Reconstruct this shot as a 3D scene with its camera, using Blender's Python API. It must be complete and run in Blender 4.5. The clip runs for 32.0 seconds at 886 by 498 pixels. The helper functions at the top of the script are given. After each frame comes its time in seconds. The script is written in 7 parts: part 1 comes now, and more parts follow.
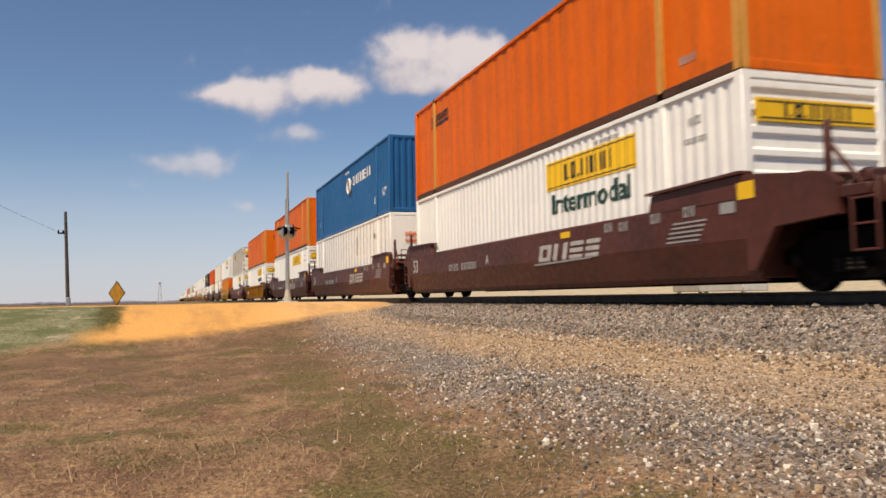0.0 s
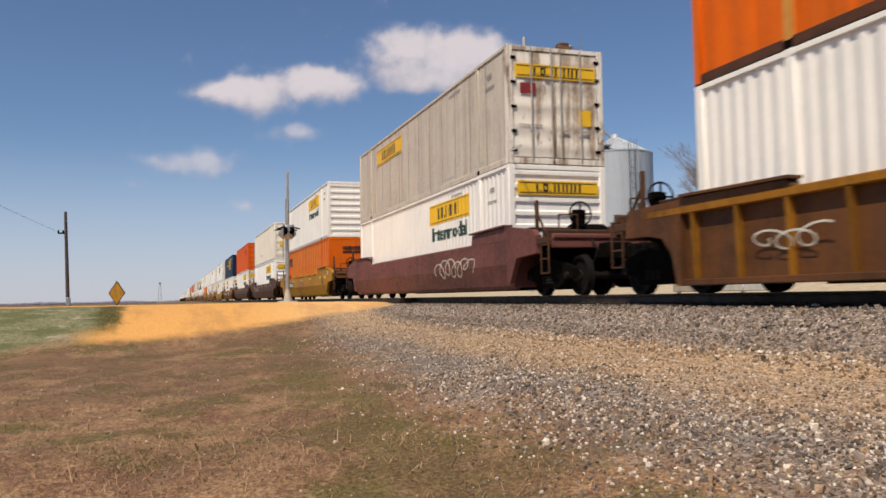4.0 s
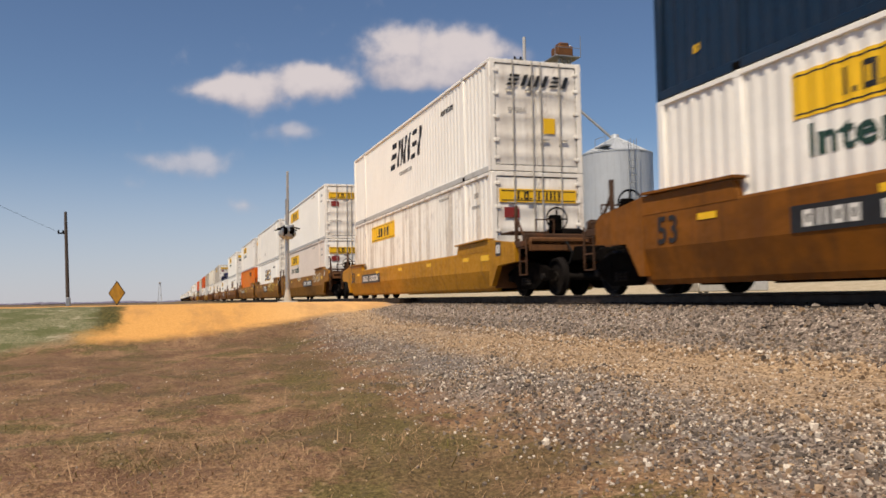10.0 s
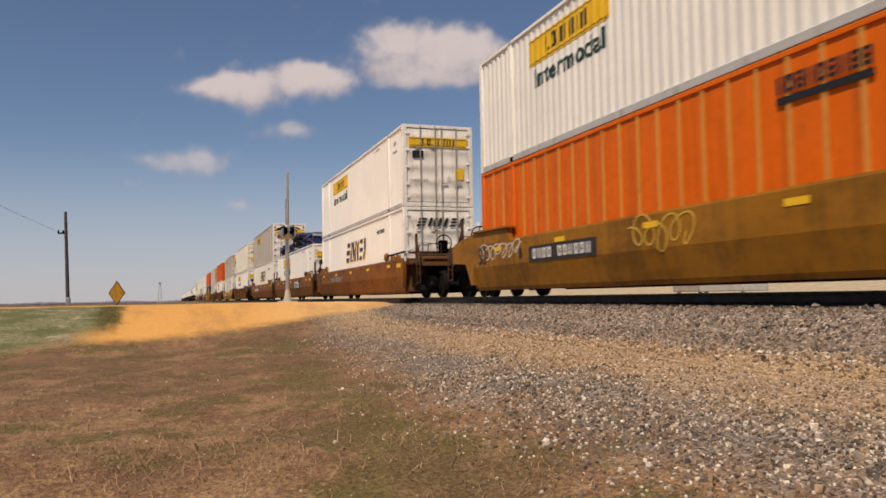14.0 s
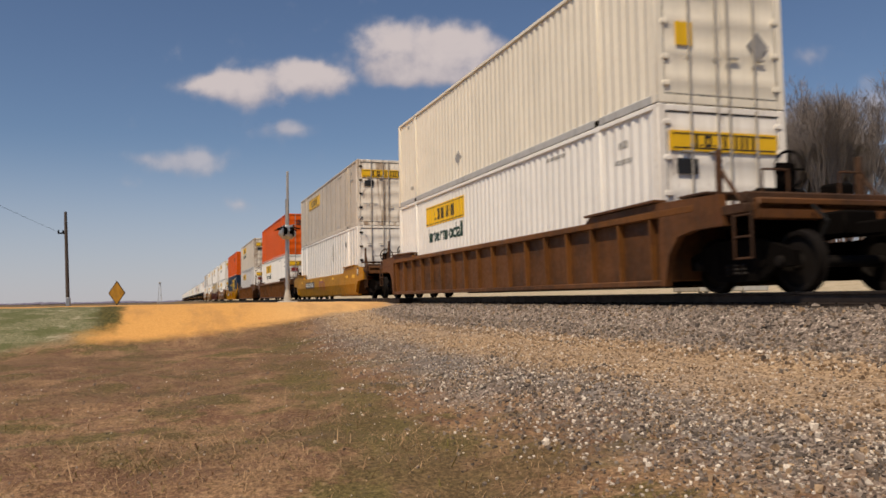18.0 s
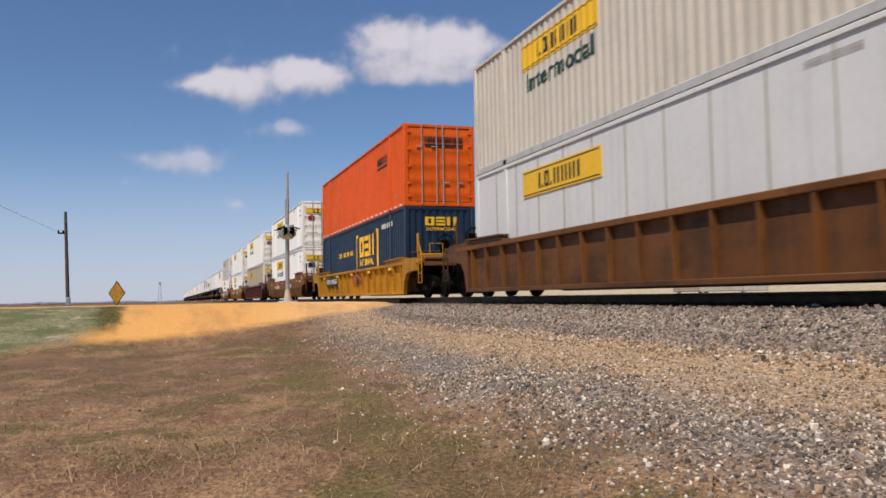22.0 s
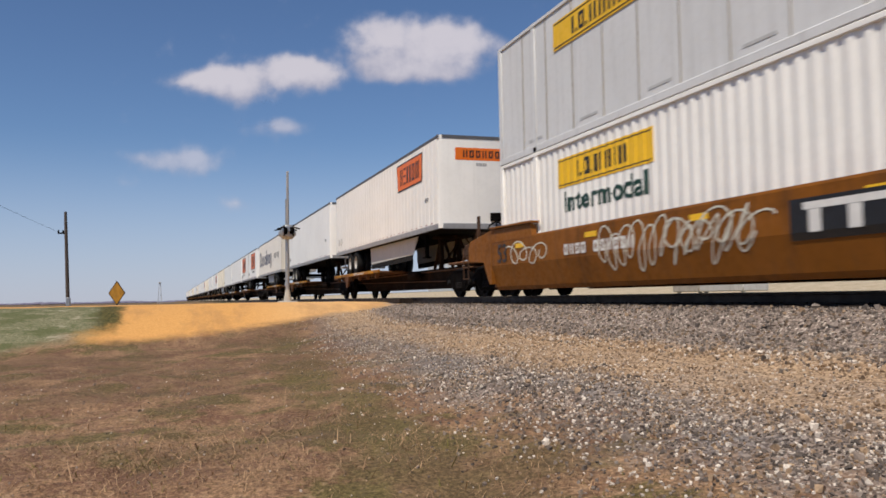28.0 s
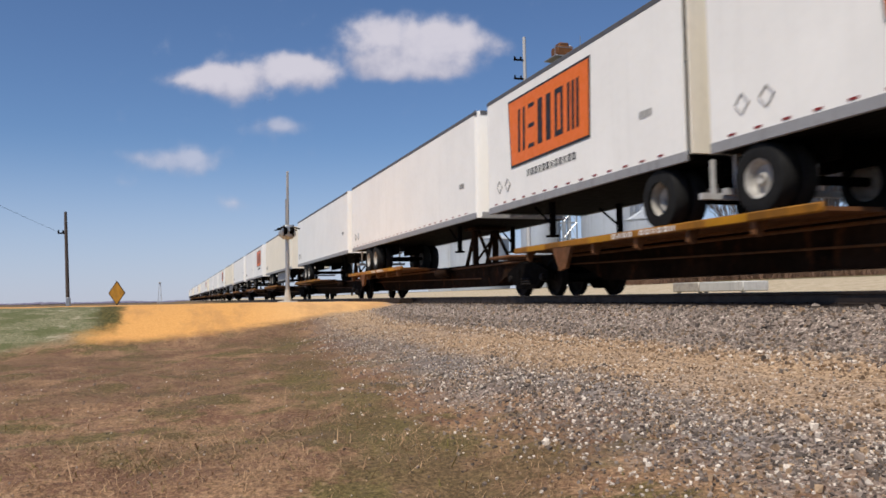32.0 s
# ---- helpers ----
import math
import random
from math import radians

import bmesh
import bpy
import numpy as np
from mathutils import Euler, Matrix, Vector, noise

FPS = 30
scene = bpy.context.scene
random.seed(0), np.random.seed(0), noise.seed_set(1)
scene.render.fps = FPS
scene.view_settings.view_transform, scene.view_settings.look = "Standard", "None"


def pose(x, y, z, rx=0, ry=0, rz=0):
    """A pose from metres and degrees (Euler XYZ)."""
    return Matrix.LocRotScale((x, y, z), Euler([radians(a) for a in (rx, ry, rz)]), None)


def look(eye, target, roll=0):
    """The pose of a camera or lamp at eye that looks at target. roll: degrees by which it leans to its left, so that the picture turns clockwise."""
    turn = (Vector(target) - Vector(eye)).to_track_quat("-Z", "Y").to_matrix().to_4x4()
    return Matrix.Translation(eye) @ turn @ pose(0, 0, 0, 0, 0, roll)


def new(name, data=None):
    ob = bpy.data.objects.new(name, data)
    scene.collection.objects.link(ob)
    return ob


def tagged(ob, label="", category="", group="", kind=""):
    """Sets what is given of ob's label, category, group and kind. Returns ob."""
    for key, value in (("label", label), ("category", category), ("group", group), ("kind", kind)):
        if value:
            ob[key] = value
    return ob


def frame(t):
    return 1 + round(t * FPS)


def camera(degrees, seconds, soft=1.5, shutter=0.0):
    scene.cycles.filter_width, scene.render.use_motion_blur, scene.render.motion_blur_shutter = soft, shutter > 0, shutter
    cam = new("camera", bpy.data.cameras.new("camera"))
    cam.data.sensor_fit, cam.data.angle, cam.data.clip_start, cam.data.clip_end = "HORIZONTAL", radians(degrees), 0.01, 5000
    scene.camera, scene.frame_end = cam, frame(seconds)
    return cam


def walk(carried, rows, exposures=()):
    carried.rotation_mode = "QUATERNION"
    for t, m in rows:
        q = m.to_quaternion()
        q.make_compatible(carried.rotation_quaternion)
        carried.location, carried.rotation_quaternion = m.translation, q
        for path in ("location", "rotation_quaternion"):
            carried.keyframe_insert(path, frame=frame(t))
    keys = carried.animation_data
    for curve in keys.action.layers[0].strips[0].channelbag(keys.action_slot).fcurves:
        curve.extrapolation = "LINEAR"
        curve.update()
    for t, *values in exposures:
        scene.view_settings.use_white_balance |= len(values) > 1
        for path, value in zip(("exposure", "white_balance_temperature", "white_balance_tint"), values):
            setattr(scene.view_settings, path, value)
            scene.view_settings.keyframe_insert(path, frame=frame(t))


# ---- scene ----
SPEED = 19.378          # train speed, m/s
CLIP = 32.0
TRACK_Y = 8.905         # track centre line; rails run along x, rail tops at z = 0

cam = camera(57.1, CLIP, soft=1.6, shutter=0.16)
YAW, PITCH = radians(18.42), radians(3.34)
EYE = Vector((0.0, 0.0, 0.02))
AIM = Vector((-math.cos(YAW) * math.cos(PITCH), math.sin(YAW) * math.cos(PITCH), math.sin(PITCH)))
VIEW = look(EYE, EYE + AIM * 10, -0.98)
walk(cam, [(0.0, VIEW), (CLIP, VIEW)], exposures=[(0.0, 0.24, 7150, 10), (1.0, 0.06, 7000, 10), (3.0, 0.20, 6850, 10), (3.5, 0.18, 6800, 10), (6.0, 0.0, 6650, 10), (9.0, 0.02, 6950, 10), (10.0, 0.10, 7050, 10), (11.0, -0.02, 7150, 11), (13.0, -0.06, 7450, 13), (17.0, -0.08, 7400, 13), (19.0, -0.12, 6850, 10), (23.0, 0.18, 6300, 10), (25.0, 0.06, 6350, 10), (28.0, 0.02, 6250, 10), (30.0, 0.02, 6200, 10), (CLIP, 0.10, 6150, 10)])

# ---- light ----
SUN_AZ, SUN_EL = radians(-48.0), radians(57.0)     # azimuth counted from +x towards +y
world = bpy.data.worlds.new("sky")
scene.world = world
world.use_nodes = True
wn = world.node_tree
sky = wn.nodes.new("ShaderNodeTexSky")
sky.sky_type = "NISHITA"
sky.sun_disc = False
sky.sun_elevation = SUN_EL
sky.sun_rotation = math.pi / 2 - SUN_AZ
sky.altitude, sky.air_density, sky.dust_density, sky.ozone_density = 200, 1.0, 0.15, 2.6
tint = wn.nodes.new("ShaderNodeMix")
tint.data_type, tint.blend_type = "RGBA", "MULTIPLY"
tint.inputs[0].default_value, tint.inputs[7].default_value = 1.0, (0.875, 0.965, 1.12, 1.0)
wn.links.new(sky.outputs[0], tint.inputs[6])
haze = wn.nodes.new("ShaderNodeMix")          # pale haze low over the horizon
haze.data_type = "RGBA"
haze.inputs[7].default_value = (6.4, 6.7, 8.7, 1.0)
up = wn.nodes.new("ShaderNodeSeparateXYZ")
wn.links.new(wn.nodes.new("ShaderNodeTexCoord").outputs["Generated"], up.inputs[0])
low = wn.nodes.new("ShaderNodeMapRange")
low.interpolation_type = "SMOOTHSTEP"
for k, v in enumerate((0.0, 0.20, 0.62, 0.0)):
    low.inputs[k + 1].default_value = v
wn.links.new(up.outputs[2], low.inputs[0])
wn.links.new(low.outputs[0], haze.inputs[0])
wn.links.new(tint.outputs[2], haze.inputs[6])
wn.links.new(haze.outputs[2], wn.nodes["Background"].inputs[0])
wn.nodes["Background"].inputs[1].default_value = 0.074
sun_data = bpy.data.lights.new("sun", "SUN")
sun_data.energy, sun_data.angle, sun_data.color = 4.4, radians(0.53), (1.0, 0.89, 0.74)
sun = new("sun", sun_data)
SUN_DIR = Vector((math.cos(SUN_AZ) * math.cos(SUN_EL), math.sin(SUN_AZ) * math.cos(SUN_EL), math.sin(SUN_EL)))
sun.matrix_world = look((0, 0, 60), Vector((0, 0, 60)) - SUN_DIR)


# ---- node and mesh helpers ----
class Nodes:
    def __init__(self, name):
        self.m = bpy.data.materials.new(name)
        self.m.use_nodes = True
        self.t = self.m.node_tree
        self.bsdf = self.t.nodes["Principled BSDF"]
        self.coord = self.t.nodes.new("ShaderNodeTexCoord").outputs["Object"]

    def put(self, socket, v):
        if isinstance(v, bpy.types.NodeSocket):
            self.t.links.new(v, socket)
        elif v is not None:
            if isinstance(v, (tuple, list)) and len(v) == 3 and socket.type == "RGBA":
                v = (*v, 1.0)
            socket.default_value = v

    def math(self, op, a, b=None, clamp=False):
        n = self.t.nodes.new("ShaderNodeMath")
        n.operation, n.use_clamp = op, clamp
        self.put(n.inputs[0], a)
        self.put(n.inputs[1], b)
        return n.outputs[0]

    def noise(self, scale, detail=4.0, rough=0.55, vec=None, dist=0.0):
        n = self.t.nodes.new("ShaderNodeTexNoise")
        self.put(n.inputs["Vector"], vec or self.coord)
        n.inputs["Scale"].default_value, n.inputs["Detail"].default_value = scale, detail
        n.inputs["Roughness"].default_value, n.inputs["Distortion"].default_value = rough, dist
        return n.outputs["Fac"]

    def voronoi(self, scale, vec=None, out="Color"):
        n = self.t.nodes.new("ShaderNodeTexVoronoi")
        self.put(n.inputs["Vector"], vec or self.coord)
        n.inputs["Scale"].default_value = scale
        return n.outputs[out]

    def stretch(self, sx, sy, sz, loc=(0, 0, 0), vec=None):
        n = self.t.nodes.new("ShaderNodeMapping")
        self.put(n.inputs["Vector"], vec or self.coord)
        n.inputs["Scale"].default_value, n.inputs["Location"].default_value = (sx, sy, sz), loc
        return n.outputs[0]

    def span(self, v, lo, hi, a=0.0, b=1.0):
        n = self.t.nodes.new("ShaderNodeMapRange")
        n.interpolation_type = "SMOOTHSTEP"
        self.put(n.inputs[0], v)
        for k, x in enumerate((lo, hi, a, b)):
            n.inputs[k + 1].default_value = x
        return n.outputs[0]

    def mix(self, fac, a, b, kind="MIX"):
        n = self.t.nodes.new("ShaderNodeMix")
        n.data_type, n.blend_type = "RGBA", kind
        self.put(n.inputs[0], fac)
        self.put(n.inputs[6], a)
        self.put(n.inputs[7], b)
        return n.outputs[2]

    def xyz(self, vec=None):
        n = self.t.nodes.new("ShaderNodeSeparateXYZ")
        self.put(n.inputs[0], vec or self.coord)
        return n.outputs

    def rand(self):
        return self.t.nodes.new("ShaderNodeObjectInfo").outputs["Random"]

    def island(self):
        return self.t.nodes.new("ShaderNodeNewGeometry").outputs["Random Per Island"]

    def seeded(self):
        """Object coordinates, shifted for each object."""
        n = self.t.nodes.new("ShaderNodeVectorMath")
        n.operation = "ADD"
        self.put(n.inputs[0], self.coord)
        self.put(n.inputs[1], self.math("MULTIPLY", self.rand(), 37.0))
        return n.outputs[0]

    def done(self, color, rough=0.6, metal=0.0, bump=None, strength=0.3, distance=0.01, spec=None):
        self.put(self.bsdf.inputs["Base Color"], color)
        self.put(self.bsdf.inputs["Roughness"], rough)
        self.put(self.bsdf.inputs["Metallic"], metal)
        if spec is not None:
            self.put(self.bsdf.inputs["Specular IOR Level"], spec)
        if bump is not None:
            n = self.t.nodes.new("ShaderNodeBump")
            n.inputs["Strength"].default_value, n.inputs["Distance"].default_value = strength, distance
            self.put(n.inputs["Height"], bump)
            self.put(self.bsdf.inputs["Normal"], n.outputs[0])
        return self.m


def paint(name, c, grime=0.35, rust=0.1, rough=0.5, dirt=(0.06, 0.042, 0.030), streak=0.35, metal=0.0, soot=0.0, stain=0.0, spec=0.3):
    """Weathered paint: faded patches, run-down streaks, dirt film, soot and rust spots."""
    n = Nodes(name)
    v = n.seeded()
    big = n.noise(0.6, 5, 0.6, v)
    fine = n.noise(9.0, 4, 0.6, v)
    runs = n.noise(2.0, 6, 0.7, n.stretch(2.2, 2.2, 0.10, vec=v), 0.4)
    col = n.mix(n.span(big, 0.3, 0.75, 0, 0.5), c, tuple(min(1, x * 1.14 + 0.012) for x in c))
    col = n.mix(n.math("MULTIPLY", n.span(runs, 0.48, 0.74), streak), col, dirt)
    col = n.mix(n.math("MULTIPLY", n.span(fine, 0.45, 0.8), grime), col, tuple(x * 0.55 + d * 0.3 for x, d in zip(c, dirt)))
    if soot:
        film = n.math("ADD", n.math("MULTIPLY", n.noise(0.55, 7, 0.68, n.stretch(0.7, 1, 1.6, (5, 2, 1), v)), 0.7), n.math("MULTIPLY", runs, 0.3))
        col = n.mix(n.math("MULTIPLY", n.span(film, 0.44, 0.62), soot), col, tuple(x * 0.25 + d * 0.15 for x, d in zip(c, dirt)))
    if stain:
        long = n.noise(1.0, 4, 0.6, n.stretch(2.6, 2.6, 0.22, (2, 6, 3), v))
        col = n.mix(n.math("MULTIPLY", n.math("MULTIPLY", n.span(long, 0.47, 0.60), n.span(fine, 0.2, 0.6, 0.6, 1.0)), stain), col, (0.21, 0.110, 0.036))
    spots = n.math("MULTIPLY", n.span(n.noise(3.0, 7, 0.72, n.stretch(1, 1, 0.4, vec=v)), 0.54, 0.66), n.span(big, 0.35, 0.6))
    col = n.mix(n.math("MULTIPLY", spots, rust), col, (0.13, 0.045, 0.016))
    return n.done(col, n.span(fine, 0.3, 0.7, rough - 0.08, rough + 0.14), metal, fine, 0.12, 0.004, spec)


def plain(name, c, rough=0.6, metal=0.0, vary=0.25, spec=None):
    n = Nodes(name)
    v = n.seeded()
    f = n.noise(6.0, 5, 0.6, v)
    return n.done(n.mix(n.span(f, 0.3, 0.75, 0, vary), c, tuple(x * 0.45 for x in c)), n.span(f, 0.3, 0.7, rough - 0.1, min(1, rough + 0.1)), metal, f, 0.15, 0.004, spec)


class G:
    """Gathers vertices and faces of one mesh."""

    def __init__(self):
        self.v, self.f, self.edge = [], [], 38

    def hard(self, angle=9):
        """Keeps edges crisp above this angle."""
        self.edge = angle
        return self

    def add(self, vs, fs):
        k = len(self.v)
        self.v += [tuple(p) for p in vs]
        self.f += [tuple(i + k for i in f) for f in fs]
        return self

    def box(self, x0, x1, y0, y1, z0, z1):
        return self.add([(x0, y0, z0), (x1, y0, z0), (x1, y1, z0), (x0, y1, z0), (x0, y0, z1), (x1, y0, z1), (x1, y1, z1), (x0, y1, z1)],
                        [(0, 3, 2, 1), (4, 5, 6, 7), (0, 1, 5, 4), (1, 2, 6, 5), (2, 3, 7, 6), (3, 0, 4, 7)])

    def cham(self, x0, x1, y0, y1, z0, z1, c=0.015):
        """A box with its twelve edges cut."""
        lo, hi, vs = (x0, y0, z0), (x1, y1, z1), []
        ix = {}
        for sx in (0, 1):
            for sy in (0, 1):
                for sz in (0, 1):
                    for ax in range(3):
                        p = []
                        for k, s in enumerate((sx, sy, sz)):
                            e = (hi if s else lo)[k]
                            p.append(e if k == ax else e + (-c if s else c))
                        ix[sx, sy, sz, ax] = len(vs)
                        vs.append(p)
        fs = []
        for ax in range(3):
            u, w = [k for k in range(3) if k != ax]
            for s in (0, 1):
                ring = []
                for a, b in ((0, 0), (1, 0), (1, 1), (0, 1)):
                    key = [0, 0, 0]
                    key[ax], key[u], key[w] = s, a, b
                    ring.append(ix[(*key, ax)])
                fs.append(ring)
            for a in (0, 1):
                for b in (0, 1):
                    key0, key1 = [0, 0, 0], [0, 0, 0]
                    key0[u], key0[w], key1[u], key1[w] = a, b, a, b
                    key1[ax] = 1
                    fs.append([ix[(*key0, u)], ix[(*key1, u)], ix[(*key1, w)], ix[(*key0, w)]])
        for key in [(a, b, c2) for a in (0, 1) for b in (0, 1) for c2 in (0, 1)]:
            fs.append([ix[(*key, k)] for k in range(3)])
        return self.add(vs, fs)

    def ring_frame(self, x0, x1, y0, y1, z0, z1, w):
        """A flat rectangular frame in the yz plane."""
        out = [(y0, z0), (y1, z0), (y1, z1), (y0, z1)]
        inn = [(y0 + w, z0 + w), (y1 - w, z0 + w), (y1 - w, z1 - w), (y0 + w, z1 - w)]
        b = len(self.v)
        for x in (x0, x1):
            self.v += [(x, y, z) for y, z in out] + [(x, y, z) for y, z in inn]
        for k in range(4):
            n = (k + 1) % 4
            self.f += [(b + 8 + k, b + 8 + n, b + 12 + n, b + 12 + k), (b + n, b + k, b + 4 + k, b + 4 + n),
                       (b + k, b + n, b + 8 + n, b + 8 + k), (b + 4 + n, b + 4 + k, b + 12 + k, b + 12 + n)]
        return self

    def prism(self, ring, axis, lo, hi):
        """A closed ring of (u, w) points drawn out along an axis; x: (y, z), y: (x, z), z: (x, y)."""
        n = len(ring)
        at = {"x": lambda u, w, d: (d, u, w), "y": lambda u, w, d: (u, d, w), "z": lambda u, w, d: (u, w, d)}[axis]
        vs = [at(u, w, lo) for u, w in ring] + [at(u, w, hi) for u, w in ring]
        return self.add(vs, [tuple(range(n)), tuple(range(2 * n - 1, n - 1, -1))] + [(i, i + n, (i + 1) % n + n, (i + 1) % n) for i in range(n)])

    def tube(self, a, b, r0, r1=None, n=10, cap=True):
        a, b = Vector(a), Vector(b)
        r1 = r0 if r1 is None else r1
        q = (b - a).to_track_quat("Z", "Y")
        vs = []
        for p, r in ((a, r0), (b, r1)):
            for k in range(n):
                t = 2 * math.pi * k / n
                vs.append(p + q @ Vector((r * math.cos(t), r * math.sin(t), 0)))
        fs = [(k, (k + 1) % n, (k + 1) % n + n, k + n) for k in range(n)]
        if cap:
            fs += [tuple(range(n - 1, -1, -1)), tuple(range(n, 2 * n))]
        return self.add(vs, fs)

    def lathe(self, prof, centre, axis="y", n=18):
        """(radius, along) points turned about an axis."""
        cx, cy, cz = centre
        vs, m = [], len(prof)
        for k in range(n):
            t = 2 * math.pi * k / n
            c, s = math.cos(t), math.sin(t)
            for r, d in prof:
                vs.append({"y": (cx + r * c, cy + d, cz + r * s), "z": (cx + r * c, cy + r * s, cz + d), "x": (cx + d, cy + r * c, cz + r * s)}[axis])
        fs = [(k * m + j, k * m + j + 1, (k + 1) % n * m + j + 1, (k + 1) % n * m + j) for k in range(n) for j in range(m - 1)]
        return self.add(vs, fs)

    def ring(self, centre, radius, r, axis="x", n=16, m=6):
        vs = []
        cx, cy, cz = centre
        for k in range(n):
            t = 2 * math.pi * k / n
            for j in range(m):
                u = 2 * math.pi * j / m
                rr, d = radius + r * math.cos(u), r * math.sin(u)
                vs.append({"x": (cx + d, cy + rr * math.cos(t), cz + rr * math.sin(t)), "y": (cx + rr * math.cos(t), cy + d, cz + rr * math.sin(t))}[axis])
        return self.add(vs, [(k * m + j, k * m + (j + 1) % m, (k + 1) % n * m + (j + 1) % m, (k + 1) % n * m + j) for k in range(n) for j in range(m)])

    def mesh(self, name, mat=None, smooth=True):
        me = bpy.data.meshes.new(name)
        me.from_pydata(self.v, [], self.f)
        bm = bmesh.new()
        bm.from_mesh(me)
        bmesh.ops.recalc_face_normals(bm, faces=bm.faces)
        bm.to_mesh(me)
        bm.free()
        if smooth:
            me.polygons.foreach_set("use_smooth", [True] * len(me.polygons))
            me.set_sharp_from_angle(angle=radians(self.edge))
        me.materials.append(mat)
        return me


MESHES = {}


def part(name, g, mat, parent, label="", key=None):
    """Links one mesh under a thing or a part. With a key, the mesh is built once and shared."""
    if key is not None and key in MESHES:
        me = MESHES[key]
    else:
        me = (g() if callable(g) else g).mesh(name, mat)
        if key is not None:
            MESHES[key] = me
    ob = new(name, me)
    ob.parent = parent
    if me.materials[0] != mat:
        ob.material_slots[0].link = "OBJECT"
        ob.material_slots[0].material = mat
    return tagged(ob, label) if label else ob


def thing(name, label, category, group="", g=None, mat=None, kind=""):
    ob = new(name, g.mesh(name, mat) if g else None)
    return tagged(ob, label, category, group, kind)


def lettering(name, text, height, mat, parent, m, bold=0.0, width=None, label=""):
    """Text as a flat mesh, height in metres, centred on the pose m."""
    side = SIDES.get(parent.name) if abs(m[0][0] - 1) < 1e-4 else None
    key = ("text", text, round(height, 3), bold, width, side in FOLDS and (round(m.translation.x, 2), side))
    if key not in MESHES:
        cu = bpy.data.curves.new("letters", "FONT")
        cu.body, cu.size, cu.align_x, cu.align_y, cu.offset, cu.extrude, cu.resolution_u = text, height * 1.38, "CENTER", "CENTER", bold, 0.003, 3
        tmp = bpy.data.objects.new("letters", cu)
        me = bpy.data.meshes.new_from_object(tmp)
        bpy.data.objects.remove(tmp)
        if width:
            xs = [v.co.x for v in me.vertices]
            me.transform(Matrix.Diagonal((width / (max(xs) - min(xs)), 1, 1, 1)))
        me.materials.clear()
        me.materials.append(mat)
        if side in FOLDS:
            me.transform(Matrix.Rotation(math.pi / 2, 4, "X"))
            drape(me, m.translation.x, side)
            me.transform(Matrix.Rotation(-math.pi / 2, 4, "X"))
        MESHES[key] = me
    ob = new(name, MESHES[key])
    ob.parent = parent
    if side in FOLDS:
        m = Matrix.Translation((0, -0.006 - HY - m.translation.y, 0)) @ m
    ob.matrix_basis = m
    if MESHES[key].materials[0] != mat:
        ob.material_slots[0].link, ob.material_slots[0].material = "OBJECT", mat
    return tagged(ob, label) if label else ob


MOVING = []             # (thing, x at the start)


def rolls(ob, x):
    ob.location = (x, TRACK_Y, ob.location.z)
    MOVING.append((ob, x))
    return ob


# ---- materials ----
WHITE = paint("white_paint", (0.84, 0.815, 0.76), 0.09, 0.06, 0.45, streak=0.08, soot=0.05)
WHITE_STAINED = paint("brown_stained_white_paint", (0.84, 0.815, 0.76), 0.09, 0.3, 0.45, streak=0.1, stain=0.42)
WHITE_CLEAN = paint("clean_white_paint", (0.87, 0.85, 0.80), 0.06, 0.02, 0.4, streak=0.05)
WHITE_GREY = paint("beige_white_sheet", (0.57, 0.505, 0.415), 0.25, 0.2, 0.45, streak=0.36, soot=0.14, stain=0.10)
SEAM = paint("dark_seam_paint", (0.33, 0.30, 0.26), 0.3, 0.2, 0.5)
GREY_WHITE = paint("grey_white_sheet", (0.62, 0.62, 0.61), 0.14, 0.08, 0.45, streak=0.14)
BEIGE = paint("weathered_beige_paint", (0.60, 0.54, 0.455), 0.2, 0.1, 0.5, streak=0.2, soot=0.1)
WHITE_PINK = paint("pinkish_white_paint", (0.70, 0.62, 0.56), 0.2, 0.08, 0.5, streak=0.12)
BEIGE_PALE = paint("pale_beige_trailer_paint", (0.78, 0.735, 0.66), 0.10, 0.04, 0.45, streak=0.08)
TAN = paint("tan_paint", (0.50, 0.40, 0.25), 0.25, 0.1, 0.5)
CREAM = paint("cream_paint", (0.80, 0.74, 0.62), 0.10, 0.06, 0.5, streak=0.10, soot=0.05)
RUSTY_WHITE = paint("rust_streaked_white_paint", (0.78, 0.725, 0.63), 0.2, 0.95, 0.55, (0.25, 0.14, 0.06), 0.3, soot=0.08, stain=0.75)
DOOR_WHITE = paint("stained_white_door_paint", (0.84, 0.805, 0.74), 0.10, 0.4, 0.5, (0.20, 0.125, 0.06), 0.16, soot=0.06, stain=0.14)
RIB_EDGE = paint("rusty_brown_rib_paint", (0.165, 0.060, 0.010), 0.35, 0.5, 0.6, streak=0.4, soot=0.6)
RIB_BROWN = paint("sooty_brown_sheet_paint", (0.120, 0.044, 0.010), 0.35, 0.6, 0.6, streak=0.45, soot=0.75)
# lightly scuffed white, greyed to paint in the shade below the trailer
SKIRT = paint("shade_greyed_white_skirt", (0.50, 0.49, 0.46), 0.2, 0.05, 0.5, streak=0.15)
# brown, with the shade under the trailers put into its near-black colour
SILL_BROWN = paint("shade_darkened_brown_sill_paint", (0.022, 0.010, 0.004), 0.4, 0.5, 0.85, (0.006, 0.004, 0.003), 0.4, soot=0.9, spec=0.06)
ORANGE = paint("orange_paint", (0.74, 0.130, 0.004), 0.18, 0.3, 0.5, (0.16, 0.05, 0.012), 0.3, soot=0.12, stain=0.14, spec=0.14)
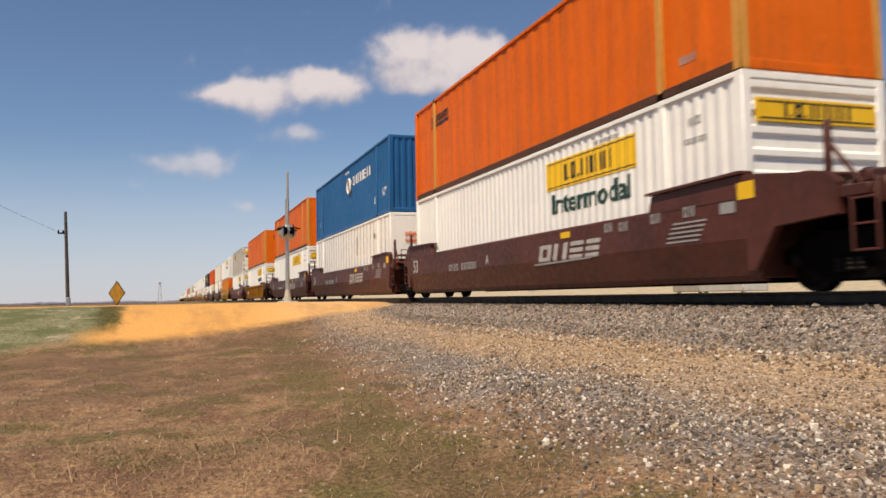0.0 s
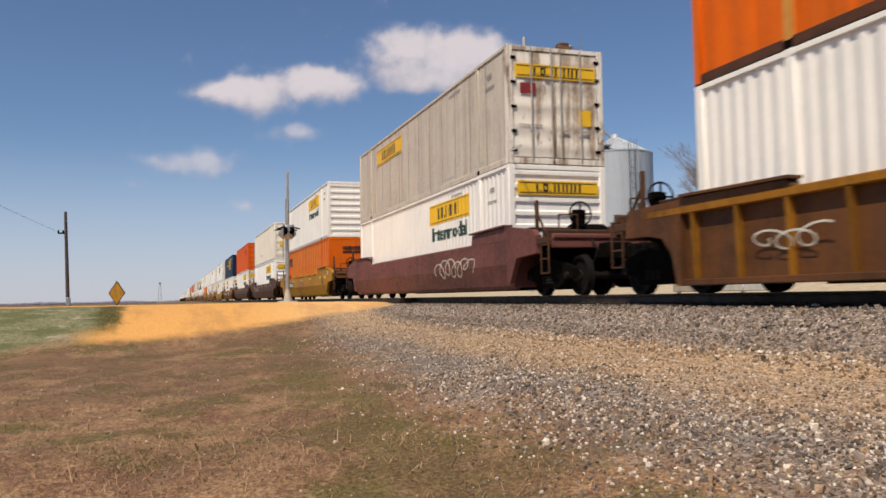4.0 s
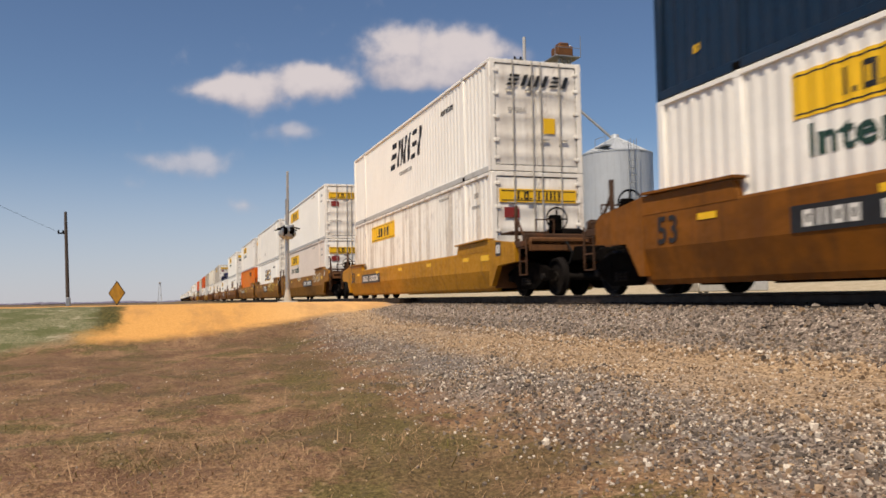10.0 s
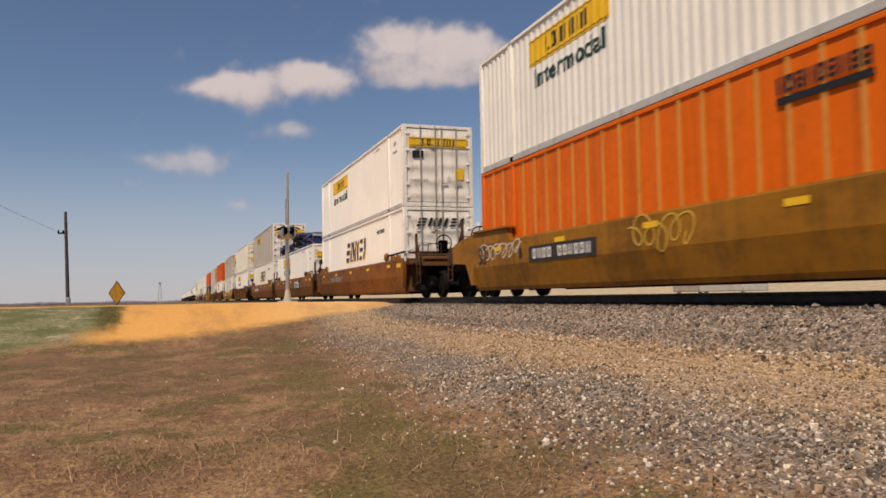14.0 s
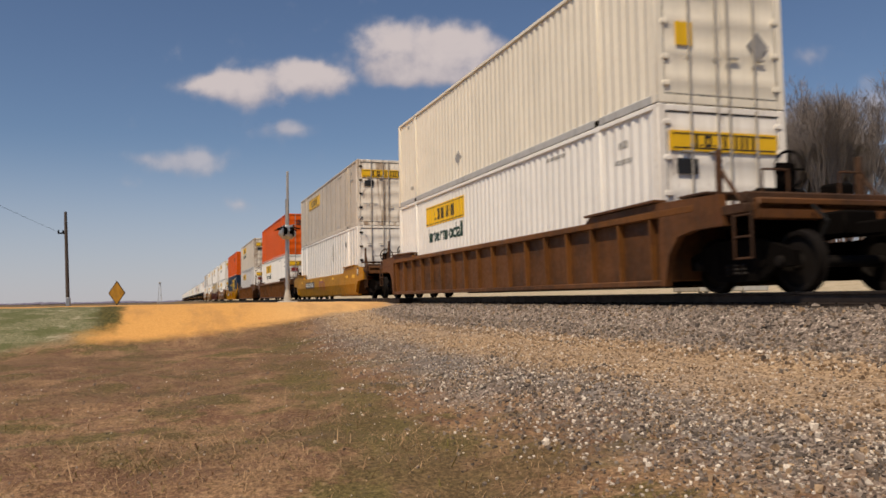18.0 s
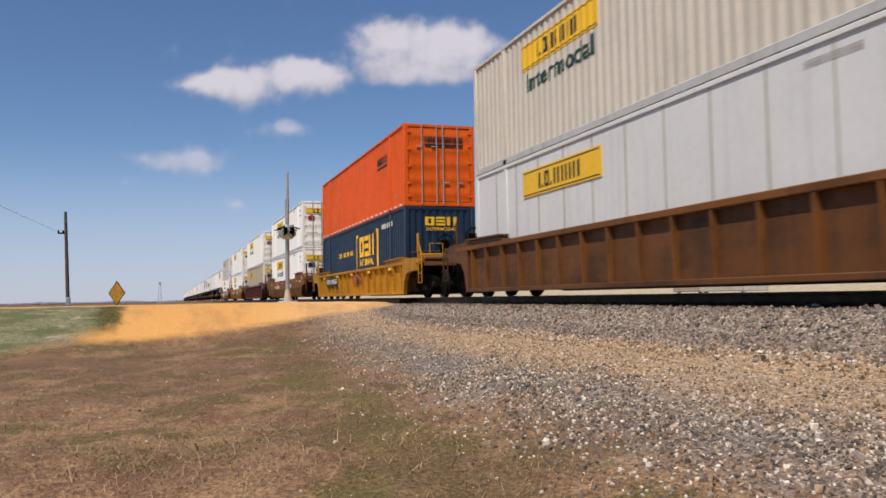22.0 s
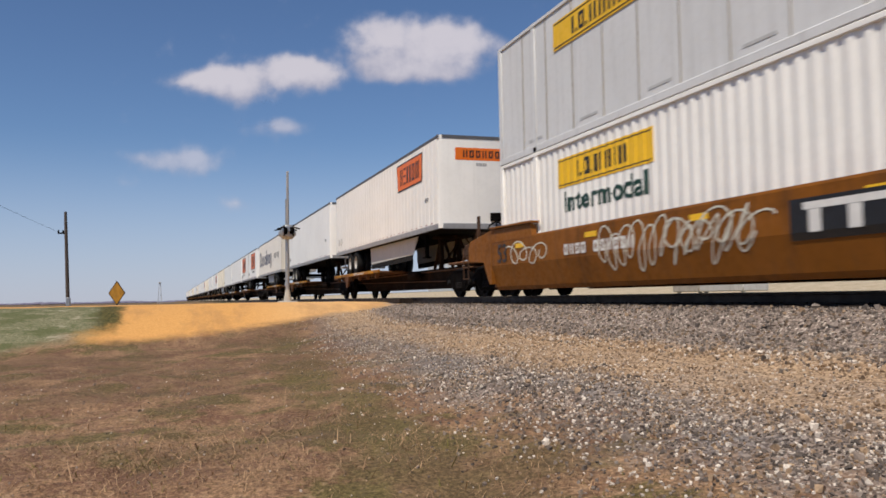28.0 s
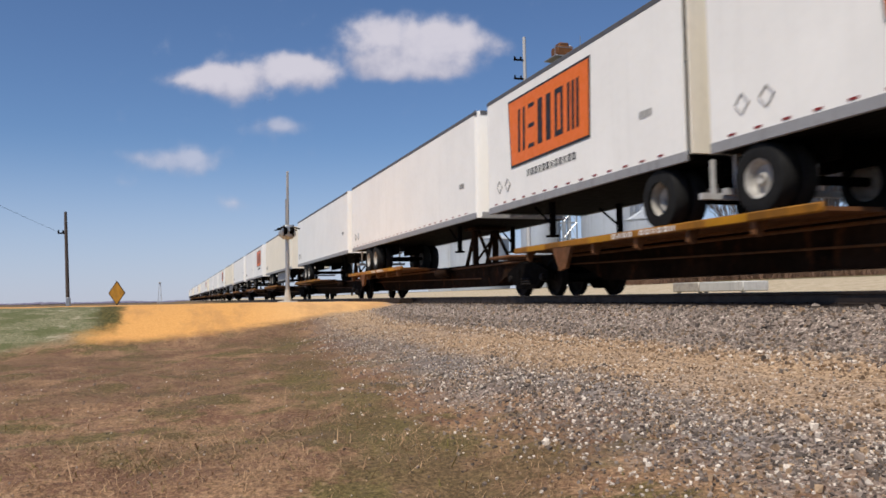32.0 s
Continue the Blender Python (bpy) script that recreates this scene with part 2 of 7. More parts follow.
ORANGE_RED = paint("red_orange_paint", (0.68, 0.098, 0.004), 0.18, 0.3, 0.45, (0.14, 0.04, 0.012), 0.2, soot=0.14, spec=0.16)
ORANGE_PALE = paint("faded_orange_paint", (0.65, 0.120, 0.004), 0.22, 0.2, 0.55, (0.16, 0.05, 0.012), 0.2, soot=0.1, spec=0.14)
POST_YELLOW = paint("yellowed_post_paint", (0.60, 0.27, 0.05), 0.3, 0.3, 0.55)
BLUE = paint("bright_blue_paint", (0.007, 0.098, 0.27), 0.18, 0.05, 0.42, streak=0.16, soot=0.2)
ROYAL = paint("royal_blue_paint", (0.010, 0.016, 0.090), 0.25, 0.15, 0.45, streak=0.2, soot=0.35)
NAVY = paint("navy_paint", (0.006, 0.022, 0.050), 0.2, 0.03, 0.42, streak=0.15, soot=0.12)
DECAL_YELLOW = paint("yellow_decal", (0.78, 0.46, 0.015), 0.15, 0.0, 0.45, streak=0.12)
DECAL_INK = plain("black_decal", (0.012, 0.011, 0.011), 0.5)
DECAL_GREEN = plain("dark_green_decal", (0.010, 0.045, 0.030), 0.5)
DECAL_BLUE = plain("navy_decal", (0.010, 0.018, 0.075), 0.45)
DECAL_WHITE = plain("white_decal", (0.72, 0.70, 0.66), 0.5)
DECAL_DULL = plain("worn_white_decal", (0.47, 0.44, 0.41), 0.6, vary=0.5)
DECAL_GREY = plain("grey_decal", (0.30, 0.29, 0.28), 0.55)
DECAL_ORANGE = plain("orange_decal", (0.80, 0.165, 0.004), 0.45, vary=0.12)
DECAL_RED = plain("red_reflector", (0.24, 0.022, 0.016), 0.4)
CHALK = plain("pale_spray_paint", (0.62, 0.60, 0.50), 0.7)
GOLD_SPRAY = plain("yellow_spray_paint", (0.62, 0.42, 0.06), 0.7)
STEEL = plain("galvanised_steel", (0.42, 0.43, 0.43), 0.42, 0.7)
ROD_STEEL = plain("weathered_rod_steel", (0.40, 0.37, 0.33), 0.55, 0.1, 0.5)
TRAILER_RAIL = paint("dull_grey_trailer_rail", (0.28, 0.28, 0.285), 0.3, 0.1, 0.5)
RAIL_GREY = paint("grey_rail_paint", (0.46, 0.46, 0.45), 0.3, 0.15, 0.5)
# black steel and wheels, darkened further to paint in the deep shade below the cars
DARK = plain("shade_darkened_black_steel", (0.005, 0.004, 0.0035), 0.9, spec=0.04)
WHEEL = plain("shade_darkened_wheel_steel", (0.010, 0.008, 0.007), 0.7, spec=0.12)
RUBBER = plain("tyre_rubber", (0.012, 0.012, 0.012), 0.85, spec=0.2)
RIM = plain("wheel_rim_paint", (0.42, 0.40, 0.36), 0.5, vary=0.7)
MAROON = paint("maroon_car_paint", (0.085, 0.022, 0.014), 0.3, 0.15, 0.5, streak=0.3, soot=0.6)
MAROON_PALE = paint("faded_maroon_paint", (0.155, 0.052, 0.042), 0.35, 0.2, 0.6, streak=0.35, soot=0.6)
BROWN_DARK = paint("dark_brown_car_paint", (0.090, 0.034, 0.014), 0.35, 0.25, 0.55, streak=0.35, soot=0.6)
BROWN = paint("brown_car_paint", (0.215, 0.074, 0.006), 0.3, 0.3, 0.55, streak=0.26, soot=0.6, spec=0.16)
OCHRE = paint("ochre_car_paint", (0.30, 0.126, 0.010), 0.3, 0.3, 0.55, streak=0.28, soot=0.6, spec=0.16)
YELLOW = paint("worn_yellow_car_paint", (0.42, 0.195, 0.006), 0.28, 0.3, 0.5, streak=0.24, soot=0.4, spec=0.16)
GEAR = paint("grimy_rust_brown_gear", (0.070, 0.030, 0.012), 0.5, 0.6, 0.75, streak=0.3, soot=0.7)
RUST_DECK = paint("rusty_deck_steel", (0.15, 0.060, 0.018), 0.5, 0.7, 0.7, streak=0.3, soot=0.6)
TIMBER = plain("creosoted_timber", (0.030, 0.021, 0.016), 0.85, vary=0.6, spec=0.2)
# pole wood paled to grey-white; the haze is in the colour
HAZED_POLE = plain("hazed_pole_wood", (0.46, 0.46, 0.46), 0.8)
DARK_RAIL = paint("dark_roof_rail", (0.10, 0.10, 0.105), 0.2, 0.1, 0.5)
POLE_WOOD = plain("weathered_pole_wood", (0.085, 0.062, 0.047), 0.85, vary=0.5)
SIGN_YELLOW = plain("sign_edge_black", (0.05, 0.03, 0.01), 0.55, vary=0.5)
RAIL_STEEL = plain("rusty_rail_steel", (0.030, 0.020, 0.015), 0.6, 0.3, 0.5)
RAIL_TOP = plain("polished_rail_head", (0.30, 0.29, 0.28), 0.25, 1.0)
BIN_STEEL = paint("corrugated_bin_steel", (0.46, 0.49, 0.52), 0.2, 0.05, 0.45, streak=0.2, metal=0.25)
CONCRETE = plain("pale_concrete", (0.45, 0.42, 0.36), 0.85)


def ground_material():
    n = Nodes("field_soil_grass_and_gravel")
    x, y, z = n.xyz()
    wob = n.math("SUBTRACT", n.noise(0.55, 5, 0.6), 0.5)
    wob_fine = n.math("SUBTRACT", n.noise(3.0, 4, 0.6), 0.5)
    yy = n.math("ADD", n.math("ADD", y, n.math("MULTIPLY", wob, 1.8)), n.math("MULTIPLY", wob_fine, 0.7))
    xx = n.math("ADD", n.math("ADD", x, n.math("MULTIPLY", wob, 2.2)), n.math("MULTIPLY", wob_fine, 0.8))
    # dead turf with bare soil, olive growth and straw
    mid, fine = n.noise(1.3, 6, 0.65), n.noise(26.0, 7, 0.75)
    tuft = n.noise(6.0, 6, 0.7, n.stretch(1, 1, 1, (4, 8, 0)))
    straw = n.mix(n.span(fine, 0.34, 0.70), (0.100, 0.055, 0.029), (0.465, 0.287, 0.158))
    earth = n.mix(n.span(fine, 0.32, 0.72), (0.086, 0.042, 0.025), (0.270, 0.148, 0.088))
    soil = n.mix(n.span(n.math("ADD", n.math("MULTIPLY", mid, 0.6), n.math("MULTIPLY", tuft, 0.4)), 0.45, 0.57), straw, earth)
    green = n.mix(n.span(fine, 0.35, 0.7), (0.049, 0.041, 0.012), (0.189, 0.149, 0.054))
    turf = n.mix(n.math("MULTIPLY", n.span(n.noise(0.75, 6, 0.68, n.stretch(1, 1, 1, (7, 3, 0))), 0.49, 0.58), 0.85), soil, green)
    turf = n.mix(n.span(tuft, 0.56, 0.68, 0, 0.7), turf, (0.080, 0.054, 0.032))
    turf = n.mix(n.span(n.noise(9.0, 5, 0.7, n.stretch(0.6, 1, 1, (2, 14, 0))), 0.57, 0.66, 0, 0.55), turf, (0.430, 0.290, 0.175))
    # small stones, each with its own tone
    cell = n.t.nodes.new("ShaderNodeSeparateColor")
    n.put(cell.inputs[0], n.voronoi(44.0))
    grey = n.mix(n.span(cell.outputs[0], 0.0, 1.0), (0.088, 0.068, 0.057), (0.325, 0.257, 0.211))
    grey = n.mix(n.span(cell.outputs[1], 0.88, 0.96), grey, (0.60, 0.525, 0.44))
    buff = n.mix(n.span(cell.outputs[0], 0.0, 1.0), (0.195, 0.126, 0.073), (0.505, 0.355, 0.218))
    patch = n.noise(0.9, 6, 0.72, n.stretch(0.35, 1, 1, (3, 9, 0)))
    yb = n.math("ADD", n.math("ADD", y, n.math("MULTIPLY", wob, 0.9)), n.math("MULTIPLY", wob_fine, 0.8))
    band = n.math("MULTIPLY", n.math("MULTIPLY", n.span(yb, 3.9, 4.9), n.span(yb, 6.25, 5.8)), n.span(patch, 0.30, 0.55, 0.45, 0.95))
    slate = n.mix(n.span(cell.outputs[0], 0.0, 1.0), (0.070, 0.062, 0.061), (0.280, 0.248, 0.230))
    grey = n.mix(n.math("MULTIPLY", n.span(n.noise(1.1, 5, 0.7, n.stretch(0.4, 1, 1, (6, 2, 0))), 0.46, 0.60), n.span(y, 4.9, 4.3)), grey, slate)
    loose = n.mix(n.math("ADD", n.span(patch, 0.58, 0.72, 0, 0.5), band, True), grey, buff)
    loose = n.mix(n.math("MULTIPLY", n.span(n.noise(2.2, 6, 0.72), 0.46, 0.58), n.span(yy, 4.1, 3.2)), loose, turf)
    trace = n.math("SUBTRACT", yy, n.math("MULTIPLY", n.math("MAXIMUM", n.math("SUBTRACT", -7.0, x), 0.0), 0.07))
    strip = n.math("MULTIPLY", n.math("MULTIPLY", n.span(trace, 1.0, 1.5), n.span(trace, 2.45, 1.95)), n.span(n.noise(0.9, 5, 0.7, n.stretch(0.5, 1, 1, (9, 1, 0))), 0.38, 0.52, 0, 0.8))
    turf = n.mix(strip, turf, green)
    shade = n.span(n.noise(0.42, 5, 0.62, n.stretch(1, 1, 1, (1, 5, 0))), 0.44, 0.60, 0, 0.55)
    turf = n.mix(shade, turf, n.mix(n.span(fine, 0.35, 0.7), (0.063, 0.036, 0.020), (0.218, 0.131, 0.074)))
    edge = n.math("SUBTRACT", yy, n.math("MULTIPLY", n.math("MAXIMUM", n.math("SUBTRACT", -9.0, x), 0.0), 0.085))
    col = n.mix(n.span(edge, 2.5, 3.7), turf, loose)
    # sandy crossing road and its spill
    xs = n.math("ADD", n.math("ADD", x, n.math("MULTIPLY", wob, 0.9)), n.math("MULTIPLY", wob_fine, 0.7))
    ys = n.math("ADD", n.math("ADD", y, n.math("MULTIPLY", wob, 0.9)), n.math("MULTIPLY", wob_fine, 0.5))
    grain = n.noise(22.0, 6, 0.7)
    sand = n.mix(n.span(grain, 0.3, 0.7), (0.540, 0.265, 0.070), (0.720, 0.390, 0.130))
    sand = n.mix(n.math("MULTIPLY", n.span(y, 1.5, 5.0), 0.38), sand, (0.700, 0.480, 0.250))
    sand = n.mix(n.span(n.noise(0.8, 5, 0.65, n.stretch(0.4, 1.2, 1)), 0.50, 0.68, 0, 0.4), sand, (0.330, 0.180, 0.078))
    lane = n.math("MULTIPLY", n.span(xs, -37.5, -36.5), n.math("MULTIPLY", n.span(xs, -26.4, -27.4), n.span(yy, 7.6, 7.2)))
    toe = n.math("ADD", xs, n.math("MULTIPLY", n.math("MAXIMUM", ys, 0.0), 0.24))
    spill = n.math("MULTIPLY", n.math("MULTIPLY", n.span(toe, -23.9, -24.9), n.span(xs, -38, -36)), n.math("MULTIPLY", n.span(ys, -3.0, -2.2), n.span(yy, 7.4, 6.8)))
    col = n.mix(n.math("MAXIMUM", lane, spill), col, sand)
    # thin green growth on the road's shoulder, dark weeds at its end, and far fields
    lush = n.mix(n.span(n.noise(18.0, 6, 0.75), 0.38, 0.62), (0.098, 0.104, 0.046), (0.270, 0.250, 0.150))
    lush = n.mix(n.span(n.noise(1.6, 6, 0.7, n.stretch(1, 0.5, 1)), 0.46, 0.58, 0, 0.75), lush, (0.088, 0.100, 0.034))
    lush = n.mix(n.span(n.noise(2.4, 5, 0.7, n.stretch(1, 0.4, 1, (3, 3, 0))), 0.58, 0.66, 0, 0.7), lush, (0.400, 0.350, 0.250))
    lush = n.mix(n.span(ys, -2.5, -1.9), lush, n.mix(n.span(n.noise(12.0, 5, 0.7), 0.4, 0.6), (0.040, 0.038, 0.010), (0.120, 0.100, 0.030)))
    rim = n.math("ADD", xs, n.math("MULTIPLY", n.math("ADD", ys, 4.3), 0.75))
    verge = n.math("MULTIPLY", n.math("MULTIPLY", n.span(rim, -22.8, -24.3), n.span(xs, -28.7, -28.1)), n.span(ys, -1.2, -1.7))
    col = n.mix(verge, col, lush)
    fields = n.mix(n.span(n.noise(0.02, 4, 0.6), 0.45, 0.6), (0.169, 0.109, 0.060), (0.105, 0.084, 0.037))
    col = n.mix(n.span(xx, -38.0, -44.0), col, fields)
    # pale yard beyond the track
    yard = n.mix(n.span(n.noise(3.0, 6, 0.7), 0.3, 0.7), (0.370, 0.298, 0.193), (0.547, 0.459, 0.330))
    col = n.mix(n.span(yy, 12.6, 13.6), col, yard)
    rough_grass = n.mix(n.span(n.noise(1.0, 6, 0.7), 0.3, 0.7), (0.072, 0.068, 0.024), (0.177, 0.129, 0.064))
    col = n.mix(n.span(yy, 30.0, 31.5), col, rough_grass)
    hump = n.math("ADD", n.math("MULTIPLY", fine, 0.5), n.voronoi(44.0, out="Distance"))
    return n.done(col, 0.92, 0.0, hump, 0.6, 0.02, 0.25)


GROUND = ground_material()


def stone_material():
    n = Nodes("loose_stone")
    r = n.island()
    f = n.noise(60.0, 3, 0.6)
    y = n.xyz()[1]
    c = n.mix(n.span(r, 0.0, 1.0), (0.068, 0.055, 0.047), (0.330, 0.265, 0.218))
    tan = n.mix(n.span(r, 0.0, 1.0), (0.172, 0.107, 0.060), (0.490, 0.338, 0.205))
    share = n.math("MULTIPLY", n.span(y, 3.9, 4.9), n.span(y, 6.2, 5.8))
    lot = n.math("FRACT", n.math("MULTIPLY", r, 7.3))
    c = n.mix(n.math("LESS_THAN", lot, n.math("ADD", n.math("MULTIPLY", share, 0.62), 0.20)), c, tan)
    c = n.mix(n.math("MULTIPLY", n.span(n.math("FRACT", n.math("MULTIPLY", r, 17.9)), 0.80, 0.86), n.span(y, 6.4, 5.9, 0.25, 1.0)), c, (0.76, 0.665, 0.56))
    c = n.mix(n.span(y, 5.9, 6.5, 0.0, 0.22), c, (0.075, 0.062, 0.056))
    return n.done(n.mix(n.span(f, 0.3, 0.7, 0, 0.4), c, (0.099, 0.075, 0.054)), 0.85, 0, f, 0.4, 0.004)


def blade_material():
    n = Nodes("dry_grass")
    r = n.island()
    c = n.mix(n.span(r, 0.0, 1.0), (0.220, 0.128, 0.070), (0.470, 0.310, 0.175))
    c = n.mix(n.span(n.math("FRACT", n.math("MULTIPLY", r, 9.1)), 0.82, 0.9), c, (0.143, 0.123, 0.028))
    return n.done(c, 0.8, spec=0.2)


STONE, BLADE = stone_material(), blade_material()

# ---- ground ----
PROFILE = [(-4000, -2.2), (-60, -1.9), (-8, -1.45), (0, -1.30), (2, -1.20), (3, -1.10), (5.5, -0.74), (6.75, -0.50), (7.25, -0.25), (7.5, -0.205),
           (10.3, -0.205), (10.6, -0.25), (11.4, -0.55), (13.0, -0.60), (17, -0.30), (24, 0.35), (34, 0.75), (60, 0.9), (4000, 1.5)]
PB, PZ = np.array([p[0] for p in PROFILE]), np.array([p[1] for p in PROFILE])


def smooth01(t):
    t = np.clip(t, 0, 1)
    return t * t * (3 - 2 * t)


def ground_z(x, y):
    """Height of the ground: railway bank, crossing road on its low causeway, yard beyond."""
    x, y = np.asarray(x, float), np.asarray(y, float)
    base = np.interp(y, PB, PZ)
    road = np.interp(y, [-4000, -40, 4, 7.3], [-0.6, -0.16, -0.10, -0.12])
    w = (1 - smooth01((-x - 35.5) / 6.0)) * smooth01((-x - 22.5) / 6.0) * (1 - smooth01((y - 7.0) / 0.4))
    z = base * (1 - w) + road * w
    rough = 0.05 * np.sin(x * 1.3 + 0.7 * y) * np.sin(y * 1.9 - 0.4 * x) + 0.03 * np.sin(x * 3.7 + y * 2.3) * np.sin(y * 4.1 - 1.3 * x)
    return z + rough * np.clip((6.4 - y) / 2.0, 0, 1) * (1 - 0.8 * w) * np.clip(1.2 - np.abs(x) / 60, 0, 1)


def sheet(xs, ys, zf):
    X, Y = np.meshgrid(xs, ys, indexing="ij")
    Z = zf(X, Y)
    n, m = X.shape
    vs = np.stack([X, Y, Z], -1).reshape(-1, 3)
    i, j = np.meshgrid(np.arange(n - 1), np.arange(m - 1), indexing="ij")
    k = (i * m + j).ravel()
    return vs, np.stack([k, k + m, k + m + 1, k + 1], -1)


def raw_mesh(name, vs, fs, mat, smooth=False):
    me = bpy.data.meshes.new(name)
    me.from_pydata(vs.tolist() if hasattr(vs, "tolist") else vs, [], fs.tolist() if hasattr(fs, "tolist") else fs)
    if smooth:
        me.polygons.foreach_set("use_smooth", [True] * len(me.polygons))
    me.materials.append(mat)
    return me


gx = np.concatenate([-np.geomspace(4200, 46, 40), np.arange(-45, -20, 0.4), np.arange(-20, 6, 0.2), np.geomspace(6, 1500, 30)])
gy = np.concatenate([-np.geomspace(4200, 12, 30), np.arange(-11.6, -4, 0.4), np.arange(-4, 11.6, 0.16), np.arange(12, 36, 1.0), np.geomspace(36, 4200, 28)])
vs, fs = sheet(gx, gy, ground_z)
ground = tagged(new("ground", raw_mesh("ground", vs, fs, GROUND, True)), "brown turf and gravel bank beside a sandy crossing road", "ground", kind="structure")

CUBE = np.array([(sx, sy, sz) for sx in (-1, 1) for sy in (-1, 1) for sz in (-1, 1)], float)
CUBE_F = np.array([(0, 1, 3, 2), (4, 6, 7, 5), (0, 4, 5, 1), (2, 3, 7, 6), (0, 2, 6, 4), (1, 5, 7, 3)])
rng = np.random.default_rng(5)


def stones(name, label, xs, ys, size):
    """Many small broken stones in one mesh."""
    n = len(xs)
    c = np.stack([xs, ys, ground_z(xs, ys) + size * 0.18], -1)
    v = CUBE[None] * rng.uniform(0.35, 1.0, (n, 8, 3)) * rng.uniform(0.6, 1.0, (n, 1, 3)) * (size / 2)[:, None, None]
    a = rng.uniform(0, 6.28, n)
    ca, sa = np.cos(a)[:, None], np.sin(a)[:, None]
    tilt = rng.uniform(-0.6, 0.6, n)
    ct, st = np.cos(tilt)[:, None], np.sin(tilt)[:, None]
    vx, vy, vz = v[..., 0], v[..., 1], v[..., 2]
    vy, vz = vy * ct - vz * st, vy * st + vz * ct
    v = np.stack([vx * ca - vy * sa, vx * sa + vy * ca, vz], -1) + c[:, None]
    f = (CUBE_F[None] + 8 * np.arange(n)[:, None, None]).reshape(-1, 4)
    return tagged(new(name, raw_mesh(name, v.reshape(-1, 3), f, STONE)), label, "gravel", kind="stuff")


def spread(n, lo, hi, power=1.0):
    """Distances ahead, thicker near the camera."""
    return lo + (hi - lo) * rng.random(n) ** power


def off_road(a, y):
    """Leaves out the sandy road, its spill and the crossing."""
    keep = (a < 24.2 + 0.24 * np.maximum(y, 0)) | (a > 37.5)
    return a[keep], y[keep]


def bed(name, label, a, y, lo, hi, big=0.03):
    a, y = off_road(a, y)
    m = len(a)
    stones(name, label, -a, y, rng.uniform(lo, hi, m) * (1 + 0.9 * (rng.random(m) > 1 - big)))


n = 17000
bed("ballast_stones", "grey crushed-stone ballast along the rails", spread(n, 1, 45, 1.6), rng.uniform(5.6, 7.7, n), 0.022, 0.058)
n = 42000
a = spread(n, 0.5, 30, 1.35)
y = np.clip(rng.normal(4.0, 1.1, n), 0.8, 6.2)
keep = y > 2.3 + 0.1 * np.maximum(a - 9, 0) + rng.normal(0, 0.6, n)
bed("gravel_stones", "loose grey and buff gravel on the slope", a[keep], y[keep], 0.009, 0.034)
n = 4500
a = spread(n, 1.6, 11, 1.2)
bed("coarse_gravel", "coarser pale and dark stones in the gravel", a, rng.normal(3.7, 0.55, n), 0.018, 0.048)
n = 2200
a = spread(n, 1.5, 18, 1.4)
bed("scattered_stones", "few pale stones among dead turf", a, rng.uniform(-5, 2.2, n), 0.008, 0.028)


def blades(name, label, a, y, h, lean, wide):
    """Bent two-piece stems, each leaning its own way."""
    n = len(a)
    ang, w = rng.uniform(0, 6.28, n), rng.uniform(0.6, 1.4, n) * wide
    p = np.stack([-a, y, ground_z(-a, y) - 0.004], -1)
    d = np.stack([np.cos(ang), np.sin(ang), 0 * ang], -1)
    s = np.stack([-np.sin(ang), np.cos(ang), 0 * ang], -1) * w[:, None]
    up = np.array([0, 0, 1.0])
    q = p + d * (h * lean * 0.4)[:, None] + up * (h * 0.65)[:, None]
    e = p + d * (h * lean * 1.2)[:, None] + up * (h * rng.uniform(0.5, 1.0, n))[:, None]
    v = np.stack([p - s, p + s, q + s * 0.7, q - s * 0.7, e], 1).reshape(-1, 3)
    k = 5 * np.arange(n)
    f = [(i, i + 1, i + 2, i + 3) for i in k.tolist()] + [(i + 3, i + 2, i + 4) for i in k.tolist()]
    return tagged(new(name, raw_mesh(name, v, f, BLADE)), label, "grass", kind="stuff")


n = 120000
a = spread(n, 1.2, 22, 1.45)
y = a * rng.uniform(-0.32, 0.9, n)
clump = np.sin(a * 2.1 + y * 1.7) * np.sin(y * 2.9 - a * 1.1) + 0.6 * np.sin(a * 5.3 - y * 4.1) * np.sin(y * 6.7 + a * 2.2) + rng.normal(0, 0.45, n)
keep = (y < 2.7 + rng.normal(0, 0.5, n)) & (y > -7) & (clump > -0.1)
a, y = a[keep], y[keep]
blades("dry_grass", "short dead straw-brown grass on the bank", a, y, rng.gamma(2.0, 0.011, len(a)) + 0.008, rng.uniform(0.8, 3.0, len(a)), 0.0018)
# pale fallen stalks, thickest in a few spots
spots = np.minimum(rng.integers(0, 10, 900), 6)
cx = np.array([7.3, 6.6, 8.2, 5.2, 10.5, 6.2, 7.2])[spots]
cy = np.array([0.2, -0.4, 0.9, -0.6, -1.2, 1.6, -0.28])[spots]
a, y = cx + rng.normal(0, 0.55, 900), cy + rng.normal(0, 0.45, 900)
blades("straw_stalks", "pale fallen straw stalks among dead turf", a, y, rng.gamma(2.5, 0.022, 900) + 0.02, rng.uniform(0.8, 3.4, 900), 0.0030)
# a few tall pale stems
a, y = np.array([9.7, 8.6, 7.8, 7.0, 8.0, 6.4, 9.0, 5.6]), np.array([1.25, 1.0, 1.5, -0.1, 0.2, 1.75, 1.8, 1.9])
